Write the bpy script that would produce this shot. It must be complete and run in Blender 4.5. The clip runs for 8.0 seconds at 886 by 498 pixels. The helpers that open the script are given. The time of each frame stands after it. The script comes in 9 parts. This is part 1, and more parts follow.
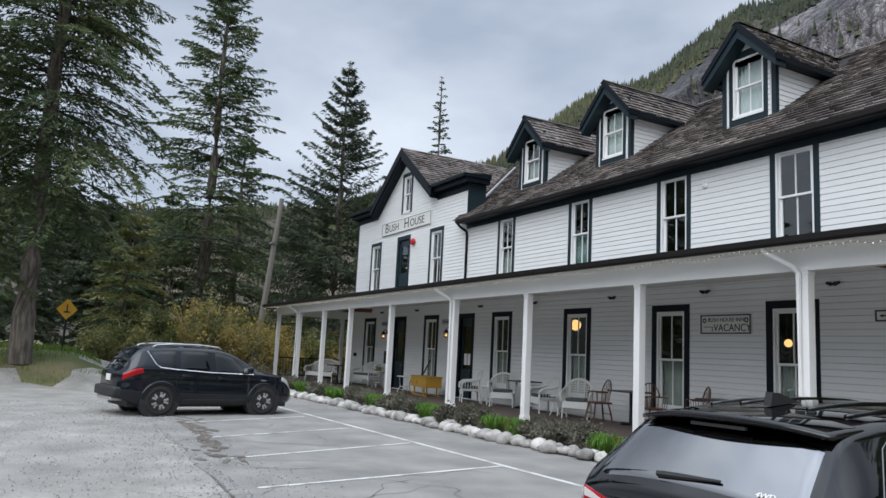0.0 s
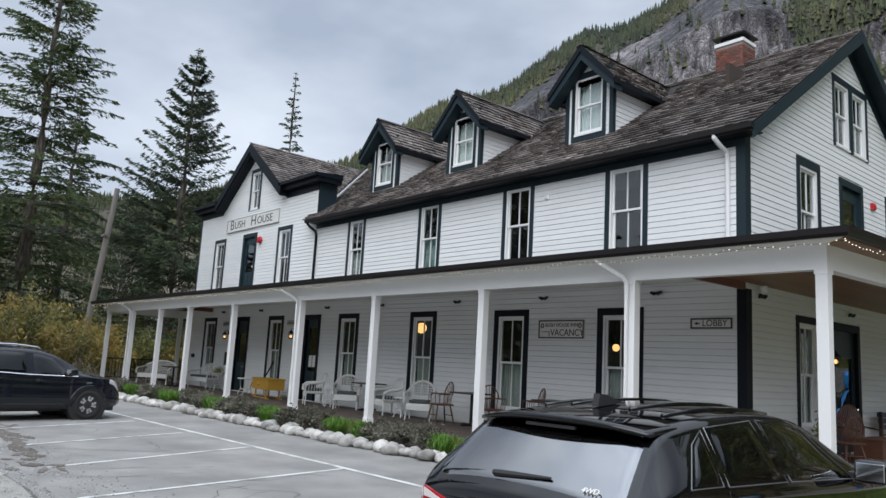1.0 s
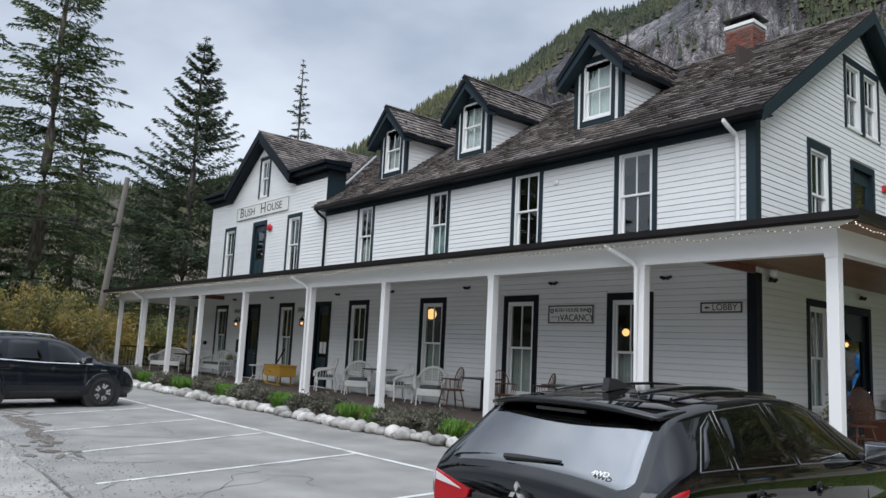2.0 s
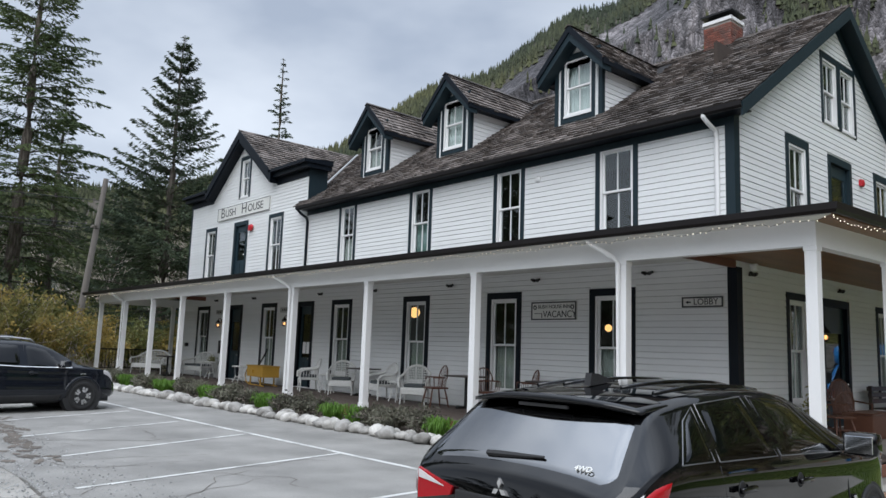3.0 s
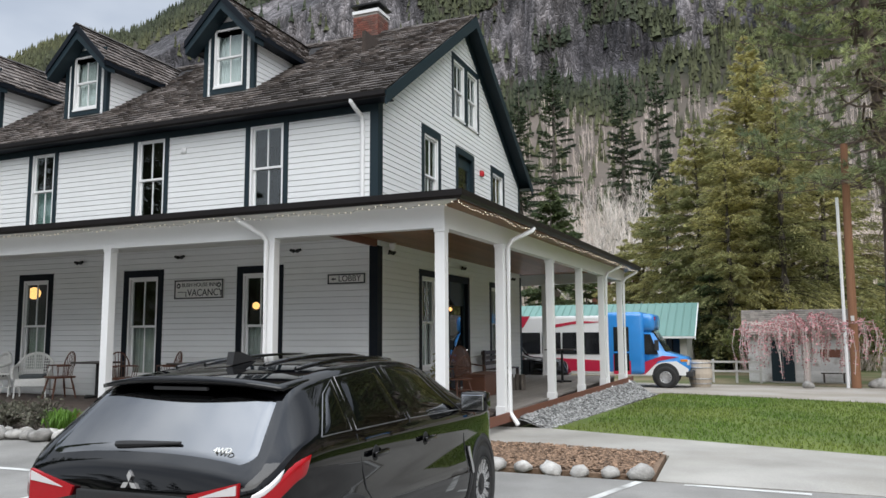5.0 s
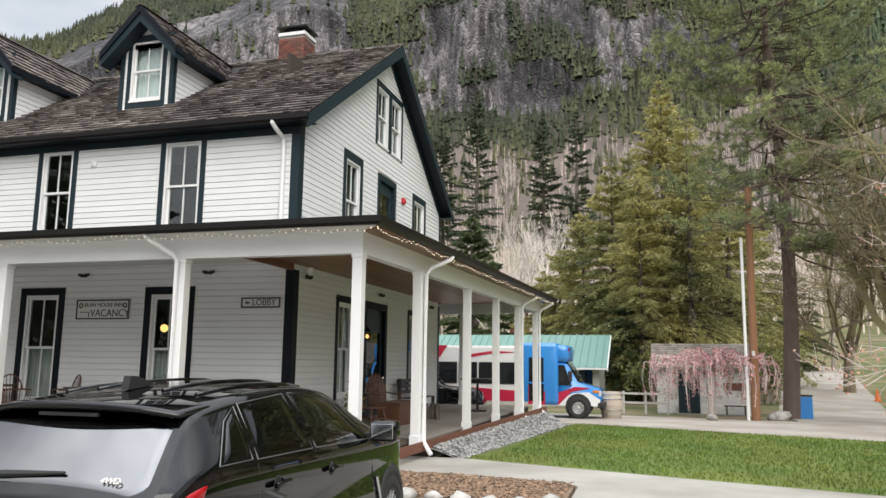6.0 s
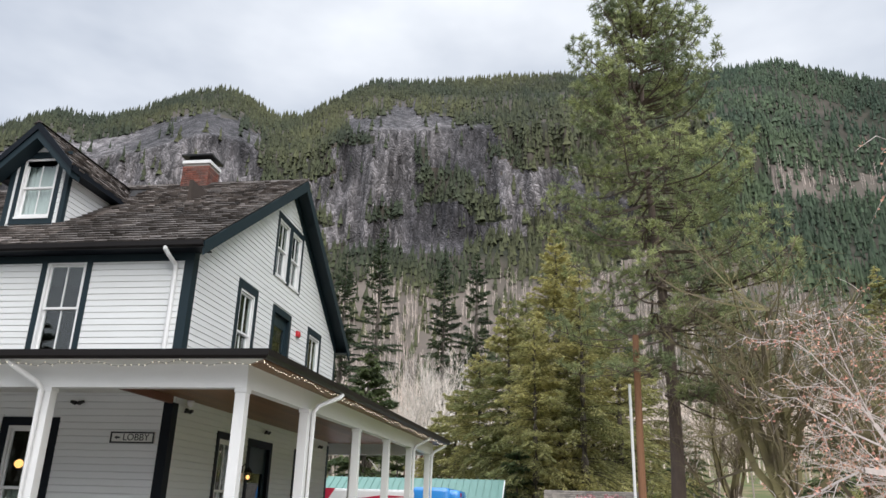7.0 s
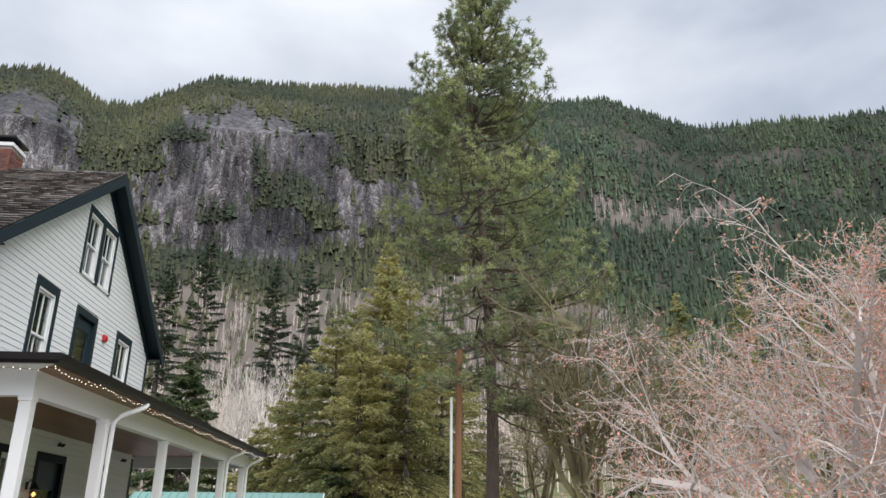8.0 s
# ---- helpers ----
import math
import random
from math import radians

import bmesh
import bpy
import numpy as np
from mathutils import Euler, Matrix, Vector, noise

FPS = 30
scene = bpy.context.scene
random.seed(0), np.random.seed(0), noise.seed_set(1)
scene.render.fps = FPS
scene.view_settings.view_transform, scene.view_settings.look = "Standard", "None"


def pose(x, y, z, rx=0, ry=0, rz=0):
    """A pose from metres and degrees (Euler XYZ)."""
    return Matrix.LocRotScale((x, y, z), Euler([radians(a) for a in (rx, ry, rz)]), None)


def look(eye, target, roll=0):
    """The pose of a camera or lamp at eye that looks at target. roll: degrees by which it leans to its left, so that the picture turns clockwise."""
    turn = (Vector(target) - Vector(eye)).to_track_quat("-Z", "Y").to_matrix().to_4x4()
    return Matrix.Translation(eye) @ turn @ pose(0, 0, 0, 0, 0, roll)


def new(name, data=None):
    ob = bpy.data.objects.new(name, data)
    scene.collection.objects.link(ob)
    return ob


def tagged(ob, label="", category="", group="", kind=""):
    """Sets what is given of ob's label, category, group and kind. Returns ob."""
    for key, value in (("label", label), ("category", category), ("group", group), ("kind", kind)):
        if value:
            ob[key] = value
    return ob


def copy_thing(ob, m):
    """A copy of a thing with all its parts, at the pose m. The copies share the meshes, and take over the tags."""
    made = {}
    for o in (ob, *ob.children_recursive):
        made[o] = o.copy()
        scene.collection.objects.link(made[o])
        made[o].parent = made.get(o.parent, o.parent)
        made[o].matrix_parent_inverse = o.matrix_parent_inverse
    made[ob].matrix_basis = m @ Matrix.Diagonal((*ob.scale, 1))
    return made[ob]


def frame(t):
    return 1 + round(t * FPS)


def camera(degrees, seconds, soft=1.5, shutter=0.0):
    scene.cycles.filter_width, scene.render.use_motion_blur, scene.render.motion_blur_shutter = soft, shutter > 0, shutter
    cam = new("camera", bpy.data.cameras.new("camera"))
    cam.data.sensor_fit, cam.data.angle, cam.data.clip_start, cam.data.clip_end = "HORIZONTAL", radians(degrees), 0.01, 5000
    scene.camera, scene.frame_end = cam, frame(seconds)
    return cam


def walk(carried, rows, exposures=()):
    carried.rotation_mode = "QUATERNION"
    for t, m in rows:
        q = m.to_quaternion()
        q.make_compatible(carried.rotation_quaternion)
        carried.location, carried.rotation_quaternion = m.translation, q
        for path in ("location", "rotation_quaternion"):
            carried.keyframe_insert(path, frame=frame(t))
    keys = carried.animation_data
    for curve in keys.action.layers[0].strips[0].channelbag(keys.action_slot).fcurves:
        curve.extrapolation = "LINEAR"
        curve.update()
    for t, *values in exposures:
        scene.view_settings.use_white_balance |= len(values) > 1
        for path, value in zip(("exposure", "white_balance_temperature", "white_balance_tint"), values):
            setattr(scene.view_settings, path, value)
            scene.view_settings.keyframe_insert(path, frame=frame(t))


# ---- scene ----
# ---- camera and walk ----
PATH = [
    (0, (7.35, -14.244, 1.74), (5.611, -13.299, 2.025), 2.9),
    (0.5, (7.357, -14.247, 1.741), (5.766, -13.075, 2.05), 3.3),
    (1, (7.364, -14.254, 1.741), (5.855, -12.978, 2.053), 3.2),
    (1.5, (7.386, -14.282, 1.742), (5.873, -13.008, 2.035), 3.1),
    (1.7, (7.392, -14.29, 1.743), (5.864, -13.03, 2.024), 2.9),
    (2.8, (7.385, -14.257, 1.734), (5.87, -12.978, 1.996), 2.5),
    (3, (7.382, -14.255, 1.734), (5.884, -12.958, 2.005), 2.0),
    (3.5, (7.371, -14.266, 1.738), (5.936, -12.899, 2.008), 1.8),
    (4, (7.371, -14.28, 1.735), (6.1, -12.757, 1.993), 1.1),
    (4.5, (7.366, -14.236, 1.735), (6.382, -12.51, 1.971), 0.4),
    (4.7, (7.371, -14.218, 1.735), (6.496, -12.434, 1.963), 0.2),
    (5.8, (7.4, -14.153, 1.731), (6.81, -12.257, 1.973), -0.4),
    (6, (7.414, -14.144, 1.733), (6.861, -12.246, 2.032), 0.7),
    (6.5, (7.466, -14.139, 1.758), (7.039, -12.256, 2.28), 1.7),
    (7, (7.549, -14.13, 1.772), (7.264, -12.264, 2.43), 1.6),
    (7.5, (7.625, -14.094, 1.784), (7.52, -12.224, 2.485), 1.4),
    (8, (7.721, -14.048, 1.79), (7.874, -12.178, 2.484), 0.3),
]
cam = camera(61.7, 8.0)
walk(cam, [(t, look(e, g, r)) for t, e, g, r in PATH], [(0, 0.16, 6000, 9), (4.0, 0.18, 6000, 9), (4.7, 0.22, 6100, 9), (6.0, 0.55, 6680, 9), (7.0, 0.42, 6380, 10), (8, 0.36, 6320, 10)])

# ---- sky and sun ----
SUN_EL, SUN_AZ = 46.0, 147.0
world = bpy.data.worlds.new("overcast_sky")
scene.world = world
world.use_nodes = True
wn, wl = world.node_tree.nodes, world.node_tree.links
wn.clear()
sky = wn.new("ShaderNodeTexSky")
sky.sky_type = "NISHITA"
sky.sun_disc = False
sky.sun_elevation, sky.sun_rotation = radians(SUN_EL), radians(SUN_AZ)
tc = wn.new("ShaderNodeTexCoord")
mp = wn.new("ShaderNodeMapping")
mp.inputs["Scale"].default_value = (1.0, 1.0, 2.2)
wl.new(tc.outputs["Generated"], mp.inputs["Vector"])
cn = wn.new("ShaderNodeTexNoise")
cn.inputs["Scale"].default_value, cn.inputs["Detail"].default_value, cn.inputs["Roughness"].default_value = 2.1, 5.0, 0.5
wl.new(mp.outputs["Vector"], cn.inputs["Vector"])
cr = wn.new("ShaderNodeValToRGB")
cr.color_ramp.elements[0].position, cr.color_ramp.elements[0].color = 0.36, (0.44, 0.48, 0.55, 1)
cr.color_ramp.elements[1].position, cr.color_ramp.elements[1].color = 0.66, (0.82, 0.84, 0.87, 1)
wl.new(cn.outputs["Fac"], cr.inputs["Fac"])
b1, b2, add = wn.new("ShaderNodeBackground"), wn.new("ShaderNodeBackground"), wn.new("ShaderNodeAddShader")
wl.new(sky.outputs["Color"], b1.inputs["Color"])
b1.inputs["Strength"].default_value = 0.012
wl.new(cr.outputs["Color"], b2.inputs["Color"])
# an overcast sky is brighter towards the zenith
sx = wn.new("ShaderNodeSeparateXYZ")
wl.new(tc.outputs["Generated"], sx.inputs[0])
zr = wn.new("ShaderNodeMapRange")
zr.interpolation_type = "SMOOTHSTEP"
zr.inputs["From Min"].default_value, zr.inputs["From Max"].default_value = 0.6, 1.0
zr.inputs["To Min"].default_value, zr.inputs["To Max"].default_value = 0.86, 3.1
wl.new(sx.outputs["Z"], zr.inputs["Value"])
wl.new(zr.outputs[0], b2.inputs["Strength"])
wl.new(b1.outputs[0], add.inputs[0])
wl.new(b2.outputs[0], add.inputs[1])
wo = wn.new("ShaderNodeOutputWorld")
wl.new(add.outputs[0], wo.inputs["Surface"])
sun_data = bpy.data.lights.new("sun", "SUN")
sun_data.energy, sun_data.angle, sun_data.color = 2.2, radians(60), (1.0, 0.96, 0.9)
sun = new("sun", sun_data)
sun.matrix_basis = look((0, 0, 0), (-math.sin(radians(SUN_AZ)), -math.cos(radians(SUN_AZ)), -math.tan(radians(SUN_EL))))


# ---- materials ----
def mat(name, base, rough=0.6, var=0.15, scale=3.0, fine=40.0, bump=0.15, metal=0.0, other=None, cut=(0.4, 0.6), rnd=0.0, island=0.0, spec=0.5, coat=0.0, stretch=(1, 1, 1), emit=0.0, bump_scale=None):
    """A procedural surface: broad and fine variation of the colour, relief, and, with other, patches of a second colour."""
    m = bpy.data.materials.new(name)
    m.use_nodes = True
    n, l = m.node_tree.nodes, m.node_tree.links
    p = n["Principled BSDF"]
    geo = n.new("ShaderNodeNewGeometry")
    mapn = n.new("ShaderNodeMapping")
    mapn.inputs["Scale"].default_value = stretch
    l.new(geo.outputs["Position"], mapn.inputs["Vector"])

    def noise_tex(s, d=4.0):
        t = n.new("ShaderNodeTexNoise")
        t.inputs["Scale"].default_value, t.inputs["Detail"].default_value = s, d
        l.new(mapn.outputs["Vector"], t.inputs["Vector"])
        return t

    def math_node(op, a, b):
        k = n.new("ShaderNodeMath")
        k.operation = op
        for i, v in enumerate((a, b)):
            if isinstance(v, (int, float)):
                k.inputs[i].default_value = v
            else:
                l.new(v, k.inputs[i])
        return k.outputs[0]

    big, small = noise_tex(scale), noise_tex(fine, 3.0)
    if other:
        ramp = n.new("ShaderNodeValToRGB")
        ramp.color_ramp.elements[0].position, ramp.color_ramp.elements[0].color = cut[0], (*base, 1)
        ramp.color_ramp.elements[1].position, ramp.color_ramp.elements[1].color = cut[1], (*other, 1)
        mix_in = noise_tex(scale * 0.7, 6.0)
        l.new(mix_in.outputs["Fac"], ramp.inputs["Fac"])
        colour = ramp.outputs["Color"]
    else:
        rgb = n.new("ShaderNodeRGB")
        rgb.outputs[0].default_value = (*base, 1)
        colour = rgb.outputs[0]
    f = math_node("ADD", math_node("MULTIPLY", big.outputs["Fac"], 1.3 * var), math_node("MULTIPLY", small.outputs["Fac"], 1.1 * var))
    f = math_node("ADD", f, 1.0 - 1.2 * var)
    if rnd:
        info = n.new("ShaderNodeObjectInfo")
        f = math_node("MULTIPLY", f, math_node("ADD", math_node("MULTIPLY", info.outputs["Random"], rnd), 1 - rnd / 2))
    if island:
        f = math_node("MULTIPLY", f, math_node("ADD", math_node("MULTIPLY", geo.outputs["Random Per Island"], island), 1 - island / 2))
    vm = n.new("ShaderNodeVectorMath")
    vm.operation = "SCALE"
    l.new(colour, vm.inputs[0])
    l.new(f, vm.inputs["Scale"])
    l.new(vm.outputs[0], p.inputs["Base Color"])
    p.inputs["Metallic"].default_value = metal
    p.inputs["Specular IOR Level"].default_value = spec
    p.inputs["Coat Weight"].default_value = coat
    p.inputs["Coat Roughness"].default_value = 0.03
    l.new(math_node("MULTIPLY", math_node("ADD", math_node("MULTIPLY", small.outputs["Fac"], 0.4), 0.8), rough), p.inputs["Roughness"])
    if bump:
        bn = n.new("ShaderNodeBump")
        bn.inputs["Strength"].default_value = bump
        bn.inputs["Distance"].default_value = 0.02
        src = noise_tex(bump_scale, 5.0) if bump_scale else small
        l.new(src.outputs["Fac"], bn.inputs["Height"])
        l.new(bn.outputs["Normal"], p.inputs["Normal"])
    if emit:
        p.inputs["Emission Color"].default_value = (*base, 1)
        p.inputs["Emission Strength"].default_value = emit
    return m


def glass(name, tint, ior=1.5, rough=0.0):
    """A thin pane: clear through, mirror by Schlick's law, alike from either side."""
    m = bpy.data.materials.new(name)
    m.use_nodes = True
    n, l = m.node_tree.nodes, m.node_tree.links
    n.clear()
    tr, gl, lw, mx, out = (n.new("ShaderNode" + k) for k in ("BsdfTransparent", "BsdfGlossy", "LayerWeight", "MixShader", "OutputMaterial"))
    tr.inputs["Color"].default_value = (*tint, 1)
    gl.inputs["Roughness"].default_value = rough
    gl.inputs["Color"].default_value = (0.97, 0.98, 1.0, 1)
    lw.inputs["Blend"].default_value = 0.5
    f0 = ((ior - 1) / (ior + 1)) ** 2
    pw, ma = n.new("ShaderNodeMath"), n.new("ShaderNodeMath")
    pw.operation, ma.operation = "POWER", "MULTIPLY_ADD"
    pw.inputs[1].default_value = 5.0
    ma.inputs[1].default_value, ma.inputs[2].default_value = 1 - f0, f0
    l.new(lw.outputs["Facing"], pw.inputs[0])
    l.new(pw.outputs[0], ma.inputs[0])
    l.new(ma.outputs[0], mx.inputs[0])
    l.new(tr.outputs[0], mx.inputs[1])
    l.new(gl.outputs[0], mx.inputs[2])
    l.new(mx.outputs[0], out.inputs["Surface"])
    return m


def leafy(m, share=0.4):
    """Lets light through thin leaves: part of the surface scatters to its far side."""
    n, l = m.node_tree.nodes, m.node_tree.links
    p, out = n["Principled BSDF"], n["Material Output"]
    tl, mx = n.new("ShaderNodeBsdfTranslucent"), n.new("ShaderNodeMixShader")
    l.new(p.inputs["Base Color"].links[0].from_socket, tl.inputs["Color"])
    mx.inputs[0].default_value = share
    l.new(p.outputs[0], mx.inputs[1])
    l.new(tl.outputs[0], mx.inputs[2])
    l.new(mx.outputs[0], out.inputs["Surface"])
    return m


M_SIDING = mat("white_siding_paint", (0.78, 0.79, 0.79), 0.5, 0.05, 1.2, 60, 0.05, rnd=0.05)
M_WHITE = mat("white_gloss_paint", (0.8, 0.8, 0.8), 0.4, 0.04, 2.0, 50, 0.03)
M_CREAM = mat("porch_ceiling_paint", (0.74, 0.74, 0.7), 0.5, 0.05, 2.0, 50, 0.04)
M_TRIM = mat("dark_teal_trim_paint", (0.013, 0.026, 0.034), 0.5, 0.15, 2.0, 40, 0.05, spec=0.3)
# Darker M_TRIM for black boards; under the porch it carries the shade.
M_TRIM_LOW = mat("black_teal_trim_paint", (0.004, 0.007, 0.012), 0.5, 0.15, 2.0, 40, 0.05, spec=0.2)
M_DOOR = mat("dark_teal_door_paint", (0.016, 0.034, 0.045), 0.35, 0.15, 2.0, 40, 0.03)
M_FASCIA = mat("dark_brown_gutter", (0.010, 0.008, 0.008), 0.45, 0.2, 3.0, 50, 0.03, spec=0.3)
M_SHINGLE = mat("weathered_cedar_shake", (0.058, 0.047, 0.041), 0.9, 0.3, 1.5, 30, 0.5, other=(0.15, 0.13, 0.12), cut=(0.35, 0.7), island=1.1, rnd=0.6)
M_ROOFDECK = mat("roof_underlay", (0.012, 0.010, 0.010), 0.95, 0.3)
M_GLASS = glass("window_glass", (0.85, 0.9, 0.89), 1.6)
# Dark brown puts the gloom of unlit rooms into the wall colour.
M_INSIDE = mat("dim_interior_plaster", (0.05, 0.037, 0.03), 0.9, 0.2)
M_CURTAIN = mat("lace_curtain", (0.45, 0.46, 0.43), 0.9, 0.4, 12.0, 90, 0.3, stretch=(1, 1, 0.15))
M_CURTAIN_G = mat("grey_green_curtain", (0.20, 0.30, 0.28), 0.9, 0.2, 8.0, 60, 0.2, stretch=(1, 1, 0.15))
M_DECK = mat("worn_deck_boards", (0.085, 0.065, 0.055), 0.75, 0.3, 2.0, 30, 0.3, rnd=0.35, stretch=(0.4, 3, 1))
M_DECK_S = mat("grey_deck_boards", (0.20, 0.18, 0.16), 0.75, 0.25, 2.0, 30, 0.3, rnd=0.3, stretch=(3, 0.4, 1))
M_REDWOOD = mat("rust_red_stained_board", (0.16, 0.062, 0.038), 0.6, 0.25, 2.0, 40, 0.2)
M_FIR = mat("varnished_fir_ceiling", (0.22, 0.105, 0.045), 0.4, 0.3, 2.0, 30, 0.1, rnd=0.35, stretch=(4, 0.3, 1))
M_BRICK = mat("chimney_brick", (0.19, 0.065, 0.045), 0.85, 0.3, 6.0, 60, 0.4, rnd=0.7, other=(0.15, 0.08, 0.065))
M_MORTAR = mat("mortar", (0.32, 0.30, 0.28), 0.95, 0.2)
M_METAL = mat("galvanised_metal", (0.5, 0.5, 0.5), 0.4, 0.15, 3.0, 40, 0.03, metal=0.8)
M_DARKMETAL = mat("black_iron", (0.015, 0.015, 0.016), 0.45, 0.2, metal=0.3)
M_ASPHALT = mat("worn_asphalt", (0.2, 0.194, 0.182), 0.85, 0.4, 1.2, 30, 0.6, other=(0.275, 0.266, 0.25), cut=(0.36, 0.66), bump_scale=60)
M_GRAVELLOT = mat("gravelly_old_asphalt", (0.245, 0.235, 0.215), 0.9, 0.5, 1.2, 30, 1.0, other=(0.34, 0.325, 0.298), cut=(0.35, 0.65), bump_scale=45)
M_LINE = mat("worn_white_line_paint", (0.6, 0.6, 0.58), 0.7, 0.2, 3.0, 35, 0.1, other=(0.27, 0.265, 0.25), cut=(0.5, 0.68))
M_GROUND = mat("rough_meadow_ground", (0.085, 0.105, 0.032), 0.95, 0.5, 0.5, 8, 0.6, other=(0.2, 0.155, 0.09), cut=(0.42, 0.62))
M_LAWN = mat("lawn_soil_green", (0.085, 0.125, 0.022), 0.95, 0.5, 0.5, 30, 0.6, other=(0.12, 0.155, 0.03))
M_CONCRETE = mat("concrete_path", (0.36, 0.345, 0.315), 0.85, 0.5, 0.8, 60, 0.3, other=(0.3, 0.285, 0.255))
M_DRIVE = mat("pale_gravel_drive", (0.34, 0.315, 0.28), 0.95, 0.3, 0.6, 25, 0.6, other=(0.27, 0.24, 0.2))
M_MULCH = mat("bark_mulch", (0.14, 0.085, 0.055), 0.95, 0.5, 4.0, 40, 1.0, other=(0.22, 0.15, 0.10), bump_scale=60)
M_SOIL = mat("dark_bed_soil", (0.055, 0.043, 0.034), 0.95, 0.4, 4.0, 30, 0.8)
M_CHIP = mat("dry_bark_chips", (0.2, 0.13, 0.085), 0.95, 0.3, 3.0, 30, 0.2, island=1.3)
M_STONE = mat("pale_river_stone", (0.43, 0.415, 0.39), 0.85, 0.35, 6.0, 45, 0.6, rnd=0.7, other=(0.2, 0.19, 0.175), cut=(0.45, 0.68))
M_PEBBLE = mat("grey_pebbles", (0.25, 0.25, 0.245), 0.85, 0.3, 5.0, 45, 0.2, island=1.1)
M_NAVY = mat("near_black_navy_paint", (0.007, 0.009, 0.014), 0.04, 0.1, 2.0, 200, 0.0, spec=0.5)
M_BLACKPAINT = mat("black_car_paint", (0.0015, 0.0015, 0.002), 0.03, 0.1, 2.0, 200, 0.0, spec=0.5)
M_RUBBER = mat("tyre_rubber", (0.018, 0.018, 0.018), 0.8, 0.2, 4.0, 80, 0.2)
M_PLASTIC = mat("black_plastic", (0.02, 0.02, 0.021), 0.6, 0.15, 4.0, 90, 0.1)
M_ALLOY = mat("machined_alloy", (0.62, 0.62, 0.63), 0.28, 0.08, metal=0.9)
M_CHROME = mat("bright_chrome", (0.75, 0.75, 0.76), 0.1, 0.03, metal=1.0, bump=0)
M_REDLAMP = mat("red_lamp_lens", (0.34, 0.006, 0.011), 0.1, 0.15, 30, 200, 0.0, spec=0.4)
M_CLEARLAMP = mat("pale_lamp_lens", (0.6, 0.58, 0.58), 0.15, 0.1, 30, 200, 0.0, coat=1.0)
M_PLATE = mat("red_plate", (0.42, 0.05, 0.07), 0.4, 0.1)
M_LETTER = mat("black_lettering", (0.02, 0.022, 0.025), 0.5, 0.1)
M_SIGN = mat("painted_sign_board", (0.72, 0.72, 0.69), 0.5, 0.05)
M_WICKER = mat("white_wicker", (0.66, 0.66, 0.64), 0.6, 0.2, 20.0, 90, 0.6)
M_OAK = mat("reddish_brown_wood", (0.10, 0.04, 0.022), 0.4, 0.3, 6.0, 60, 0.1)
M_DARKWOOD = mat("dark_table_wood", (0.04, 0.03, 0.025), 0.4, 0.25, 6.0, 60, 0.1)
M_CUSHION = mat("dark_floral_cushion", (0.07, 0.08, 0.085), 0.9, 0.5, 25.0, 80, 0.2)
M_YELLOWBOX = mat("mustard_painted_wood", (0.42, 0.24, 0.03), 0.55, 0.25, 5.0, 50, 0.15)
M_ALARM = mat("red_alarm_enamel", (0.5, 0.02, 0.03), 0.35, 0.1)
M_WARM = mat("lit_lamp_glass", (1.0, 0.5, 0.16), 0.5, 0.05, emit=1.7)
M_BULB = mat("warm_white_bulb", (1.0, 0.85, 0.65), 0.5, 0.05, emit=2.2)
M_BARK = mat("fir_bark", (0.17, 0.148, 0.128), 0.95, 0.9, 5.0, 25, 1.0, other=(0.08, 0.066, 0.055), stretch=(2, 2, 0.4))
M_LIMB = mat("dark_fir_limbs", (0.06, 0.05, 0.042), 0.95, 0.3)
M_PINEBARK = mat("pine_bark", (0.12, 0.09, 0.075), 0.95, 0.4, 4.0, 25, 1.0, stretch=(2, 2, 0.5))
M_FIRLEAF = leafy(mat("dark_fir_needles", (0.058, 0.088, 0.036), 0.75, 0.35, 0.5, 6, 0.0, other=(0.11, 0.14, 0.055), island=0.9))
M_FIRLEAF2 = leafy(mat("blue_black_fir_needles", (0.042, 0.062, 0.036), 0.75, 0.35, 0.5, 6, 0.0, other=(0.075, 0.1, 0.05), island=0.9))
M_PINELEAF = leafy(mat("pine_needles", (0.2, 0.24, 0.13), 0.7, 0.35, 0.6, 6, 0.0, other=(0.39, 0.42, 0.2), island=0.9), 0.5)
M_CEDARLEAF = leafy(mat("olive_cedar_sprays", (0.27, 0.28, 0.12), 0.75, 0.35, 0.3, 6, 0.0, other=(0.5, 0.46, 0.2), island=0.9), 0.5)
M_FORSYTHIA = leafy(mat("yellow_green_new_leaves", (0.42, 0.31, 0.09), 0.75, 0.35, 0.8, 6, 0.0, other=(0.2, 0.2, 0.07), island=0.8))
M_SHRUB = leafy(mat("green_shrub_leaves", (0.15, 0.18, 0.06), 0.75, 0.35, 0.8, 6, 0.0, other=(0.28, 0.27, 0.1), island=0.8))
M_TWIG = mat("bare_grey_twigs", (0.4, 0.345, 0.305), 0.9, 0.3, 1.0, 20, 0.1, rnd=0.4)
M_TWIG_W = mat("pale_alder_bark", (0.66, 0.6, 0.55), 0.9, 0.3, 1.0, 20, 0.1, rnd=0.3)
M_TWIG_M = mat("mossy_maple_bark", (0.15, 0.118, 0.083), 0.95, 0.3, 1.0, 20, 0.3, other=(0.2, 0.175, 0.085))
M_TWIG_B = mat("silvery_cherry_bark", (0.54, 0.475, 0.445), 0.8, 0.4, 1.0, 20, 0.2)
M_BLOSSOM = leafy(mat("pinkish_bud_clusters", (0.68, 0.33, 0.26), 0.8, 0.3, 2.0, 20, 0.0, other=(0.56, 0.38, 0.27), island=0.7))
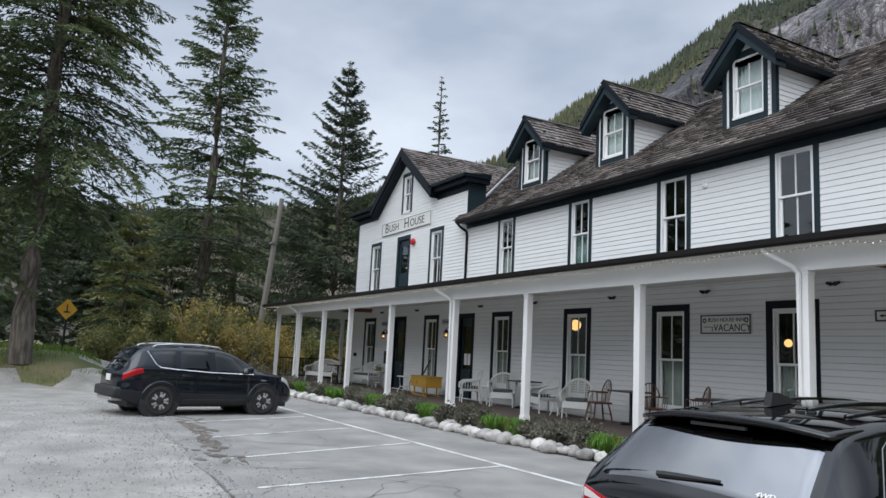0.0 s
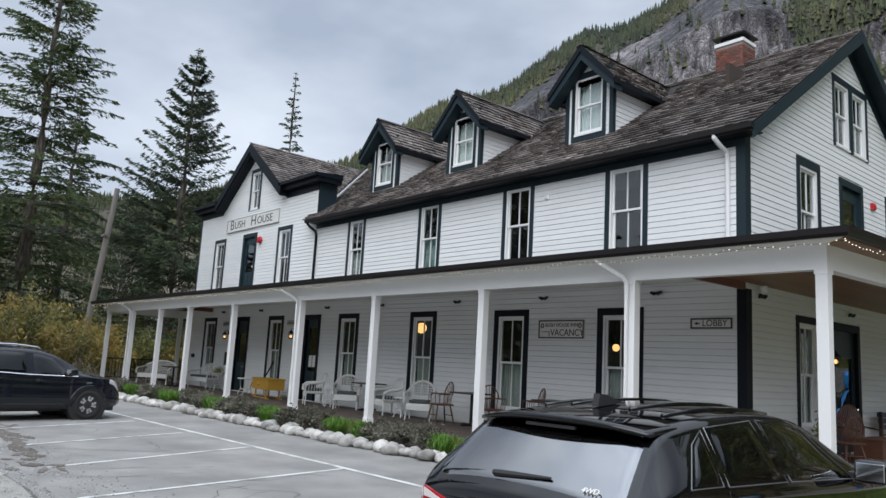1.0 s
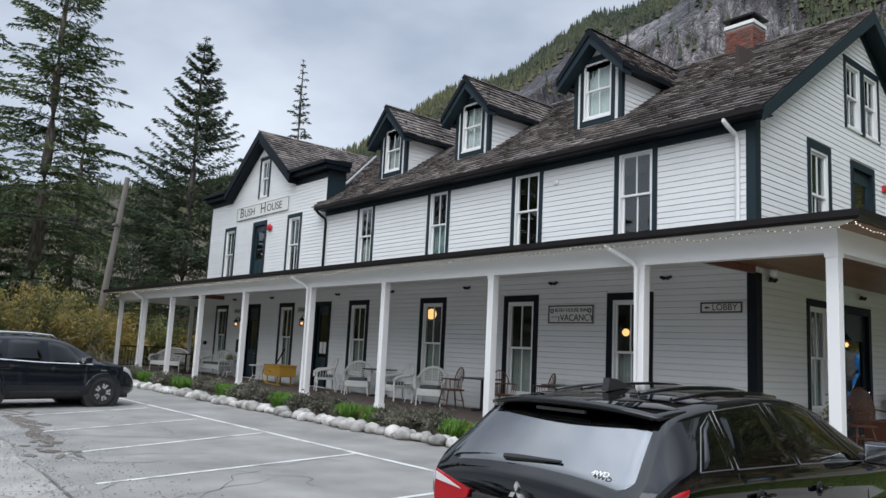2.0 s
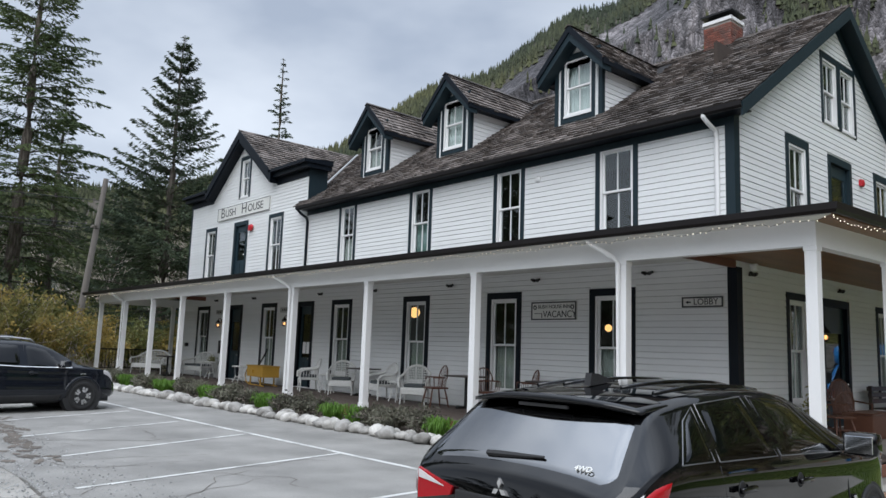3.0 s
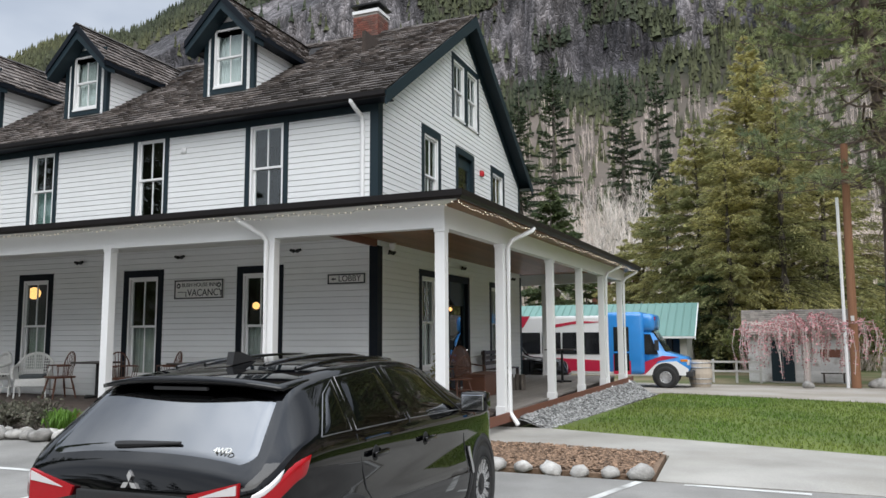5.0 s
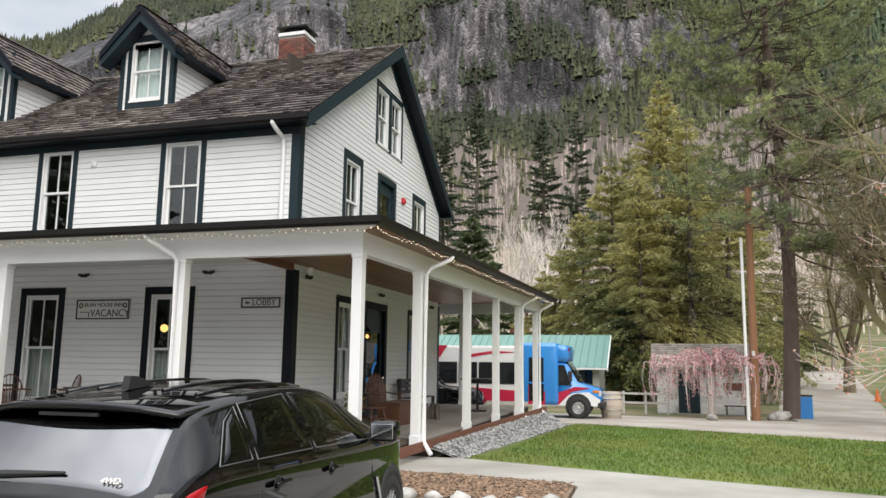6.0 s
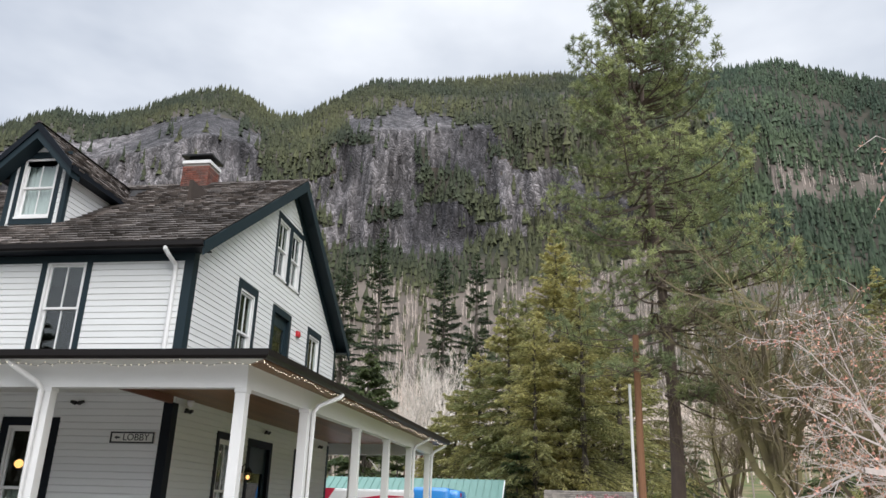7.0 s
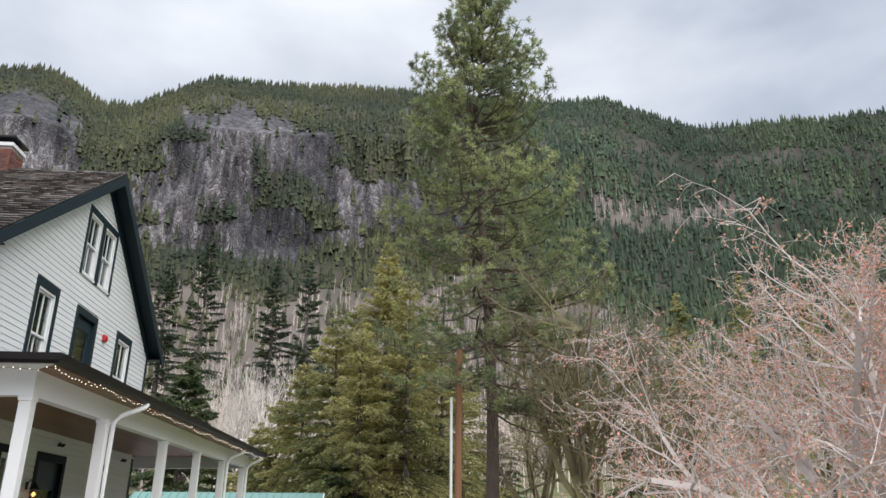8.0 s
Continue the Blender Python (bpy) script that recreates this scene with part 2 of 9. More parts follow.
M_WEEP = mat("dusky_pink_blossom", (0.5, 0.25, 0.26), 0.8, 0.3, 2.0, 20, 0.0, island=0.6)
M_LAVENDER = leafy(mat("grey_lavender_leaves", (0.2, 0.2, 0.15), 0.85, 0.35, 3.0, 20, 0.0, other=(0.085, 0.08, 0.06), island=0.8))
M_LILY = leafy(mat("fresh_daylily_leaves", (0.12, 0.24, 0.03), 0.6, 0.3, 3.0, 20, 0.0, island=0.7))
M_GRASS = leafy(mat("lawn_blades", (0.115, 0.19, 0.028), 0.7, 0.4, 0.5, 10, 0.0, other=(0.17, 0.22, 0.045), island=0.8), 0.3)
M_YELLOWSIGN = mat("yellow_sign_enamel", (0.7, 0.38, 0.02), 0.4, 0.1)
M_ORANGE = mat("orange_cone_plastic", (0.7, 0.16, 0.03), 0.5, 0.1)
M_BAREWOOD = mat("far_leafless_branches", (0.66, 0.56, 0.5), 0.95, 0.35, 0.02, 0.5, 0.0, island=0.6)
M_DIRT = mat("damp_dirt", (0.115, 0.098, 0.082), 0.9, 0.5, 3.0, 25, 0.5, rnd=0.5)


# ---- small builders ----
def part(name, bm, material, parent=None, label="", smooth=False):
    """Links a bmesh as one mesh object, under parent if one is given."""
    me = bpy.data.meshes.new(name)
    bm.to_mesh(me)
    bm.free()
    me.materials.append(material)
    if smooth:
        me.polygons.foreach_set("use_smooth", [True] * len(me.polygons))
    ob = new(name, me)
    ob.parent = parent
    if label:
        ob["label"] = label
    return ob


def mesh_part(name, verts, faces, material, parent=None, label=""):
    me = bpy.data.meshes.new(name)
    me.from_pydata(verts, [], faces)
    me.materials.append(material)
    ob = new(name, me)
    ob.parent = parent
    if label:
        ob["label"] = label
    return ob


def thing(name, m, label, category, group="", kind=""):
    ob = new(name)
    ob.empty_display_size = 0.2
    ob.matrix_basis = m
    return tagged(ob, label, category, group, kind)


def box(bm, x0, y0, z0, x1, y1, z1, bev=0.0):
    v = [bm.verts.new(c) for c in ((x0, y0, z0), (x1, y0, z0), (x1, y1, z0), (x0, y1, z0), (x0, y0, z1), (x1, y0, z1), (x1, y1, z1), (x0, y1, z1))]
    fs = [bm.faces.new([v[i] for i in q]) for q in ((3, 2, 1, 0), (4, 5, 6, 7), (0, 1, 5, 4), (1, 2, 6, 5), (2, 3, 7, 6), (3, 0, 4, 7))]
    if bev:
        es = {e for f in fs for e in f.edges}
        bmesh.ops.bevel(bm, geom=list(es), offset=bev, segments=2, affect="EDGES", profile=0.6)
    return bm


def boxes(*rows, bev=0.0):
    bm = bmesh.new()
    for r in rows:
        box(bm, *r, bev=bev)
    return bm


def prism(bm, poly, a, b, axis="y"):
    """A flat polygon given in (u, z), pushed through from a to b along the axis."""
    def at(u, w, z):
        return (u, w, z) if axis == "y" else ((w, u, z) if axis == "x" else (u, z, w))
    lo = [bm.verts.new(at(u, a, z)) for u, z in poly]
    hi = [bm.verts.new(at(u, b, z)) for u, z in poly]
    k = len(poly)
    bm.faces.new(lo)
    bm.faces.new(hi[::-1])
    for i in range(k):
        bm.faces.new((lo[i], hi[i], hi[(i + 1) % k], lo[(i + 1) % k]))
    bmesh.ops.recalc_face_normals(bm, faces=bm.faces[:])
    return bm


def tube(bm, pts, radii, sides=8, cap=True):
    """A round bar through points, tapering by radii."""
    rings = []
    pts = [Vector(p) for p in pts]
    if isinstance(radii, (int, float)):
        radii = [radii] * len(pts)
    for i, p in enumerate(pts):
        d = (pts[min(i + 1, len(pts) - 1)] - pts[max(i - 1, 0)]).normalized()
        u = d.cross(Vector((0, 0, 1)))
        u = u.normalized() if u.length > 1e-3 else Vector((1, 0, 0))
        w = d.cross(u).normalized()
        rings.append([bm.verts.new(p + (u * math.cos(6.28319 * k / sides) + w * math.sin(6.28319 * k / sides)) * radii[i]) for k in range(sides)])
    for a, b in zip(rings, rings[1:]):
        for k in range(sides):
            bm.faces.new((a[k], a[(k + 1) % sides], b[(k + 1) % sides], b[k]))
    if cap:
        bm.faces.new(rings[0][::-1])
        bm.faces.new(rings[-1])
    return bm


def lathe(bm, prof, sides=16, at=(0, 0, 0), cap=True):
    """A turned form from (radius, z) rows."""
    rings = [[bm.verts.new((at[0] + r * math.cos(6.28319 * k / sides), at[1] + r * math.sin(6.28319 * k / sides), at[2] + z)) for k in range(sides)] for r, z in prof]
    for a, b in zip(rings, rings[1:]):
        for k in range(sides):
            bm.faces.new((a[k], a[(k + 1) % sides], b[(k + 1) % sides], b[k]))
    if cap:
        bm.faces.new(rings[0][::-1])
        bm.faces.new(rings[-1])
    return bm


def ring(x0, z0, x1, z1, w, y0, y1):
    """A rectangular frame of bar width w in the x-z plane."""
    return boxes((x0, y0, z0, x0 + w, y1, z1), (x1 - w, y0, z0, x1, y1, z1), (x0 + w, y0, z0, x1 - w, y1, z0 + w), (x0 + w, y0, z1 - w, x1 - w, y1, z1))


def text_part(name, words, size, m, material, parent, label="", extrude=0.004, squash=1.0):
    """Raised lettering in the built-in font, as a mesh."""
    cu = bpy.data.curves.new(name, "FONT")
    cu.body, cu.size, cu.extrude, cu.align_x, cu.align_y = words, size, extrude, "CENTER", "CENTER"
    tmp = new(name + "_curve", cu)
    me = bpy.data.meshes.new_from_object(tmp)
    bpy.data.objects.remove(tmp)
    me.materials.clear()
    me.materials.append(material)
    ob = new(name, me)
    ob.parent = parent
    ob.matrix_basis = m @ Matrix.Diagonal((squash, 1, 1, 1))
    if label:
        ob["label"] = label
    return ob


def smoothstep(a, b, x):
    t = min(1.0, max(0.0, (x - a) / (b - a)))
    return t * t * (3 - 2 * t)


# ---- ground ----
def ground_z(x, y):
    """The lie of the land: level by the hotel, a slow fall behind it, a bank by the road, then the valley sides."""
    z = -0.0195 * (min(max(y, -4.0), 24.0) + 4.0)
    z += 2.4 * smoothstep(26, 80, y)
    z += 1.25 * smoothstep(-21.5, -27.0, x) * smoothstep(-9.5, -13.0, y) * smoothstep(-21.0, -15.5, y)
    d = math.hypot(x - 7.4, y + 14.2)
    az = math.degrees(math.atan2(x - 7.4, y + 14.2))
    z += 22.0 * smoothstep(75, 260, d) * smoothstep(-75, -45, az) * smoothstep(100, 70, az)
    return z


def sheet(name, poly, z, material, label, category, lift=0.0, cell=1.0):
    """A thin laid surface in the shape of poly, following the ground."""
    bm = bmesh.new()
    top = [bm.verts.new((x, y, 0)) for x, y in poly]
    f = bm.faces.new(top)
    if f.normal.z < 0:
        f.normal_flip()
    xs, ys = [p[0] for p in poly], [p[1] for p in poly]
    for lo, hi, nrm in ((min(xs), max(xs), (1, 0, 0)), (min(ys), max(ys), (0, 1, 0))):
        c = lo + cell
        while c < hi:
            bmesh.ops.bisect_plane(bm, geom=bm.verts[:] + bm.edges[:] + bm.faces[:], plane_co=Vector(nrm) * c, plane_no=nrm)
            c += cell
    for v in bm.verts:
        v.co.z = ground_z(v.co.x, v.co.y) + lift
    bm.normal_update()
    edge = [e for e in bm.edges if e.is_boundary]
    ext = bmesh.ops.extrude_edge_only(bm, edges=edge)
    for v in ext["geom"]:
        if isinstance(v, bmesh.types.BMVert):
            v.co.z -= 0.12
    bmesh.ops.recalc_face_normals(bm, faces=bm.faces[:])
    return tagged(part(name, bm, material), label, category, kind="structure")


def ground_mesh():
    rs = [0.0] + [2.0 * 1.13 ** i for i in range(60)]
    rs = [r for r in rs if r < 330] + [360]
    n = 144
    verts, faces = [(7.4, -14.2, -0.06)], []
    for r in rs[1:]:
        for k in range(n):
            a = 6.28318 * k / n
            x, y = 7.4 + r * math.sin(a), -14.2 + r * math.cos(a)
            verts.append((x, y, ground_z(x, y) - 0.06 + (0.05 * noise.noise((x * 0.3, y * 0.3, 0)) if r > 40 else 0)))
    for k in range(n):
        faces.append((0, 1 + (k + 1) % n, 1 + k))
    for i in range(len(rs) - 2):
        for k in range(n):
            a, b = 1 + i * n + k, 1 + i * n + (k + 1) % n
            faces.append((a, b, b + n, a + n))
    ob = mesh_part("ground", verts, faces, M_GROUND)
    return tagged(ob, "rough grass and leaf litter over the valley floor", "ground", kind="structure")


ground_mesh()

# ---- mountains ----
RIDGE = ((-180, 7), (-110, 7), (-85, 9), (-72, 10.5), (-60, 14.4), (-48, 20.5), (-38, 25.4), (-27, 29.4), (-22.7, 28.2), (-14, 31.6), (-2, 32.2), (17, 31.0), (28, 27.6), (39, 26.4), (60, 22), (90, 13), (120, 7), (180, 7))


def knots(rows, x):
    for (a, u), (b, v) in zip(rows, rows[1:]):
        if a <= x <= b:
            t = smoothstep(a, b, x)
            return u + (v - u) * t
    return rows[0][1]


def cliffness(az):
    return smoothstep(-75, -55, az) * smoothstep(24, 12, az)


# rock faces on the mountain, by bearing and elevation: centre, half spans, tilt
ROCKS = ((-43.0, 20.3, 12.0, 3.6, 0.36), (-57.0, 14.0, 9.0, 3.0, 0.4), (-33.0, 23.6, 7.4, 4.2, 0.22), (-27.3, 24.0, 3.9, 3.7, 0.0), (-14.2, 25.4, 5.6, 4.2, 0.16), (-8.6, 26.6, 4.6, 2.8, -0.1), (-16.5, 22.0, 3.8, 3.6, 0.0), (-9.5, 20.7, 5.2, 2.2, 0.05), (-2.2, 23.0, 5.6, 2.4, 0.24), (4.5, 21.6, 3.4, 1.6, 0.0))


def rockiness(az, el):
    """Above 0 where bare rock shows, with a ragged edge."""
    n = noise.noise((az * 0.35, el * 0.45, 4.0)) + 0.6 * noise.noise((az * 1.1, el * 1.0, 8.0)) + 0.35 * noise.noise((az * 3.0, el * 2.0, 2.0))
    best = -9.0
    for a, e, ha, he, tilt in ROCKS:
        best = max(best, 1.0 - math.hypot((az - a) / ha, (el - e - tilt * (az - a)) / he))
    ledge = noise.noise((az * 0.16 + el * 0.28, el * 0.5 - az * 0.12, 6.0))
    return best + 0.42 * n - 0.55 * smoothstep(0.1, 0.45, ledge)


def mountain_point(az, s):
    """s runs from the foot (0) to the crest (1) and down behind it."""
    top_el = knots(RIDGE, az)
    c = cliffness(az)
    lower, top = 0.5, 0.78
    if s < lower:
        e, r = 0.62 * s / lower, 300 + 260 * s / lower
    elif s < top:
        t = (s - lower) / (top - lower)
        e, r = 0.62 + 0.27 * t, 560 + 30 * t
    else:
        t = min(1.0, (s - top) / (1 - top))
        e, r = 0.89 + 0.11 * t, 590 + 150 * t
    e = e * c + (1 - c) * min(s, 1.0)
    r = r * c + (1 - c) * (300 + 440 * min(s, 1.0))
    w = c * smoothstep(lower - 0.08, lower + 0.04, s) * smoothstep(top + 0.14, top, s)
    rib = 1.1 * noise.noise((az * 0.22, s * 2.0, 1.0)) + 0.45 * noise.noise((az * 0.9, s * 4.0, 5.0)) + 0.2 * noise.noise((az * 2.2, s * 9.0, 9.0)) + 0.1 * noise.noise((az * 5.0, s * 22.0, 3.0))
    r += 26 * w * rib + 14 * noise.noise((az * 0.4, s * 6, 7.0)) * smoothstep(0, 0.2, s) * (1 if s < 0.97 else 0.2)
    z = 1.74 + math.tan(radians(max(0.2, e * top_el + 0.3 * noise.noise((az * 0.5, s * 5, 0)) * (1 if s < 0.97 else 0.4)))) * r
    a = radians(az)
    x, y = 7.4 + r * math.sin(a), -14.2 + r * math.cos(a)
    z = (ground_z(x, y) - 3) * (1 - smoothstep(0, 0.06, s)) + z * smoothstep(0, 0.06, s)
    if s > 1:
        z -= (s - 1) * 320
        x, y = x + (s - 1) * 300 * math.sin(a), y + (s - 1) * 300 * math.cos(a)
    return x, y, z


def is_cliff(az, p):
    el = math.degrees(math.atan2(p[2] - 1.74, math.hypot(p[0] - 7.4, p[1] + 14.2)))
    return el < knots(RIDGE, az) - 1.5 + 0.6 * noise.noise((az * 0.6, 2.0, 0.0)) and rockiness(az, el) > 0


def rock_material():
    """Granite: grey to pale, vertical water streaks, dark cracks and slabs."""
    m = mat("granite_cliff", (0.075, 0.07, 0.077), 0.9, 0.55, 0.02, 0.35, 0.0, other=(0.27, 0.248, 0.255), cut=(0.45, 0.68), stretch=(1, 1, 0.7))
    n, l = m.node_tree.nodes, m.node_tree.links
    p = n["Principled BSDF"]
    colour = p.inputs["Base Color"].links[0].from_socket
    geo = n.new("ShaderNodeNewGeometry")

    def mapped(scale):
        k = n.new("ShaderNodeMapping")
        k.inputs["Scale"].default_value = scale
        l.new(geo.outputs["Position"], k.inputs["Vector"])
        return k.outputs["Vector"]

    def ramp(src, a, ca, b, cb):
        k = n.new("ShaderNodeValToRGB")
        k.color_ramp.elements[0].position, k.color_ramp.elements[0].color = a, (ca, ca, ca, 1)
        k.color_ramp.elements[1].position, k.color_ramp.elements[1].color = b, (cb, cb, cb, 1)
        l.new(src, k.inputs["Fac"])
        return k.outputs["Color"]

    def times(a, b):
        k = n.new("ShaderNodeVectorMath")
        k.operation = "MULTIPLY"
        l.new(a, k.inputs[0])
        l.new(b, k.inputs[1])
        return k.outputs[0]

    streak = n.new("ShaderNodeTexNoise")
    streak.inputs["Scale"].default_value, streak.inputs["Detail"].default_value = 1.0, 6.0
    l.new(mapped((0.16, 0.16, 0.022)), streak.inputs["Vector"])
    warp = n.new("ShaderNodeTexNoise")
    warp.inputs["Scale"].default_value = 0.06
    l.new(geo.outputs["Position"], warp.inputs["Vector"])
    addv = n.new("ShaderNodeVectorMath")
    addv.operation = "MULTIPLY_ADD"
    addv.inputs[1].default_value = (1.4, 1.4, 1.4)
    l.new(warp.outputs["Color"], addv.inputs[0])
    l.new(mapped((0.075, 0.075, 0.032)), addv.inputs[2])
    crack = n.new("ShaderNodeTexVoronoi")
    crack.feature = "DISTANCE_TO_EDGE"
    l.new(addv.outputs[0], crack.inputs["Vector"])
    slab = n.new("ShaderNodeTexVoronoi")
    l.new(addv.outputs[0], slab.inputs["Vector"])
    sep = n.new("ShaderNodeSeparateColor")
    l.new(slab.outputs["Color"], sep.inputs[0])
    colour = times(colour, ramp(streak.outputs["Fac"], 0.36, 0.35, 0.62, 1.2))
    colour = times(colour, ramp(crack.outputs["Distance"], 0.0, 0.3, 0.07, 1.0))
    colour = times(colour, ramp(sep.outputs[0], 0.0, 0.55, 1.0, 1.35))
    l.new(colour, p.inputs["Base Color"])
    bn = n.new("ShaderNodeBump")
    bn.inputs["Strength"].default_value, bn.inputs["Distance"].default_value = 0.8, 3.0
    l.new(streak.outputs["Fac"], bn.inputs["Height"])
    b2 = n.new("ShaderNodeBump")
    b2.inputs["Strength"].default_value, b2.inputs["Distance"].default_value = 0.7, 4.0
    l.new(crack.outputs["Distance"], b2.inputs["Height"])
    l.new(bn.outputs["Normal"], b2.inputs["Normal"])
    l.new(b2.outputs["Normal"], p.inputs["Normal"])
    return m


M_ROCK = rock_material()
M_FOREST = mat("forest_floor", (0.022, 0.026, 0.014), 0.95, 0.4, 0.03, 0.3, 0.0, other=(0.075, 0.062, 0.05), cut=(0.4, 0.6))


def bare_belt(az, s):
    """Where leafless woods take the place of conifers: the lower slope, and a bare strip on the far side."""
    n = noise.noise((az * 0.2, s * 6, 3.0))
    low = s < 0.41 + 0.09 * n and az < 12
    strip = 17 < az < 28 and abs(s - (0.66 + 0.012 * (az - 17))) < 0.035 + 0.03 * n
    far_low = az >= 12 and s < 0.45 + 0.1 * n
    return low or strip or far_low


M_LITTER = mat("pale_leaf_litter", (0.14, 0.115, 0.098), 0.95, 0.5, 0.03, 0.3, 0.0, other=(0.1, 0.085, 0.07), cut=(0.4, 0.6))


def mountains():
    azs = [-180 + 1.5 * i for i in range(70)] + [-75 + 0.2 * i for i in range(651)] + [55.2 + 1.5 * i for i in range(84)]
    ss = [0.0, 0.06, 0.12, 0.2, 0.28, 0.36] + [0.42 + 0.01 * i for i in range(40)] + [0.82, 0.835, 0.85, 0.865, 0.88, 0.9, 0.92, 0.95, 1.0, 1.1, 1.3]
    verts = [mountain_point(a if a < 180 else a - 360, s) for a in azs for s in ss]
    k, faces = len(ss), []
    for i in range(len(azs)):
        j = (i + 1) % len(azs)
        faces += [(i * k + q, j * k + q, j * k + q + 1, i * k + q + 1) for q in range(k - 1)]
    ob = mesh_part("mountain", verts, faces, M_FOREST)
    ob.data.materials.append(M_ROCK)
    ob.data.materials.append(M_LITTER)
    ob.data.polygons.foreach_set("use_smooth", [True] * len(faces))
    for f, p in zip(faces, ob.data.polygons):
        az = azs[f[0] // k]
        if -75 < az < 20 and 0.4 < ss[f[0] % k] < 0.96 and is_cliff(az, verts[f[0]]):
            p.material_index = 1
        elif -35 < az < 50 and bare_belt(az, ss[f[0] % k]):
            p.material_index = 2
    return tagged(ob, "forested mountain with grey granite cliffs", "mountain", kind="structure")


mountains()


def conifer_rows(rows, tiers=3, sides=5, seed=5):
    """Verts and faces of many far conifers: ragged tiers on a spine. rows: x, y, z, height, width."""
    rng = random.Random(seed)
    verts, faces = [], []
    for x, y, z, h, w in rows:
        for t in range(tiers):
            lo, hi = h * (0.06 + 0.86 * t / tiers), h * (0.08 + 0.86 * (t + 1.6) / tiers)
            hi = min(hi, h)
            rad = w * (1 - 0.9 * t / tiers) * rng.uniform(0.75, 1.15)
            b = len(verts)
            a0 = rng.uniform(0, 6.28)
            for k in range(sides):
                rr = rad * (rng.uniform(0.8, 1.2) if k % 2 else rng.uniform(0.4, 0.7))
                verts.append((x + rr * math.cos(a0 + 6.283 * k / sides), y + rr * math.sin(a0 + 6.283 * k / sides), z + lo + rng.uniform(-0.05, 0.04) * h))
            verts.append((x, y, z + hi))
            faces += [(b + k, b + (k + 1) % sides, b + sides) for k in range(sides)]
    return verts, faces


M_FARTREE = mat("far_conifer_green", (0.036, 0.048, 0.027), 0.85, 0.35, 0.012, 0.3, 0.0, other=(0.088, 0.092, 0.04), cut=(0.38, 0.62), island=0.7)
# Paler, cooler copy of M_FARTREE: the far slope's haze is in the colour.
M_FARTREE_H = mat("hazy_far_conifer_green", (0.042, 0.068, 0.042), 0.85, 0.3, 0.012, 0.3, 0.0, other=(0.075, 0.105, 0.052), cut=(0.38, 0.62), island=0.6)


def far_woods():
    rng = random.Random(11)
    rows, hazy = [], []
    for k in range(53000):
        az, s = rng.uniform(-70, 56) if k < 46000 else rng.uniform(-112, -70), rng.uniform(0.1, 1.0)
        if rng.random() < 0.2:
            s = rng.uniform(0.93, 1.02)
        p = mountain_point(az, s)
        if is_cliff(az, p) and rng.random() < 0.965:
            continue
        if bare_belt(az, s) and rng.random() < (0.86 if az < 12 else 0.8):
            continue
        h = rng.uniform(8, 17) * (1.0 if s < 0.9 else 0.72)
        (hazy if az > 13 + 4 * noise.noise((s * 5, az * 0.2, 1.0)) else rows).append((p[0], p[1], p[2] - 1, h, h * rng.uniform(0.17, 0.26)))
    v, f = conifer_rows(rows)
    tagged(mesh_part("far_conifers", v, f, M_FARTREE), "dark conifer forest covering the mountain", "forest", kind="stuff")
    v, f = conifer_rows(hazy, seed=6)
    tagged(mesh_part("far_conifers", v, f, M_FARTREE_H), "dense far-slope conifer forest in a haze-tinted green", "forest", kind="stuff")


far_woods()

# ---- laid surfaces ----
sheet("gravel_lot", ((-60, -60), (40, -60), (40, -13.4), (16, -6.2), (9.3, -5.3), (9.3, -12), (-1.6, -12), (-10, -11.6), (-12, -9.0), (-16.5, -8.3), (-30, -8.2), (-36, -10.8), (-29.6, -12.1), (-23.5, -12.8), (-21.9, -13.4), (-22.6, -14.3), (-27.7, -15.4), (-60, -20)), 0, M_GRAVELLOT, "pale worn gravelly asphalt of the forecourt", "parking lot", -0.012, 4.0)
sheet("parking_asphalt", ((-31, -5.4), (9.6, -5.05), (9.6, -12.3), *[(7.0 - 0.9 * k, -12.2 + 0.22 * noise.noise((k * 0.9, 3.0, 0.0)) + 0.025 * k) for k in range(21)], (-13.5, -9.3), (-18, -8.5), (-31, -8.4)), 0, M_ASPHALT, "smooth grey asphalt parking bays", "parking lot", 0.0, 4.0)


def stripe(a, b, w=0.1):
    a, b = Vector((*a, 0)), Vector((*b, 0))
    d = (b - a).normalized()
    n = Vector((-d.y, d.x, 0)) * w / 2
    bm = bmesh.new()
    steps = max(2, int((b - a).length / 0.4))
    rng = random.Random(int(a.x * 10))
    lo = [bm.verts.new(a + (b - a) * i / steps + n * rng.uniform(0.85, 1.1) + Vector((0, 0, 0.006))) for i in range(steps + 1)]
    hi = [bm.verts.new(a + (b - a) * i / steps - n * rng.uniform(0.85, 1.1) + Vector((0, 0, 0.006))) for i in range(steps + 1)]
    for i in range(steps):
        bm.faces.new((lo[i], hi[i], hi[i + 1], lo[i + 1]))
    bmesh.ops.recalc_face_normals(bm, faces=bm.faces[:])
    return tagged(part("bay_line", bm, M_LINE), "worn white painted parking line on asphalt", "road marking", "parking lines", "structure")


stripe((5.4, -6.9), (-16.5, -7.66), 0.11)
for a, b in (((0.02, -7.25), (0.42, -11.6)), ((-3.12, -7.27), (-2.08, -11.56)), ((-6.16, -7.4), (-4.6, -11.33)), ((-8.85, -7.66), (-7.3, -11.1)), ((-11.6, -7.8), (-10.05, -11.05)), ((-14.3, -7.75), (-12.9, -10.6))):
    stripe(a, b, 0.085)
stripe((6.1, -5.15), (5.6, -6.75), 0.1)
stripe((7.9, -5.2), (6.6, -5.15), 0.1)
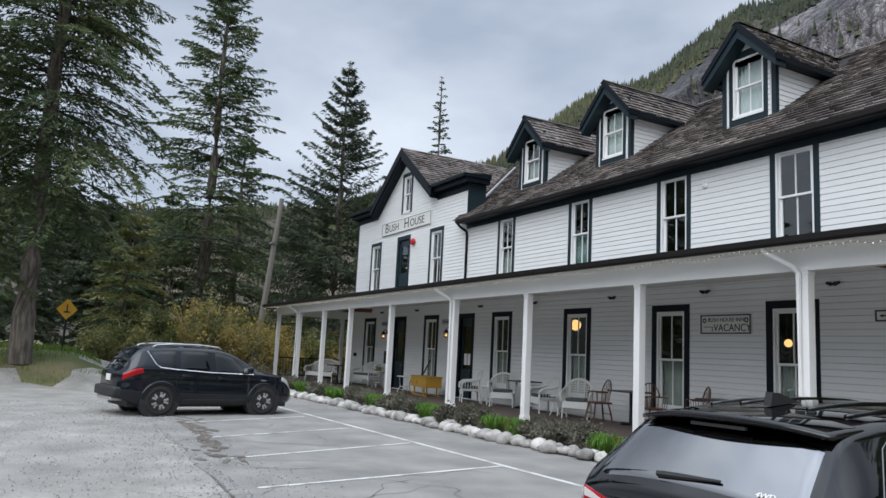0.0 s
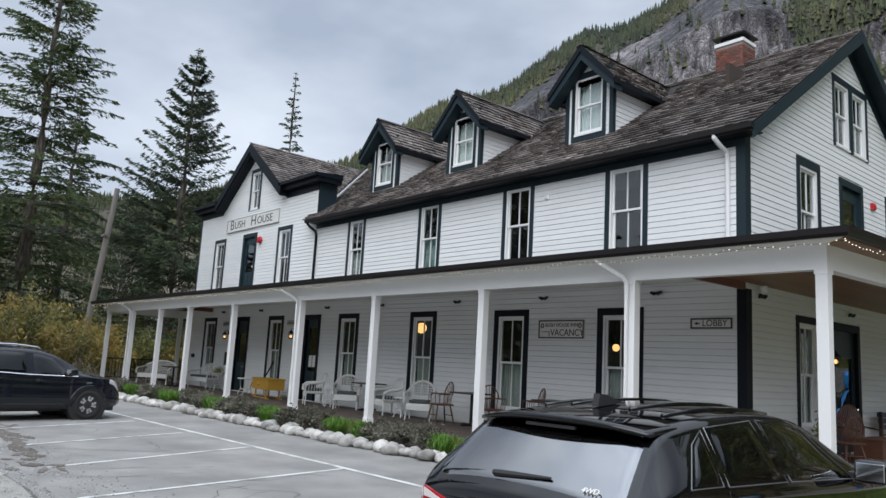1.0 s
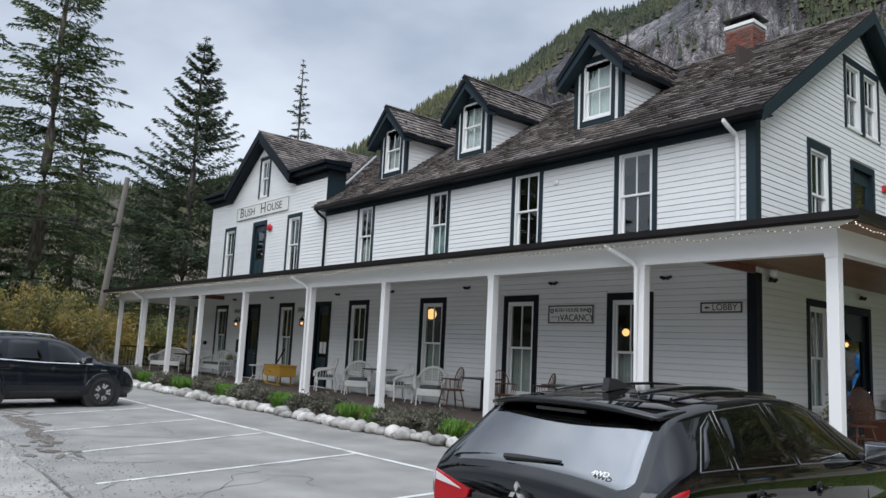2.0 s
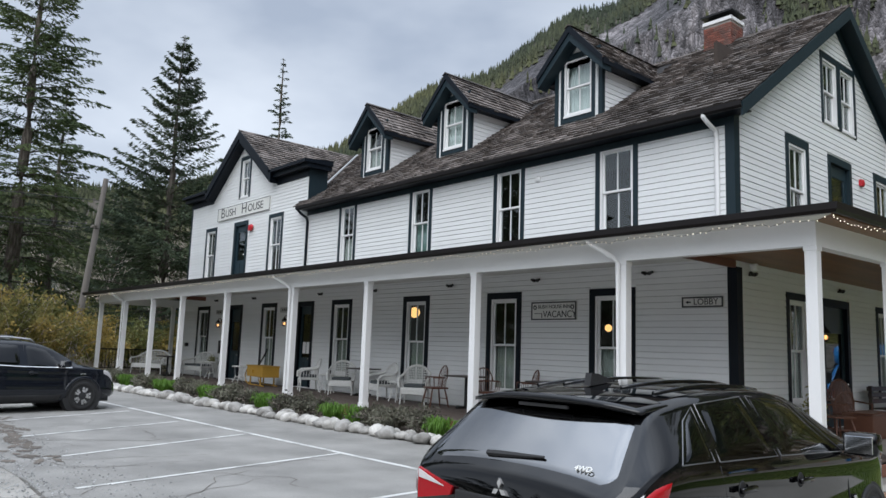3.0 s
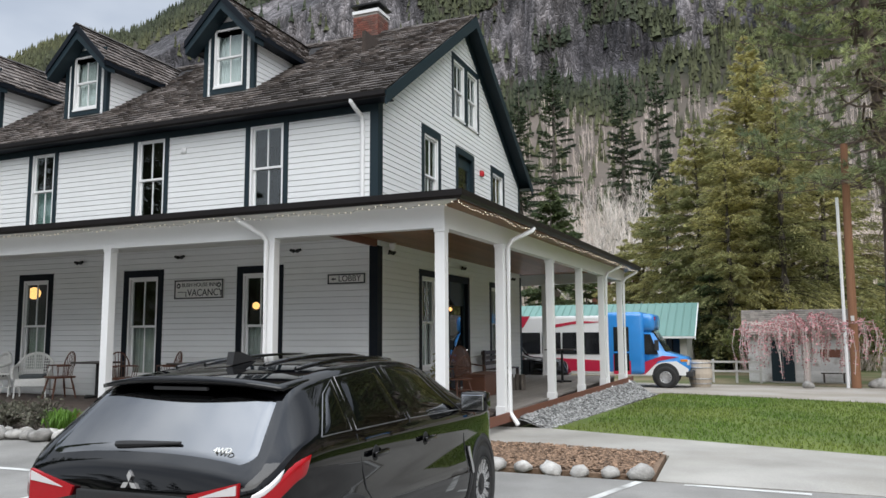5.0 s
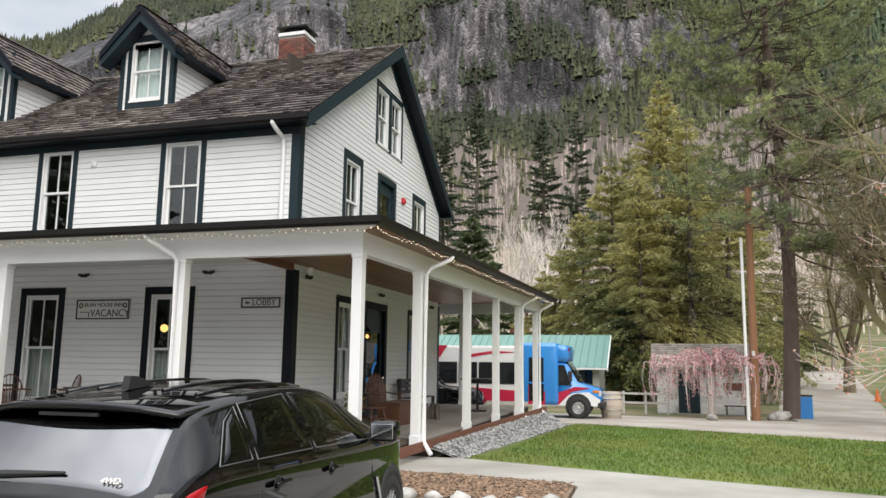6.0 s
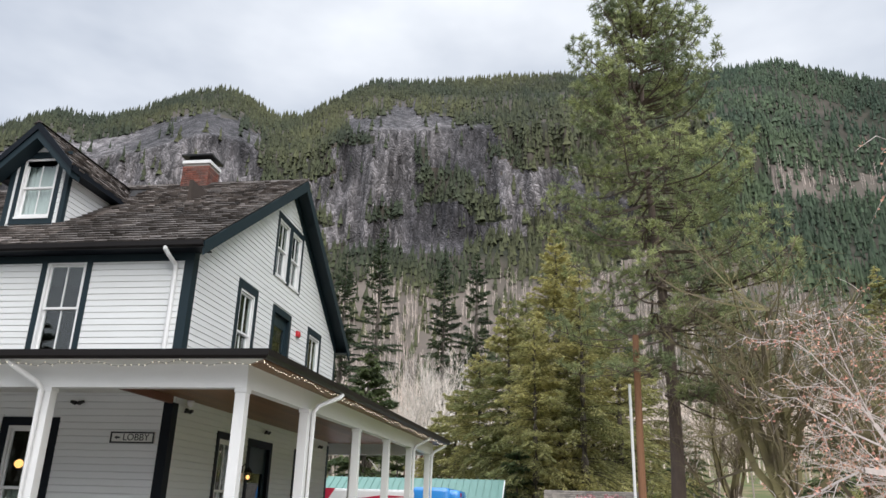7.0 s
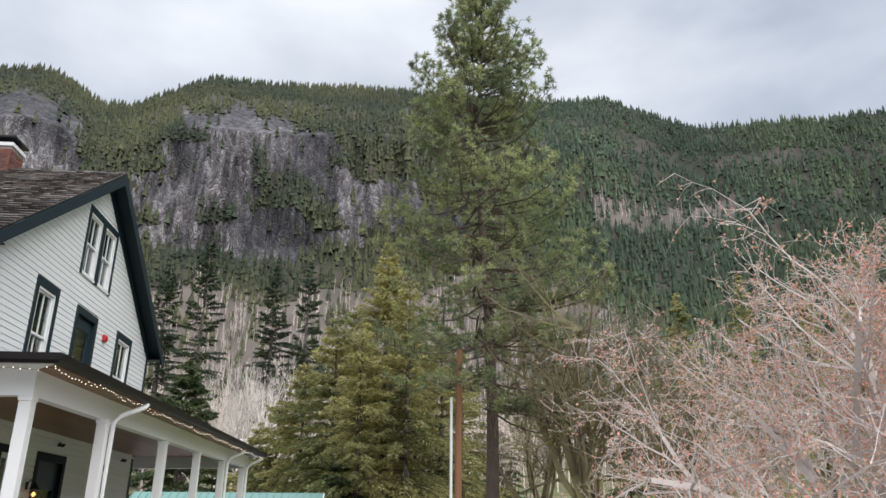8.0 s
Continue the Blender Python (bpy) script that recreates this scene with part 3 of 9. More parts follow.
# dirt and old tar along the edge of the bays
rng = random.Random(17)
for k in range(34):
    u = k / 33
    cx, cy = -10.8 + 6.6 * u + rng.gauss(0, 0.22), -10.85 - 0.65 * u + rng.gauss(0, 0.13)
    w, h, a = rng.uniform(0.12, 0.5) * (1.2 - 0.5 * u), rng.uniform(0.04, 0.14), rng.uniform(-25, 35)
    bm = bmesh.new()
    ca, sa = math.cos(radians(a)), math.sin(radians(a))
    vs = []
    for q in range(26):
        t = 6.283 * q / 26
        r = 1 + 0.45 * noise.noise((math.cos(t) * 2.2 + cx, math.sin(t) * 2.2, cy))
        u, v = math.cos(t) * w * r, math.sin(t) * h * r * rng.uniform(0.6, 1.3)
        vs.append(bm.verts.new((cx + u * ca - v * sa, cy + u * sa + v * ca, 0.0046 + 0.00015 * k)))
    f = bm.faces.new(vs)
    if f.normal.z < 0:
        f.normal_flip()
    tagged(part("dirt_patch", bm, M_DIRT), "dark damp dirt lying on the asphalt", "dirt", "dirt patches", "structure")
sheet("lawn", ((3.8, -0.2), (7.5, -1.4), (16, -4.0), (45, -12.5), (45, 6.5), (12.6, 9.0), (4.6, 11.9)), 0, M_LAWN, "mown green lawn beside the hotel", "lawn", -0.008, 2.0)
sheet("concrete_path", ((2.6, -0.35), (3.78, -0.25), (7.5, -1.46), (16, -4.06), (45, -12.6), (45, -14.6), (16, -6.0), (9.0, -5.05), (6.28, -5.05), (6.24, -3.06), (3.8, -2.72), (3.0, -2.6)), 0, M_CONCRETE, "smooth pale concrete path from the lobby porch", "path", 0.01, 1.0)
sheet("mulch_bed", ((2.2, -2.75), (3.78, -2.76), (6.2, -3.1), (6.24, -4.95), (2.2, -4.9)), 0, M_MULCH, "brown bark mulch bed edged with stones", "planting bed", 0.03, 0.5)
sheet("gravel_drive", ((-14, 12.5), (4.9, 12.2), (12.6, 9.0), (45, 6.5), (45, 13), (18.5, 16.0), (17.5, 24), (20.5, 40), (24, 62), (21, 80), (17, 80), (18, 62), (15.0, 40), (12.9, 26), (12.6, 18.3), (5.2, 19.0), (-14, 20)), 0, M_DRIVE, "pale gravel drive curving up to the woods", "drive", -0.008, 2.0)
sheet("planting_bed", ((-30.5, -3.35), (2.0, -3.35), (2.0, -4.75), (-15, -5.1), (-30.5, -5.0)), 0, M_SOIL, "dark planting bed along the porch", "planting bed", 0.05, 1.0)


# ---- hotel: walls ----
X_L, X_R, Y_B, FLOOR = -28.0, 0.0, 10.8, 0.25
PITCH, EAVE_Y, EAVE_Z, RIDGE_Y = 0.686, -0.4, 6.95, 5.4
RIDGE_Z = EAVE_Z + PITCH * (RIDGE_Y - EAVE_Y)
SIDE = pose(0, 0, 0, 0, 0, 90)
FRONT = Matrix.Identity(4)
hotel = thing("hotel", Matrix.Identity(4), "white clapboard historic hotel with dark trim and shake roof", "building")

# openings: (left, right, bottom, top) along the wall and up
LOW = [(-26.4, -25.05, 0.75, 3.36), (-23.08, -21.8, FLOOR, 3.36), (-20.1, -18.85, 0.75, 3.36), (-17.25, -16.1, FLOOR, 3.36), (-14.9, -13.65, 0.75, 3.36), (-10.83, -9.57, 0.7, 3.35), (-7.12, -5.85, 0.65, 3.32), (-3.65, -2.37, 0.65, 3.3)]
UP = [(-14.74, -13.66, 4.5, 6.72), (-10.72, -9.62, 4.5, 6.72), (-6.98, -5.82, 4.5, 6.72), (-3.5, -2.3, 4.5, 6.7)]
GABLE = [(-26.15, -24.95, 4.55, 7.0), (-23.18, -21.85, 4.5, 7.0), (-20.0, -18.8, 4.55, 7.0)]
GTOP = (-22.95, -21.9, 8.03, 9.9)
S_LOW = [(2.15, 3.3, 0.8, 3.28), (3.95, 5.62, FLOOR, 3.28), (7.42, 8.5, 0.8, 3.28)]
S_UP = [(2.32, 3.55, 4.6, 6.95), (4.65, 6.13, 4.5, 6.92), (7.68, 9.05, 4.6, 7.0)]
S_TOP = (4.4, 6.6, 7.7, 9.57)


def panels(x0, x1, z0, z1, holes):
    """The rectangles of a wall left round its openings."""
    xs = sorted({x0, x1, *[min(max(v, x0), x1) for h in holes for v in h[:2]]})
    out = []
    for a, b in zip(xs, xs[1:]):
        cuts = sorted((max(h[2], z0), min(h[3], z1)) for h in holes if h[0] <= a + 1e-6 and h[1] >= b - 1e-6 and h[3] > z0 and h[2] < z1)
        z = z0
        for lo, hi in cuts:
            if lo > z + 1e-4:
                out.append((a, b, z, lo))
            z = max(z, hi)
        if z < z1 - 1e-4:
            out.append((a, b, z, z1))
    return out


T = 0.2
front_wall = part("wall_front", boxes(*[(a, 0.0, lo, b, T, hi) for a, b, lo, hi in panels(X_L, X_R, 0.0, 7.05, LOW + UP + GABLE)]), M_SIDING, hotel)
side_wall = part("wall_side", boxes(*[(-T, a, lo, 0.0, b, hi) for a, b, lo, hi in panels(T, Y_B, 0.0, 7.05, S_LOW + S_UP)]), M_SIDING, hotel)
bm = bmesh.new()
box(bm, X_L, T, 0, X_L + T, Y_B, 7.05)
box(bm, X_L + T, Y_B - T, 0, X_R - T, Y_B, 7.05)
part("wall_back", bm, M_SIDING, hotel)


def side_roof_z(y):
    return EAVE_Z + PITCH * (min(y, 2 * RIDGE_Y - y) - EAVE_Y) - 0.12


bm = bmesh.new()
a, b, lo, hi = S_TOP
prism(bm, [(0, 7.05), (a, 7.05), (a, side_roof_z(a)), (0, side_roof_z(0))], -T, 0, "x")
prism(bm, [(b, 7.05), (Y_B, 7.05), (Y_B, side_roof_z(Y_B)), (b, side_roof_z(b))], -T, 0, "x")
prism(bm, [(a, 7.05), (b, 7.05), (b, lo), (a, lo)], -T, 0, "x")
prism(bm, [(a, hi), (b, hi), (b, side_roof_z(b)), (RIDGE_Y, side_roof_z(RIDGE_Y)), (a, side_roof_z(a))], -T, 0, "x")
part("wall_gable_side", bm, M_SIDING, hotel)
bm = bmesh.new()
prism(bm, [(X_L, 7.05), (X_R, 7.05), (X_R, 7.1), (X_L, 7.1)], Y_B - T, Y_B - 0.01)
prism(bm, [(0, 7.05), (Y_B, 7.05), (RIDGE_Y, RIDGE_Z - 0.15)], X_L, X_L + T, "x")
part("wall_gable_far", bm, M_SIDING, hotel)

# the gabled front with its raised shoulders
GX, G0, G1, G_TOP, G_SH = -22.5, -28.0, -17.0, 10.75, 8.5
G_SLOPE = 0.74


def g_prof(x):
    return max(G_SH, G_TOP - G_SLOPE * abs(x - GX))


KINK = (G_TOP - G_SH) / G_SLOPE
bm = bmesh.new()
a, b, lo, hi = GTOP
prism(bm, [(G0, 7.05), (a, 7.05), (a, g_prof(a)), (GX - KINK, G_SH), (G0, G_SH)], 0, T)
prism(bm, [(b, 7.05), (G1, 7.05), (G1, G_SH), (GX + KINK, G_SH), (b, g_prof(b))], 0, T)
prism(bm, [(a, 7.05), (b, 7.05), (b, lo), (a, lo)], 0, T)
prism(bm, [(a, hi), (b, hi), (b, g_prof(b)), (GX, G_TOP), (a, g_prof(a))], 0, T)
box(bm, G1 - 0.3, T, 6.9, G1, 0.75, G_SH)
box(bm, G0, T, 6.9, G0 + 0.3, 0.75, G_SH)
part("wall_gable_front", bm, M_SIDING, hotel)

# siding boards: one shared wedge, stretched to length
EXPO = 0.135
board_me = bpy.data.meshes.new("siding_board")
board_me.from_pydata([(0, -0.03, 0), (1, -0.03, 0), (1, -0.024, EXPO * 0.84), (0, -0.024, EXPO * 0.84), (1, -0.003, EXPO), (0, -0.003, EXPO), (0, 0, 0), (1, 0, 0), (1, 0, EXPO), (0, 0, EXPO)], [], [(0, 1, 2, 3), (3, 2, 4, 5), (6, 7, 1, 0), (5, 4, 8, 9), (0, 3, 5, 9, 6), (1, 7, 8, 4, 2)])
board_me.materials.append(M_SIDING)
BOARDS = []


def siding(parent, m, x0, x1, z0, z1, holes, limit=None):
    z = z0
    while z < z1 - 0.02:
        top = min(z + EXPO, z1)
        lim = limit(top) if limit else (x0, x1)
        if lim:
            c = max(x0, lim[0])
            cuts = sorted((h[0], h[1]) for h in holes if h[2] < z + EXPO * 0.7 and h[3] > z + EXPO * 0.3)
            for lo, hi in cuts + [(min(x1, lim[1]), None)]:
                if lo - c > 0.03:
                    BOARDS.append((parent, m @ Matrix.Translation((c, 0, z)) @ Matrix.Diagonal((lo - c, 1, (top - z) / EXPO, 1))))
                c = max(c, hi) if hi is not None else c
        z += EXPO


siding(front_wall, FRONT, X_L + 0.1, X_R - 0.1, FLOOR, 3.86, LOW)
siding(front_wall, FRONT, G1 + 0.02, X_R - 0.12, 4.42, 6.62, UP)
siding(front_wall, FRONT, G0 + 0.1, G1 - 0.02, 4.42, G_TOP - 0.3, GABLE + [GTOP], lambda z: (G0, G1) if z <= G_SH else (GX - (G_TOP - z) / G_SLOPE, GX + (G_TOP - z) / G_SLOPE))
siding(side_wall, SIDE, 0.1, Y_B - 0.1, FLOOR, 3.86, S_LOW)
siding(side_wall, SIDE, 0.12, Y_B - 0.12, 4.42, 10.4, S_UP + [S_TOP], lambda z: (max(0, EAVE_Y + (z - EAVE_Z + 0.12) / PITCH), min(Y_B, 2 * RIDGE_Y - EAVE_Y - (z - EAVE_Z + 0.12) / PITCH)))

# corner boards, frieze, water table
part("corner_board", boxes((-0.17, -0.035, 4.35, 0.035, 0.0, 6.65), (0.0, 0.0, 4.35, 0.035, 0.19, 7.0)), M_TRIM, hotel, "dark teal corner board")
# lower corner: the porch's shade is put into its darker colour
part("corner_board", boxes((-0.17, -0.035, FLOOR, 0.035, 0.0, 3.62), (0.0, 0.0, FLOOR, 0.035, 0.19, 3.62)), M_TRIM_LOW, hotel, "corner board coloured near-black for the porch shade")
part("corner_board", boxes((0.0, Y_B - 0.15, FLOOR, 0.035, Y_B + 0.03, 3.62), (0.0, Y_B - 0.15, 4.35, 0.035, Y_B + 0.03, 6.9)), M_TRIM, hotel)
part("corner_board", boxes((X_L - 0.03, -0.035, 4.3, X_L + 0.12, 0.1, G_SH - 0.2)), M_TRIM, hotel)
part("frieze_board", boxes((G1 + 0.05, -0.04, 6.62, 0.04, 0.0, 6.9)), M_TRIM, hotel, "dark frieze board under the eave")


def window(name, m, w, h, trim=0.15, head=0.16, dark=M_TRIM, cur=None, curtain_h=0.5, parent=None, label="tall white double-hung sash window with dark trim", door=None):
    """A double-hung window in its dark surround; x runs along the wall from its middle, -y points out."""
    win = thing(name, m, label, "window", "hotel windows", "structure")
    win.parent = parent
    x0, x1 = -w / 2, w / 2
    part("trim_side", boxes((x0, -0.045, 0, x0 + trim, 0.03, h)), dark, win)
    part("trim_side", boxes((x1 - trim, -0.045, 0, x1, 0.03, h)), dark, win)
    part("trim_head", boxes((x0 + trim, -0.047, h - head, x1 - trim, 0.03, h)), dark, win)
    a, b, t = x0 + trim, x1 - trim, h - head
    s = 0.0
    part("window_sill", boxes((a, -0.06, s, b, 0.08, s + 0.05)), M_WHITE, win, "white painted sill")
    part("window_frame", ring(a, s + 0.05, b, t, 0.055, -0.03, 0.12), M_WHITE, win, "white painted frame")
    a, b, lo, hi = a + 0.055, b - 0.055, s + 0.105, t - 0.055
    mid = (lo + hi) / 2 + 0.03
    for nm, z0, z1, yy in (("sash_lower", lo, mid, 0.06), ("sash_upper", mid - 0.045, hi, 0.015)):
        sash = part(nm, ring(a, z0, b, z1, 0.05, yy, yy + 0.04), M_WHITE, win)
        c = (a + b) / 2
        part("muntin", boxes((c - 0.014, yy + 0.004, z0 + 0.05, c + 0.014, yy + 0.036, z1 - 0.05)), M_WHITE, sash)
        for p0, p1 in ((a + 0.05, c - 0.014), (c + 0.014, b - 0.05)):
            g = part("pane", boxes((p0 - 0.004, yy + 0.018, z0 + 0.046, p1 + 0.004, yy + 0.022, z1 - 0.046)), M_GLASS, sash)
            g.visible_shadow = False
    if cur:
        verts, faces, n = [], [], 36
        for i in range(n + 1):
            x = a - 0.05 + (b - a + 0.1) * i / n
            y = 0.2 + 0.03 * math.sin(i * 1.45) + 0.012 * math.sin(i * 3.1)
            verts += [(x, y, lo - 0.05), (x, y + 0.01, lo + (hi - lo) * curtain_h)]
        faces = [(2 * i, 2 * i + 2, 2 * i + 3, 2 * i + 1) for i in range(n)]
        c = mesh_part("curtain", verts, faces, cur, None)
        c.matrix_basis = m
        tagged(c, "hanging curtain behind the window glass", "curtain", "curtains")
    return win


def centred(h, base=FRONT):
    return base @ Matrix.Translation(((h[0] + h[1]) / 2, 0, h[2])), h[1] - h[0], h[3] - h[2]


wi = 0
for h in LOW:
    if h[2] > FLOOR + 0.1:
        wi += 1
        m, w, hh = centred(h)
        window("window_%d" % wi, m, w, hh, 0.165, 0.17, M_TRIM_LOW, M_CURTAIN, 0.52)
for i, h in enumerate(UP):
    wi += 1
    m, w, hh = centred(h)
    window("window_%d" % wi, m, w, hh, 0.13, 0.06, M_TRIM, (M_CURTAIN, M_CURTAIN_G, None, None)[i], (0.45, 0.5, 0, 0)[i])
for h in (GABLE[0], GABLE[2], GTOP):
    wi += 1
    m, w, hh = centred(h)
    window("window_%d" % wi, m, w, hh, 0.15, 0.16, M_TRIM, None)
for h in (S_LOW[0], S_LOW[2]):
    wi += 1
    m, w, hh = centred(h, SIDE)
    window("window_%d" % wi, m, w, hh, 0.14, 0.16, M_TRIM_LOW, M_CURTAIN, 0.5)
for h in (S_UP[0], S_UP[2]):
    wi += 1
    m, w, hh = centred(h, SIDE)
    window("window_%d" % wi, m, w, hh, 0.16, 0.2, M_TRIM, None)
for a in (S_TOP[0], S_TOP[0] + 1.1):
    wi += 1
    window("window_%d" % wi, SIDE @ Matrix.Translation((a + 0.55, 0, S_TOP[2])), 1.1, S_TOP[3] - S_TOP[2], 0.12, 0.17, M_TRIM, None)


def door(name, m, w, h, trim, dark, lite, label, notice=False):
    """A panelled door with a glazed upper part, set in its surround."""
    d = thing(name, m, label, "door", "hotel doors", "structure")
    x0, x1 = -w / 2, w / 2
    part("door_casing", boxes((x0, -0.045, 0, x0 + trim, 0.05, h), (x1 - trim, -0.045, 0, x1, 0.05, h), (x0 + trim, -0.047, h - 0.18, x1 - trim, 0.05, h)), dark, d)
    a, b, t = x0 + trim, x1 - trim, h - 0.18
    lo, hi = t * lite[0], t * lite[1]
    bm = boxes((a, 0.05, 0, b, 0.1, lo), (a, 0.05, hi, b, 0.1, t), (a, 0.05, lo, a + 0.13, 0.1, hi), (b - 0.13, 0.05, lo, b, 0.1, hi))
    for q in range(2):
        c0 = a + 0.13 + q * (b - a - 0.16) / 2
        box(bm, c0, 0.035, 0.2, c0 + (b - a - 0.36) / 2, 0.05, lo - 0.14, 0.006)
    leaf = part("door_leaf", bm, M_DOOR, d)
    g = part("pane", boxes((a + 0.13, 0.07, lo, b - 0.13, 0.075, hi)), M_GLASS, leaf)
    g.visible_shadow = False
    bm = bmesh.new()
    tube(bm, [(b - 0.07, 0.05, 1.0), (b - 0.07, -0.01, 1.0)], 0.012)
    bmesh.ops.create_uvsphere(bm, u_segments=10, v_segments=6, radius=0.032, matrix=Matrix.Translation((b - 0.07, -0.03, 1.0)))
    part("door_knob", bm, M_CHROME, leaf, "small metal knob")
    if notice:
        part("notice", boxes((a + 0.2, 0.06, 1.2, a + 0.41, 0.068, 1.62)), M_WHITE, leaf, "white paper notice")
        part("notice", boxes((a + 0.46, 0.06, 1.2, a + 0.67, 0.068, 1.62)), M_WHITE, leaf, "white paper notice")
    return d


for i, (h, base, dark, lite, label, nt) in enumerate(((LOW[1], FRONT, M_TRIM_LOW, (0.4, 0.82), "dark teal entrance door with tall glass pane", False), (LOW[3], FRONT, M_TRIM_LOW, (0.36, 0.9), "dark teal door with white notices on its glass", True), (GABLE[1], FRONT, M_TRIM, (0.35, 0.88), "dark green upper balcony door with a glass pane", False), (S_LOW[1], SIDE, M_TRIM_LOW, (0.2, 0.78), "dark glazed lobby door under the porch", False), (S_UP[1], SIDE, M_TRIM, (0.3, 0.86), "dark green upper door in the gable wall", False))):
    m, w, hh = centred(h, base)
    door("door_%d" % (i + 1), m, w, hh, 0.16, dark, lite, label, nt)

# rooms behind the glass: added partitions and floors in the room-dark colour
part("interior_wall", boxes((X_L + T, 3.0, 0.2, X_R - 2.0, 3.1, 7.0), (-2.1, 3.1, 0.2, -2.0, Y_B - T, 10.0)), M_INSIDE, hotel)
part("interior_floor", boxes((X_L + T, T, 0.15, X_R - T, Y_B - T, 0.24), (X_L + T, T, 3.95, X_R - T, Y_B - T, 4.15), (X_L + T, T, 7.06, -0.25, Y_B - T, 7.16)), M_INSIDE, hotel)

# ---- hotel: roofs ----
SH_V, SH_F = [], []
SH_NEAR = []
rs = random.Random(21)


def shingles(origin, along, up, length, height, inside, expo=0.235, near=None):
    """Split shakes in courses over a roof plane: along the eave, up the slope; inside(u, v) tells where the roof is."""
    o, a, u = Vector(origin), Vector(along).normalized(), Vector(up).normalized()
    n = a.cross(u).normalized()
    if n.z < 0:
        n = -n
    for c in range(int(height / expo) + 1):
        v = c * expo
        x = -rs.uniform(0, 0.2)
        while x < length:
            w = rs.uniform(0.11, 0.26)
            if inside(x + w / 2, v + expo / 2):
                th = rs.uniform(0.034, 0.062)
                g = 0.008
                drop = rs.uniform(-0.02, 0.02)
                q = []
                x0, x1 = max(x + g / 2, 0), min(x + w - g / 2, length)
                if x1 - x0 > 0.03:
                    for du, dv, dn in ((x0, v - drop, 0.0), (x1, v - drop, 0.0), (x1, v + expo * 1.12, 0.0), (x0, v + expo * 1.12, 0.0), (x0, v - drop, th), (x1, v - drop, th), (x1, v + expo * 1.12, 0.006), (x0, v + expo * 1.12, 0.006)):
                        q.append(tuple(o + a * du + u * dv + n * dn))
                    if near and near(x, v):
                        SH_NEAR.append(q)
                    else:
                        b = len(SH_V)
                        SH_V.extend(q)
                        SH_F.extend(tuple(b + i for i in f) for f in ((4, 5, 6, 7), (0, 1, 5, 4), (1, 2, 6, 5), (3, 0, 4, 7)))
            x += w


def dormer_cut(x, y):
    return any(abs(x - c) < 0.74 and 1.15 < y < 5.0 for c in (-5.0, -10.07, -14.42))


SL = math.hypot(1, PITCH)
roof = part("roof", prism(bmesh.new(), [(EAVE_Y, EAVE_Z - 0.02), (RIDGE_Y, RIDGE_Z - 0.02), (2 * RIDGE_Y - EAVE_Y, EAVE_Z - 0.02), (2 * RIDGE_Y - EAVE_Y, EAVE_Z - 0.14), (RIDGE_Y, RIDGE_Z - 0.14), (EAVE_Y, EAVE_Z - 0.14)], G1, 0.4, "x"), M_ROOFDECK, hotel)
part("rear_roof", prism(bmesh.new(), [(3.0, EAVE_Z + PITCH * (3.0 - EAVE_Y) - 0.02), (RIDGE_Y, RIDGE_Z - 0.02), (2 * RIDGE_Y - EAVE_Y, EAVE_Z - 0.02), (2 * RIDGE_Y - EAVE_Y, EAVE_Z - 0.14), (RIDGE_Y, RIDGE_Z - 0.14), (3.0, EAVE_Z + PITCH * (3.0 - EAVE_Y) - 0.14)], X_L + 0.2, G1, "x"), M_ROOFDECK, roof)
shingles((X_L - 0.3, EAVE_Y - 0.05, EAVE_Z - 0.03), (1, 0, 0), (0, 1, PITCH), 28.72, 5.9 * SL,
         lambda u, v: not dormer_cut(u + X_L - 0.3, EAVE_Y + v / SL) and (u + X_L - 0.3 > GX and (u + X_L - 0.3 - GX) * 0.74 + (EAVE_Z + PITCH * v / SL) > 10.85),
         near=lambda x, v: x > 24.6 and v < 2.9)
part("ridge_cap", prism(bmesh.new(), [(RIDGE_Y - 0.16, RIDGE_Z - 0.07), (RIDGE_Y, RIDGE_Z + 0.06), (RIDGE_Y + 0.16, RIDGE_Z - 0.07), (RIDGE_Y, RIDGE_Z)], -21.5, 0.42, "x"), M_SHINGLE, roof)
# rake boards on the side gable, with the eave return
for s in (0, 1):
    def ry(y):
        return y if s == 0 else 2 * RIDGE_Y - y
    bm = bmesh.new()
    prism(bm, [(ry(EAVE_Y - 0.02), EAVE_Z - 0.05), (RIDGE_Y, RIDGE_Z - 0.03), (RIDGE_Y, RIDGE_Z - 0.36), (ry(EAVE_Y - 0.02), EAVE_Z - 0.35)], 0.39, 0.43, "x")
    part("rake_board", bm, M_TRIM, roof, "dark teal rake board")
    bm = bmesh.new()
    prism(bm, [(ry(EAVE_Y), EAVE_Z - 0.145), (RIDGE_Y, RIDGE_Z - 0.145), (RIDGE_Y, RIDGE_Z - 0.17), (ry(EAVE_Y), EAVE_Z - 0.17)], 0.0, 0.39, "x")
    part("rake_soffit", bm, M_TRIM, roof)
    bm = bmesh.new()
    prism(bm, [(ry(0.0), EAVE_Z + 0.11), (RIDGE_Y, RIDGE_Z - 0.17), (RIDGE_Y, RIDGE_Z - 0.55), (ry(0.0), EAVE_Z - 0.27)], 0.0, 0.03, "x")
    part("gable_frieze", bm, M_TRIM, roof)
part("eave_soffit", boxes((G1 + 0.02, EAVE_Y, EAVE_Z - 0.17, 0.4, 0.0, EAVE_Z - 0.145), (X_L, 2 * RIDGE_Y, EAVE_Z - 0.17, 0.4, 2 * RIDGE_Y - EAVE_Y, EAVE_Z - 0.145)), M_TRIM_LOW, roof)


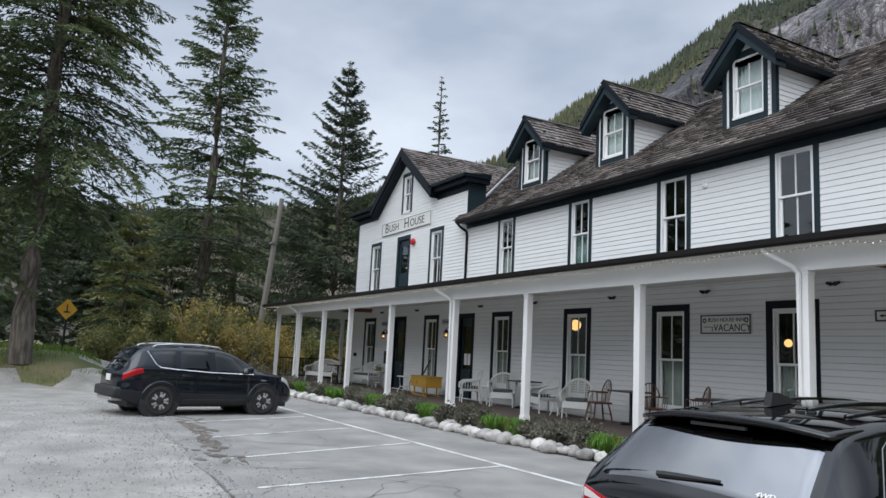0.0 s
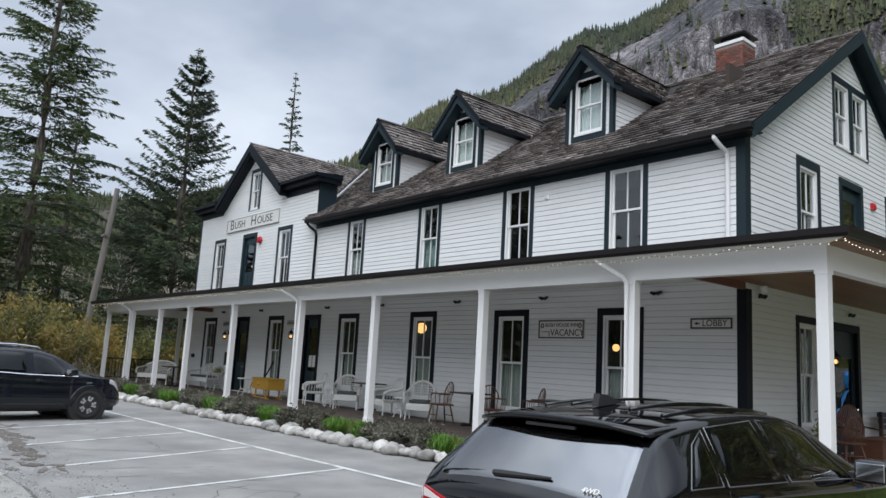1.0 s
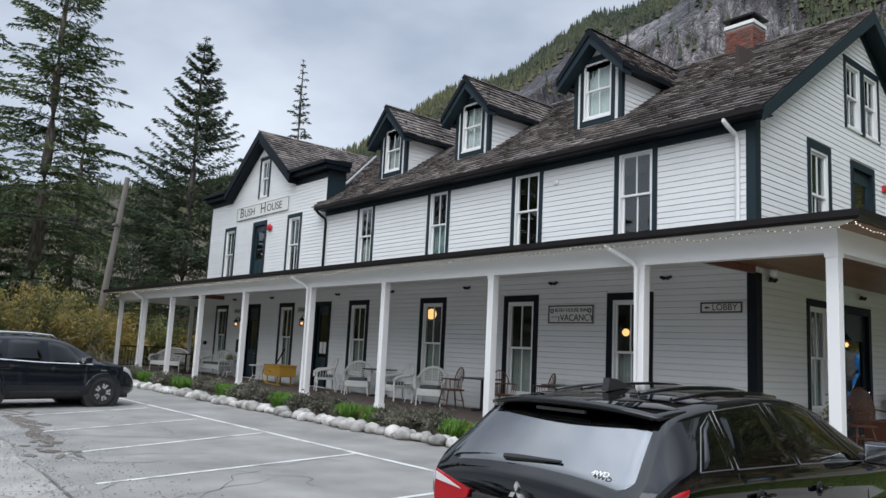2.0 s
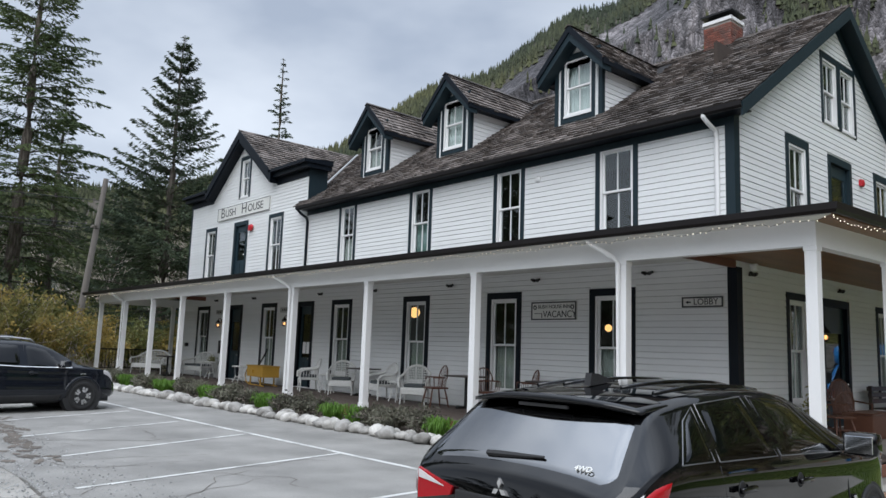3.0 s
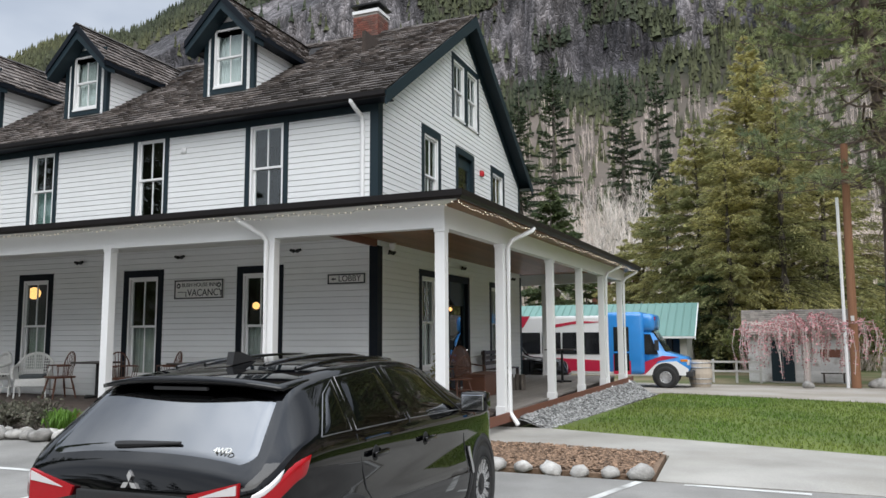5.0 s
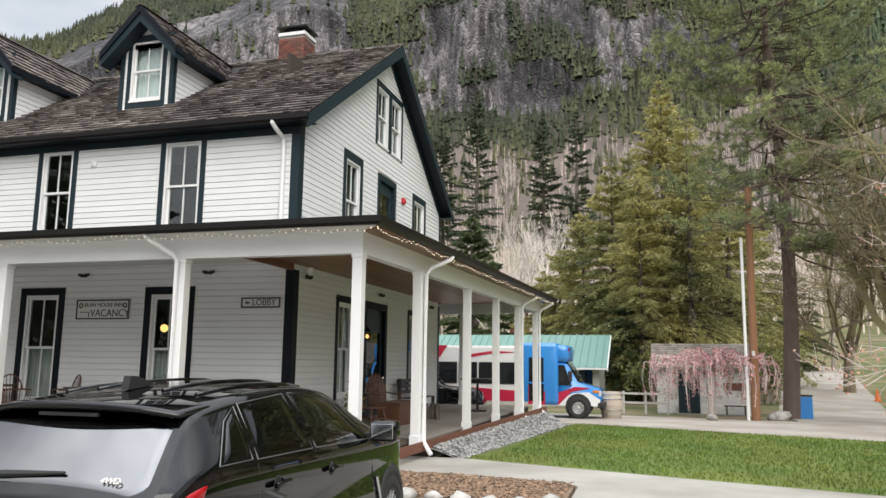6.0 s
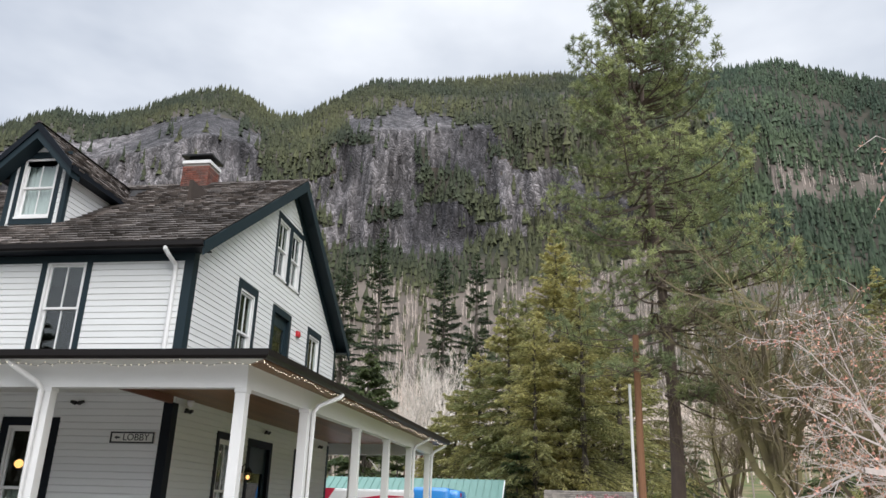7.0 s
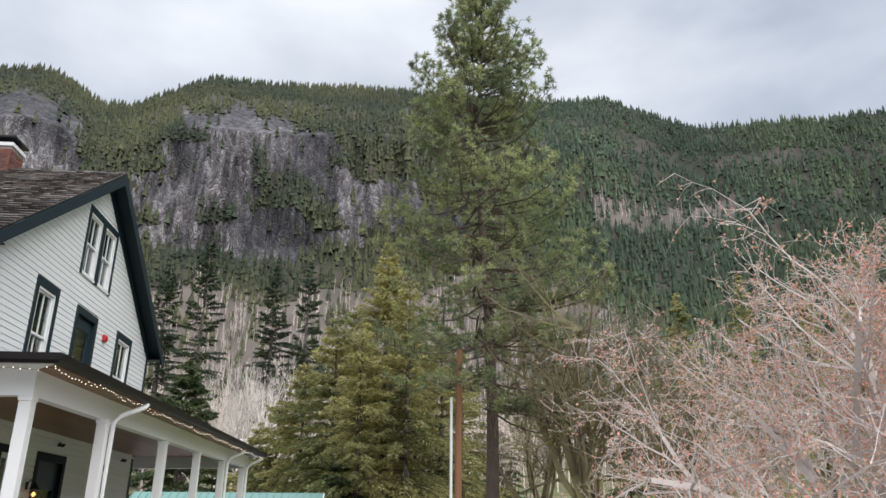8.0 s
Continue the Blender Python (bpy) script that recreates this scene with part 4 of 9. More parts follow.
def gutter(parent, pts, name="gutter", r=0.065, m=M_FASCIA, label="dark brown eave gutter"):
    """A half-round-fronted gutter along points."""
    bm = bmesh.new()
    prof = [(-0.02, 0.06), (-0.02, -0.07), (0.05, -0.075), (0.095, -0.035), (0.1, 0.06), (0.085, 0.062), (0.08, -0.02), (0.05, -0.05), (0.0, -0.05), (0.0, 0.06)]
    rows = []
    pts = [Vector(p) for p in pts]
    for i, p in enumerate(pts):
        d0 = (pts[i] - pts[i - 1]).normalized() if i else None
        d1 = (pts[i + 1] - pts[i]).normalized() if i + 1 < len(pts) else None
        d = ((d0 or d1) + (d1 or d0)).normalized()
        out = Vector((d.y, -d.x, 0)).normalized()
        k = 1.0 / max(0.5, abs(out.dot(Vector(((d0 or d1).y, -(d0 or d1).x, 0)))))
        rows.append([bm.verts.new(p + out * u * k + Vector((0, 0, z))) for u, z in prof])
    for a, b in zip(rows, rows[1:]):
        for i in range(len(prof)):
            j = (i + 1) % len(prof)
            bm.faces.new((a[i], b[i], b[j], a[j]))
    bm.faces.new(rows[0])
    bm.faces.new(rows[-1][::-1])
    bmesh.ops.recalc_face_normals(bm, faces=bm.faces[:])
    return part(name, bm, m, parent, label)


gutter(hotel, [(G1 - 0.1, EAVE_Y, EAVE_Z - 0.1), (0.42, EAVE_Y, EAVE_Z - 0.1)])

# cross gable
bm = bmesh.new()
zt = G_TOP + 0.22
for s in (-1, 1):
    prism(bm, [(GX, zt), (GX + s * 5.6, zt - 5.6 * G_SLOPE), (GX + s * 5.6, zt - 5.6 * G_SLOPE - 0.12), (GX, zt - 0.12)], 0.78, 6.5)
    prism(bm, [(GX, zt), (GX + s * KINK, zt - KINK * G_SLOPE), (GX + s * KINK, zt - KINK * G_SLOPE - 0.12), (GX, zt - 0.12)], -0.42, 0.78)
xroof = part("cross_roof", bm, M_ROOFDECK, roof)
GS = math.hypot(1, G_SLOPE)
shingles((GX + 5.55, 6.0, zt - 5.55 * G_SLOPE), (0, -1, 0), (-1, 0, G_SLOPE), 6.45, 5.5 * GS,
         lambda u, v: (6.0 - u > 0.75 or (5.55 - v / GS) < KINK) and (zt - 5.55 * G_SLOPE + v / GS * G_SLOPE) > EAVE_Z + PITCH * (6.0 - u - EAVE_Y) - 0.05)
for s in (-1, 1):
    bm = bmesh.new()
    prism(bm, [(GX, zt + 0.03), (GX + s * (KINK + 0.1), zt - (KINK + 0.1) * G_SLOPE + 0.03), (GX + s * (KINK + 0.1), zt - (KINK + 0.1) * G_SLOPE - 0.38), (GX, zt - 0.36)], -0.46, -0.42)
    prism(bm, [(GX, zt - 0.13), (GX + s * KINK, zt - KINK * G_SLOPE - 0.13), (GX + s * KINK, zt - KINK * G_SLOPE - 0.5), (GX, zt - 0.5)], -0.41, -0.024)
    part("gable_bargeboard", bm, M_TRIM_LOW, xroof, "near-black gable bargeboard")
    bm = bmesh.new()
    lo, hi = sorted((GX + s * (KINK - 0.1), GX + s * 5.85))
    prism(bm, [(-0.46, G_SH + 0.12), (-0.46, G_SH + 0.24), (0.8, G_SH + 0.34), (0.8, G_SH + 0.12)], lo, hi, "x")
    box(bm, lo + 0.05, -0.3, G_SH - 0.06, hi - 0.05, 0.78, G_SH + 0.12)
    box(bm, min(GX + s * KINK, GX + s * 5.5), -0.06, G_SH - 0.34, max(GX + s * KINK, GX + s * 5.5), 0.0, G_SH - 0.06)
    part("shoulder_cornice", bm, M_TRIM_LOW, xroof, "near-black boxed cornice on the gable shoulder")
part("shoulder_board", boxes((G1, -0.035, 6.95, G1 + 0.05, 0.76, G_SH - 0.06)), M_TRIM, xroof)
bm = bmesh.new()
tube(bm, [(GX + 5.0, 0.78, 7.83), (GX + 0.9, 5.2, 10.86)], 0.05, 6)
part("valley_flashing", bm, M_METAL, xroof, "bright metal valley flashing")


M_BLIND = mat("pale_window_blind", (0.72, 0.74, 0.74), 0.9, 0.15, 6.0, 60, 0.1)


def dormer(cx):
    """A gabled roof dormer with its own sash window."""
    y0, z_e, z_p, hw = 1.15, 9.62, 10.42, 0.75
    d = thing("dormer", Matrix.Translation((cx, 0, 0)), "small gabled dormer with white siding and black trim", "dormer", "roof dormers")
    zb = EAVE_Z + PITCH * (y0 - EAVE_Y)
    a, b, lo, hi = -0.47, 0.47, zb + 0.16, zb + 1.78
    bm = boxes((-hw, y0, zb - 0.3, a, y0 + 0.1, z_e), (b, y0, zb - 0.3, hw, y0 + 0.1, z_e), (a, y0, zb - 0.3, b, y0 + 0.1, lo), (a, y0, hi, b, y0 + 0.1, z_e))
    prism(bm, [(-hw, z_e), (hw, z_e), (0, z_p)], y0, y0 + 0.1)
    front = part("dormer_front", bm, M_SIDING, d)
    for s in (-1, 1):
        yb = EAVE_Y + (z_e - EAVE_Z) / PITCH
        ch = part("dormer_cheek", prism(bmesh.new(), [(y0 + 0.1, zb - 0.3), (y0 + 0.1, z_e), (yb + 0.5, z_e), (yb + 0.5, z_e - 0.1)], s * hw - 0.04, s * hw + 0.04, "x"), M_SIDING, d)
        z = zb
        while z < z_e - 0.06:
            ys = EAVE_Y + (z + 0.14 - EAVE_Z) / PITCH
            if s > 0:
                m = pose(hw + 0.04, y0 + 0.1, z, 0, 0, 90) @ Matrix.Diagonal((max(0.05, ys - y0 - 0.02), 1, 1, 1))
                BOARDS.append((ch, m))
            z += EXPO
        x0, x1 = sorted((s * a if s < 0 else b, s * (hw - 0.1)))
        z = zb - 0.1
        lo_x, hi_x = (-hw + 0.1, a - 0.12) if s < 0 else (b + 0.12, hw - 0.1)
        while z < z_e - 0.05:
            BOARDS.append((front, Matrix.Translation((lo_x, y0, z)) @ Matrix.Diagonal((hi_x - lo_x, 1, 1, 1))))
            z += EXPO
        part("corner_board", boxes((s * hw - 0.06, y0 - 0.03, zb - 0.15, s * hw + 0.06, y0 + 0.12, z_e - 0.05)), M_TRIM, d)
    part("window_casing", boxes((a - 0.12, y0 - 0.035, lo - 0.14, a, y0, hi + 0.1), (b, y0 - 0.035, lo - 0.14, b + 0.12, y0, hi + 0.1), (a, y0 - 0.037, lo - 0.14, b, y0, lo), (a, y0 - 0.037, hi, b, y0, hi + 0.1)), M_TRIM, d)
    part("gable_rail", boxes((-hw, y0 - 0.035, hi + 0.1, hw, y0, hi + 0.18)), M_TRIM, d)
    w = window("window_%d" % (60 + int(-cx)), Matrix.Translation((cx, y0, lo)), 0.94, hi - lo, 0.0, 0.0, M_TRIM, M_BLIND if cx > -11 else M_CURTAIN, 1.0 if cx > -11 else 0.45, None, "white double-hung dormer window")
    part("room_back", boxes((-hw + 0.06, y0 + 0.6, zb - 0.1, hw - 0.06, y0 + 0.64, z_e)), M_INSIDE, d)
    ov, sl = 0.42, (z_p - z_e) / hw
    zr = z_p + 0.16
    yr = EAVE_Y + (zr - EAVE_Z) / PITCH + 0.3
    for s in (-1, 1):
        e = hw + 0.36
        bm = prism(bmesh.new(), [(0, zr), (s * e, zr - e * sl), (s * e, zr - e * sl - 0.1), (0, zr - 0.1)], y0 - ov, yr)
        part("dormer_roof", bm, M_ROOFDECK, d)
        bm = prism(bmesh.new(), [(0, zr + 0.05), (s * (e + 0.02), zr - e * sl + 0.05), (s * (e + 0.02), zr - e * sl - 0.13), (0, zr - 0.17)], y0 - ov - 0.04, y0 - ov)
        part("bargeboard", bm, M_TRIM_LOW, d, "near-black bargeboard")
        bm = prism(bmesh.new(), [(0, zr - 0.11), (s * e, zr - e * sl - 0.11), (s * e, zr - e * sl - 0.3), (s * hw, zr - hw * sl - 0.34), (0, zr - 0.4)], y0 - ov + 0.002, y0 - 0.04)
        part("boxed_eave", bm, M_TRIM, d)
        yend = EAVE_Y + (zr - e * sl - EAVE_Z) / PITCH + 0.1
        bm = boxes((min(s * e, s * (e + 0.04)), y0 - ov, zr - e * sl - 0.15, max(s * e, s * (e + 0.04)), yend, zr - e * sl + 0.03), (min(s * hw, s * e), y0, zr - e * sl - 0.13, max(s * hw, s * e), yend, zr - e * sl - 0.11))
        part("eave_board", bm, M_TRIM_LOW, d)
        L = math.hypot(1, sl)
        shingles((cx + s * (e + 0.03), y0 - ov - 0.03, zr - (e + 0.03) * sl), (0, 1, 0), (-s, 0, sl), yr - y0 + ov, (e + 0.03) * L,
                 lambda u, v: zr - (e + 0.03) * sl + v / L * sl > EAVE_Z + PITCH * (y0 - ov + u - EAVE_Y) - 0.03, expo=0.21)
    part("ridge_cap", prism(bmesh.new(), [(-0.14, zr - 0.03), (0, zr + 0.07), (0.14, zr - 0.03), (0, zr + 0.02)], y0 - ov - 0.06, yr - 0.3), M_SHINGLE, d)
    return d


for cx in (-5.0, -10.07, -14.42):
    dormer(cx)

# chimney on the ridge: each brick its own piece
chim = thing("chimney", Matrix.Translation((-3.07, 5.45, 0)), "red brick chimney with a black metal cap", "chimney")
CW, CD, CZ0, CZ1 = 0.42, 0.36, 10.3, 11.5
part("chimney_core", boxes((-CW + 0.015, -CD + 0.015, CZ0, CW - 0.015, CD - 0.015, CZ1)), M_MORTAR, chim)
brick_me = bpy.data.meshes.new("brick")
bm = box(bmesh.new(), 0, -0.05, 0, 0.205, 0.05, 0.062)
bm.to_mesh(brick_me)
bm.free()
brick_me.materials.append(M_BRICK)
BRICKS = []
for c in range(int((CZ1 - CZ0) / 0.075)):
    z = CZ0 + c * 0.075
    for face in range(3):
        ln, m = ((2 * CW, pose(-CW, -CD + 0.045, z)), (2 * CD, pose(CW - 0.045, -CD, z, 0, 0, 90)), (2 * CD, pose(-CW + 0.045, CD, z, 0, 0, -90)))[face]
        u = -0.1 * (c % 2)
        while u < ln - 0.02:
            a, b = max(u, 0), min(u + 0.205, ln)
            if b - a > 0.03:
                BRICKS.append((chim, m @ Matrix.Translation((a, rs.uniform(-0.004, 0.004), 0)) @ Matrix.Diagonal(((b - a) / 0.205, 1, 1, 1))))
            u += 0.216
part("chimney_crown", boxes((-CW - 0.03, -CD - 0.03, CZ1, CW + 0.03, CD + 0.03, CZ1 + 0.1)), M_WHITE, chim, "pale concrete crown")
part("chimney_cap", boxes((-CW - 0.07, -CD - 0.07, CZ1 + 0.24, CW + 0.07, CD + 0.07, CZ1 + 0.29), (-CW + 0.1, -CD + 0.1, CZ1 + 0.1, CW - 0.1, CD - 0.1, CZ1 + 0.24)), M_DARKMETAL, chim, "black metal chimney cap")


# ---- porch ----
porch = thing("porch", Matrix.Translation((0, 0, 0)), "long white wraparound porch with a dark gutter and square posts", "porch")
PY, GY = -3.2, -3.75
SX0, SX1, PBK = 2.83, 3.42, 10.8      # the side porch widens a little to the back
P_L = -30.3


def side_x(y):
    return SX0 + (SX1 - SX0) * (y + 3.3) / 14.1


def quad_slab(name, top, th, material, label=""):
    """A slab under four or three top corners."""
    bm = bmesh.new()
    t = [bm.verts.new(p) for p in top]
    b = [bm.verts.new((p[0], p[1], p[2] - th)) for p in top]
    bm.faces.new(t)
    bm.faces.new(b[::-1])
    for i in range(len(top)):
        j = (i + 1) % len(top)
        bm.faces.new((t[i], b[i], b[j], t[j]))
    bmesh.ops.recalc_face_normals(bm, faces=bm.faces[:])
    return part(name, bm, material, porch, label)


GZ, WZ = 3.93, 4.44
quad_slab("porch_roof", [(P_L - 0.7, GY, GZ), (side_x(-3.3) + 0.5, GY, GZ), (0.0, -0.03, WZ), (X_L - 0.2, -0.03, WZ)], 0.06, M_FASCIA, "dark metal porch roof")
quad_slab("porch_roof", [(side_x(-3.3) + 0.5, GY, GZ), (side_x(11.3) + 0.5, 11.4, GZ), (0.03, 10.8, WZ), (0.03, -0.03, WZ)], 0.06, M_FASCIA)
quad_slab("porch_roof", [(P_L - 0.7, GY, GZ), (X_L - 0.2, -0.03, WZ), (X_L - 0.2, 6.0, WZ), (P_L - 0.7, 6.0, GZ)], 0.06, M_FASCIA)
quad_slab("porch_roof", [(0.03, 10.8, WZ), (side_x(11.3) + 0.5, 11.4, GZ), (-6, 13.6, GZ), (-6, 10.8, WZ)], 0.06, M_FASCIA)
gutter(porch, [(P_L - 0.75, 6.0, GZ - 0.08), (P_L - 0.75, GY - 0.02, GZ - 0.08), (side_x(-3.3) + 0.52, GY - 0.02, GZ - 0.08), (side_x(11.3) + 0.52, 11.4, GZ - 0.08), (-6, 13.6, GZ - 0.08)])
# white slanted soffit between the gutter and the beam
quad_slab("soffit", [(P_L - 0.7, GY + 0.02, GZ - 0.14), (side_x(-3.3) + 0.48, GY + 0.02, GZ - 0.14), (side_x(-3.3) + 0.08, PY - 0.07, 3.8), (P_L - 0.1, PY - 0.07, 3.8)], 0.02, M_CREAM, "pale painted soffit")
quad_slab("soffit", [(side_x(-3.3) + 0.48, GY + 0.02, GZ - 0.14), (side_x(11.3) + 0.48, 11.3, GZ - 0.14), (side_x(11.3) + 0.07, 11.2, 3.8), (side_x(-3.3) + 0.07, PY - 0.07, 3.8)], 0.02, M_FIR, "varnished fir soffit")
part("beam", boxes((P_L - 0.1, PY - 0.09, 3.42, SX0 + 0.09, PY + 0.09, 3.8)), M_WHITE, porch, "white porch beam")


def beam(a, b, w=0.18, z0=3.42, z1=3.8):
    a, b = Vector((*a, 0)), Vector((*b, 0))
    d = b - a
    bm = box(bmesh.new(), 0, -w / 2, z0, d.length, w / 2, z1)
    ob = part("beam", bm, M_WHITE, porch)
    ob.matrix_basis = Matrix.Translation(a) @ Matrix.Rotation(math.atan2(d.y, d.x), 4, "Z")
    return ob


beam((SX0, PY + 0.09), (side_x(11.2), 11.2))
beam((side_x(11.2), 11.2), (-5.5, 13.2))
beam((P_L, PY + 0.1), (P_L, 5.5))
# ceilings
part("porch_ceiling", boxes((P_L, PY + 0.09, 3.8, 0.0, -0.03, 3.83)), M_CREAM, porch, "white porch ceiling")
n = 26
for i in range(n):
    x0, x1 = 0.03 + (SX0 - 0.1) * i / n, 0.03 + (SX0 - 0.1) * (i + 1) / n - 0.006
    part("ceiling_board", boxes((x0, PY + 0.09, 3.74, x1, 11.1, 3.76)), M_FIR, porch)
part("ceiling_edge", boxes((-0.06, PY + 0.09, 3.6, 0.02, -0.03, 3.8)), M_REDWOOD, porch)
part("ceiling_edge", boxes((P_L + 4.6, PY + 0.09, 3.62, P_L + 4.68, -0.03, 3.8)), M_REDWOOD, porch)


def post(x, y, pipe=0):
    """A white square post with base and cap; pipe: a downpipe on one face."""
    ob = thing("porch_post", Matrix.Translation((x, y, FLOOR)), "white painted square porch post" + (" with a white downpipe" if pipe else ""), "post", "porch posts")
    part("shaft", box(bmesh.new(), -0.085, -0.085, 0.0, 0.085, 0.085, 3.17, 0.008), M_WHITE, ob)
    part("base_block", box(bmesh.new(), -0.1, -0.1, -0.12, 0.1, 0.1, 0.12, 0.01), M_WHITE, ob)
    part("cap_moulding", box(bmesh.new(), -0.098, -0.098, 3.1, 0.098, 0.098, 3.168, 0.008), M_WHITE, ob)
    if pipe == 1:
        pts = [(-0.42, -0.52, 3.6), (-0.42, -0.52, 3.52), (-0.38, -0.5, 3.46), (-0.1, -0.2, 3.22), (-0.05, -0.135, 3.12), (-0.05, -0.135, 0.05), (-0.05, -0.2, -0.12)]
    elif pipe == 2:
        pts = [(0.52, 0.55, 3.6), (0.52, 0.55, 3.52), (0.5, 0.5, 3.46), (0.2, 0.15, 3.25), (0.135, 0.08, 3.12), (0.135, 0.06, 0.0), (0.3, 0.0, -0.22)]
    if pipe:
        bm = bmesh.new()
        tube(bm, pts, [0.045] * len(pts), 10)
        part("downpipe", bm, M_WHITE, ob, "white downpipe")
    return ob


for x, p in ((SX0, 0), (-0.42, 1), (-4.25, 0), (-8.25, 0), (-12.0, 1), (-16.5, 0), (-20.35, 0), (-23.4, 0), (-26.75, 1), (-30.2, 0)):
    post(x, PY, p)
for x, y, p in ((3.02, -0.72, 2), (3.11, 2.72, 0), (3.2, 5.5, 0), (3.3, 8.15, 2), (3.42, 10.75, 2), (0.73, 11.35, 0)):
    post(x, y, p)
for y in (0.3, 3.6):
    post(P_L + 0.05, y)

# deck boards
part("deck_frame", boxes((P_L - 0.15, PY - 0.2, 0.02, SX0, -0.03, FLOOR - 0.045), (0.03, -0.03, -0.35, SX0 + 0.2, 11.6, FLOOR - 0.045)), M_SOIL, porch)
deck_me = bpy.data.meshes.new("deck_board")
bm = box(bmesh.new(), 0, 0, -0.04, 1, 0.14, 0)
bm.to_mesh(deck_me)
bm.free()
deck_me.materials.append(M_DECK)
deck_side = deck_me.copy()
deck_side.materials.clear()
deck_side.materials.append(M_DECK_S)
DECK = []
for i in range(21):
    c = P_L - 0.2
    while c < SX0:
        e = min(c + rs.uniform(3.4, 4.9), SX0 + 0.05)
        DECK.append((deck_me, Matrix.Translation((c, PY - 0.2 + i * 0.146, FLOOR)) @ Matrix.Diagonal((e - c - 0.004, 1, 1, 1))))
        c = e
for i in range(20):
    c = -0.12
    while c < 11.5:
        e = min(c + rs.uniform(3.2, 4.9), 11.55)
        DECK.append((deck_side, pose(0.18 + i * 0.1515, c, FLOOR, 0, 0, 90) @ Matrix.Diagonal((e - c - 0.004, 1, 1, 1))))
        c = e
part("rim_board", boxes((P_L - 0.2, PY - 0.235, 0.02, SX0 + 0.2, PY - 0.2, FLOOR - 0.002)), M_REDWOOD, porch, "rust-red rim board")
bm = box(bmesh.new(), 0, -0.02, FLOOR - 0.17, 14.95, 0.02, FLOOR + 0.003)
rb = part("rim_board", bm, M_REDWOOD, porch, "rust-red rim board")
rb.matrix_basis = Matrix.Translation((SX0 + 0.2, -3.4, 0)) @ Matrix.Rotation(math.atan2(14.1, SX1 - SX0), 4, "Z")

# railing at the far end of the porch
rail = thing("porch_railing", Matrix.Translation((P_L + 0.05, 0, FLOOR)), "black metal railing closing the far porch end", "railing")
part("top_rail", boxes((-0.03, PY + 0.15, 0.98, 0.03, 3.4, 1.04)), M_DARKMETAL, rail)
part("bottom_rail", boxes((-0.02, PY + 0.15, 0.1, 0.02, 3.4, 0.14)), M_DARKMETAL, rail)
for i in range(42):
    part("baluster", boxes((-0.01, PY + 0.25 + i * 0.15, 0.14, 0.01, PY + 0.27 + i * 0.15, 0.98)), M_DARKMETAL, rail)

# downpipes of the main roof
for x, m, lab in ((-0.33, M_WHITE, "white downpipe at the wall corner"), (-16.85, M_TRIM_LOW, "dark downpipe beside the gabled front")):
    bm = bmesh.new()
    tube(bm, [(x - 0.1, EAVE_Y - 0.04, EAVE_Z - 0.1), (x - 0.1, EAVE_Y - 0.04, EAVE_Z - 0.2), (x - 0.06, EAVE_Y + 0.05, EAVE_Z - 0.3), (x, -0.12, EAVE_Z - 0.45), (x, -0.08, EAVE_Z - 0.6), (x, -0.08, 4.42)], 0.05, 10)
    part("downpipe", bm, m, hotel, lab)


# ---- signs and wall lamps ----
def sign(name, x0, x1, z0, z1, label, y=-0.05, frame=0.03):
    s = thing(name, Matrix.Translation(((x0 + x1) / 2, y, (z0 + z1) / 2)), label, "sign", "hotel signs")
    w, h = (x1 - x0) / 2, (z1 - z0) / 2
    part("board", boxes((-w, -0.02, -h, w, 0.025, h)), M_SIGN, s)
    part("border", ring(-w, -h, w, h, frame, -0.032, -0.02), M_LETTER, s, "thin dark border")
    return s


FLAT = pose(0, -0.022, 0, 90)
s = sign("hotel_name_sign", -24.9, -19.95, 7.22, 7.8, "long white name board with dark serif capitals", frame=0.018)
for words, size, x in (("B", 0.62, -1.95), ("USH", 0.47, -1.16), ("H", 0.62, 0.16), ("OUSE", 0.47, 1.2)):
    text_part("lettering", words, size, FLAT @ Matrix.Translation((x, -0.01 + 0.03 * (size > 0.5), 0)), M_LETTER, s, squash=1.2)
s = sign("vacancy_sign", -5.46, -4.02, 2.58, 3.03, "white vacancy sign with small dark sprigs")
text_part("lettering", "BUSH HOUSE INN", 0.13, FLAT @ Matrix.Translation((0.02, 0.1, 0)), M_LETTER, s)
text_part("lettering", "VACANCY", 0.235, FLAT @ Matrix.Translation((0.2, -0.09, 0)), M_LETTER, s, squash=0.95)
for sx in (-1, 1):
    bm = bmesh.new()
    for k in range(7):
        a = k * 0.9
        c = Vector((sx * 0.6 + 0.045 * math.cos(a), 0, 0.09 + 0.045 * math.sin(a)))
        prism(bm, [(c.x - 0.02, c.z), (c.x, c.z + 0.025), (c.x + 0.02, c.z), (c.x, c.z - 0.025)], -0.026, -0.02)
    part("sprig", bm, M_LETTER, s, "small painted leaf sprig")
part("slot", boxes((-0.62, -0.025, -0.07, -0.36, -0.02, -0.055), (-0.38, -0.025, -0.17, -0.36, -0.02, -0.07)), M_LETTER, s)
s = sign("lobby_sign", -1.18, -0.25, 2.81, 3.03, "small white lobby sign with an arrow")
text_part("lettering", "LOBBY", 0.185, FLAT @ Matrix.Translation((0.08, 0, 0)), M_LETTER, s)
part("arrow", prism(prism(bmesh.new(), [(-0.38, 0.0), (-0.32, 0.035), (-0.32, -0.035)], -0.026, -0.02), [(-0.32, 0.015), (-0.26, 0.015), (-0.26, -0.015), (-0.32, -0.015)], -0.026, -0.02), M_LETTER, s)
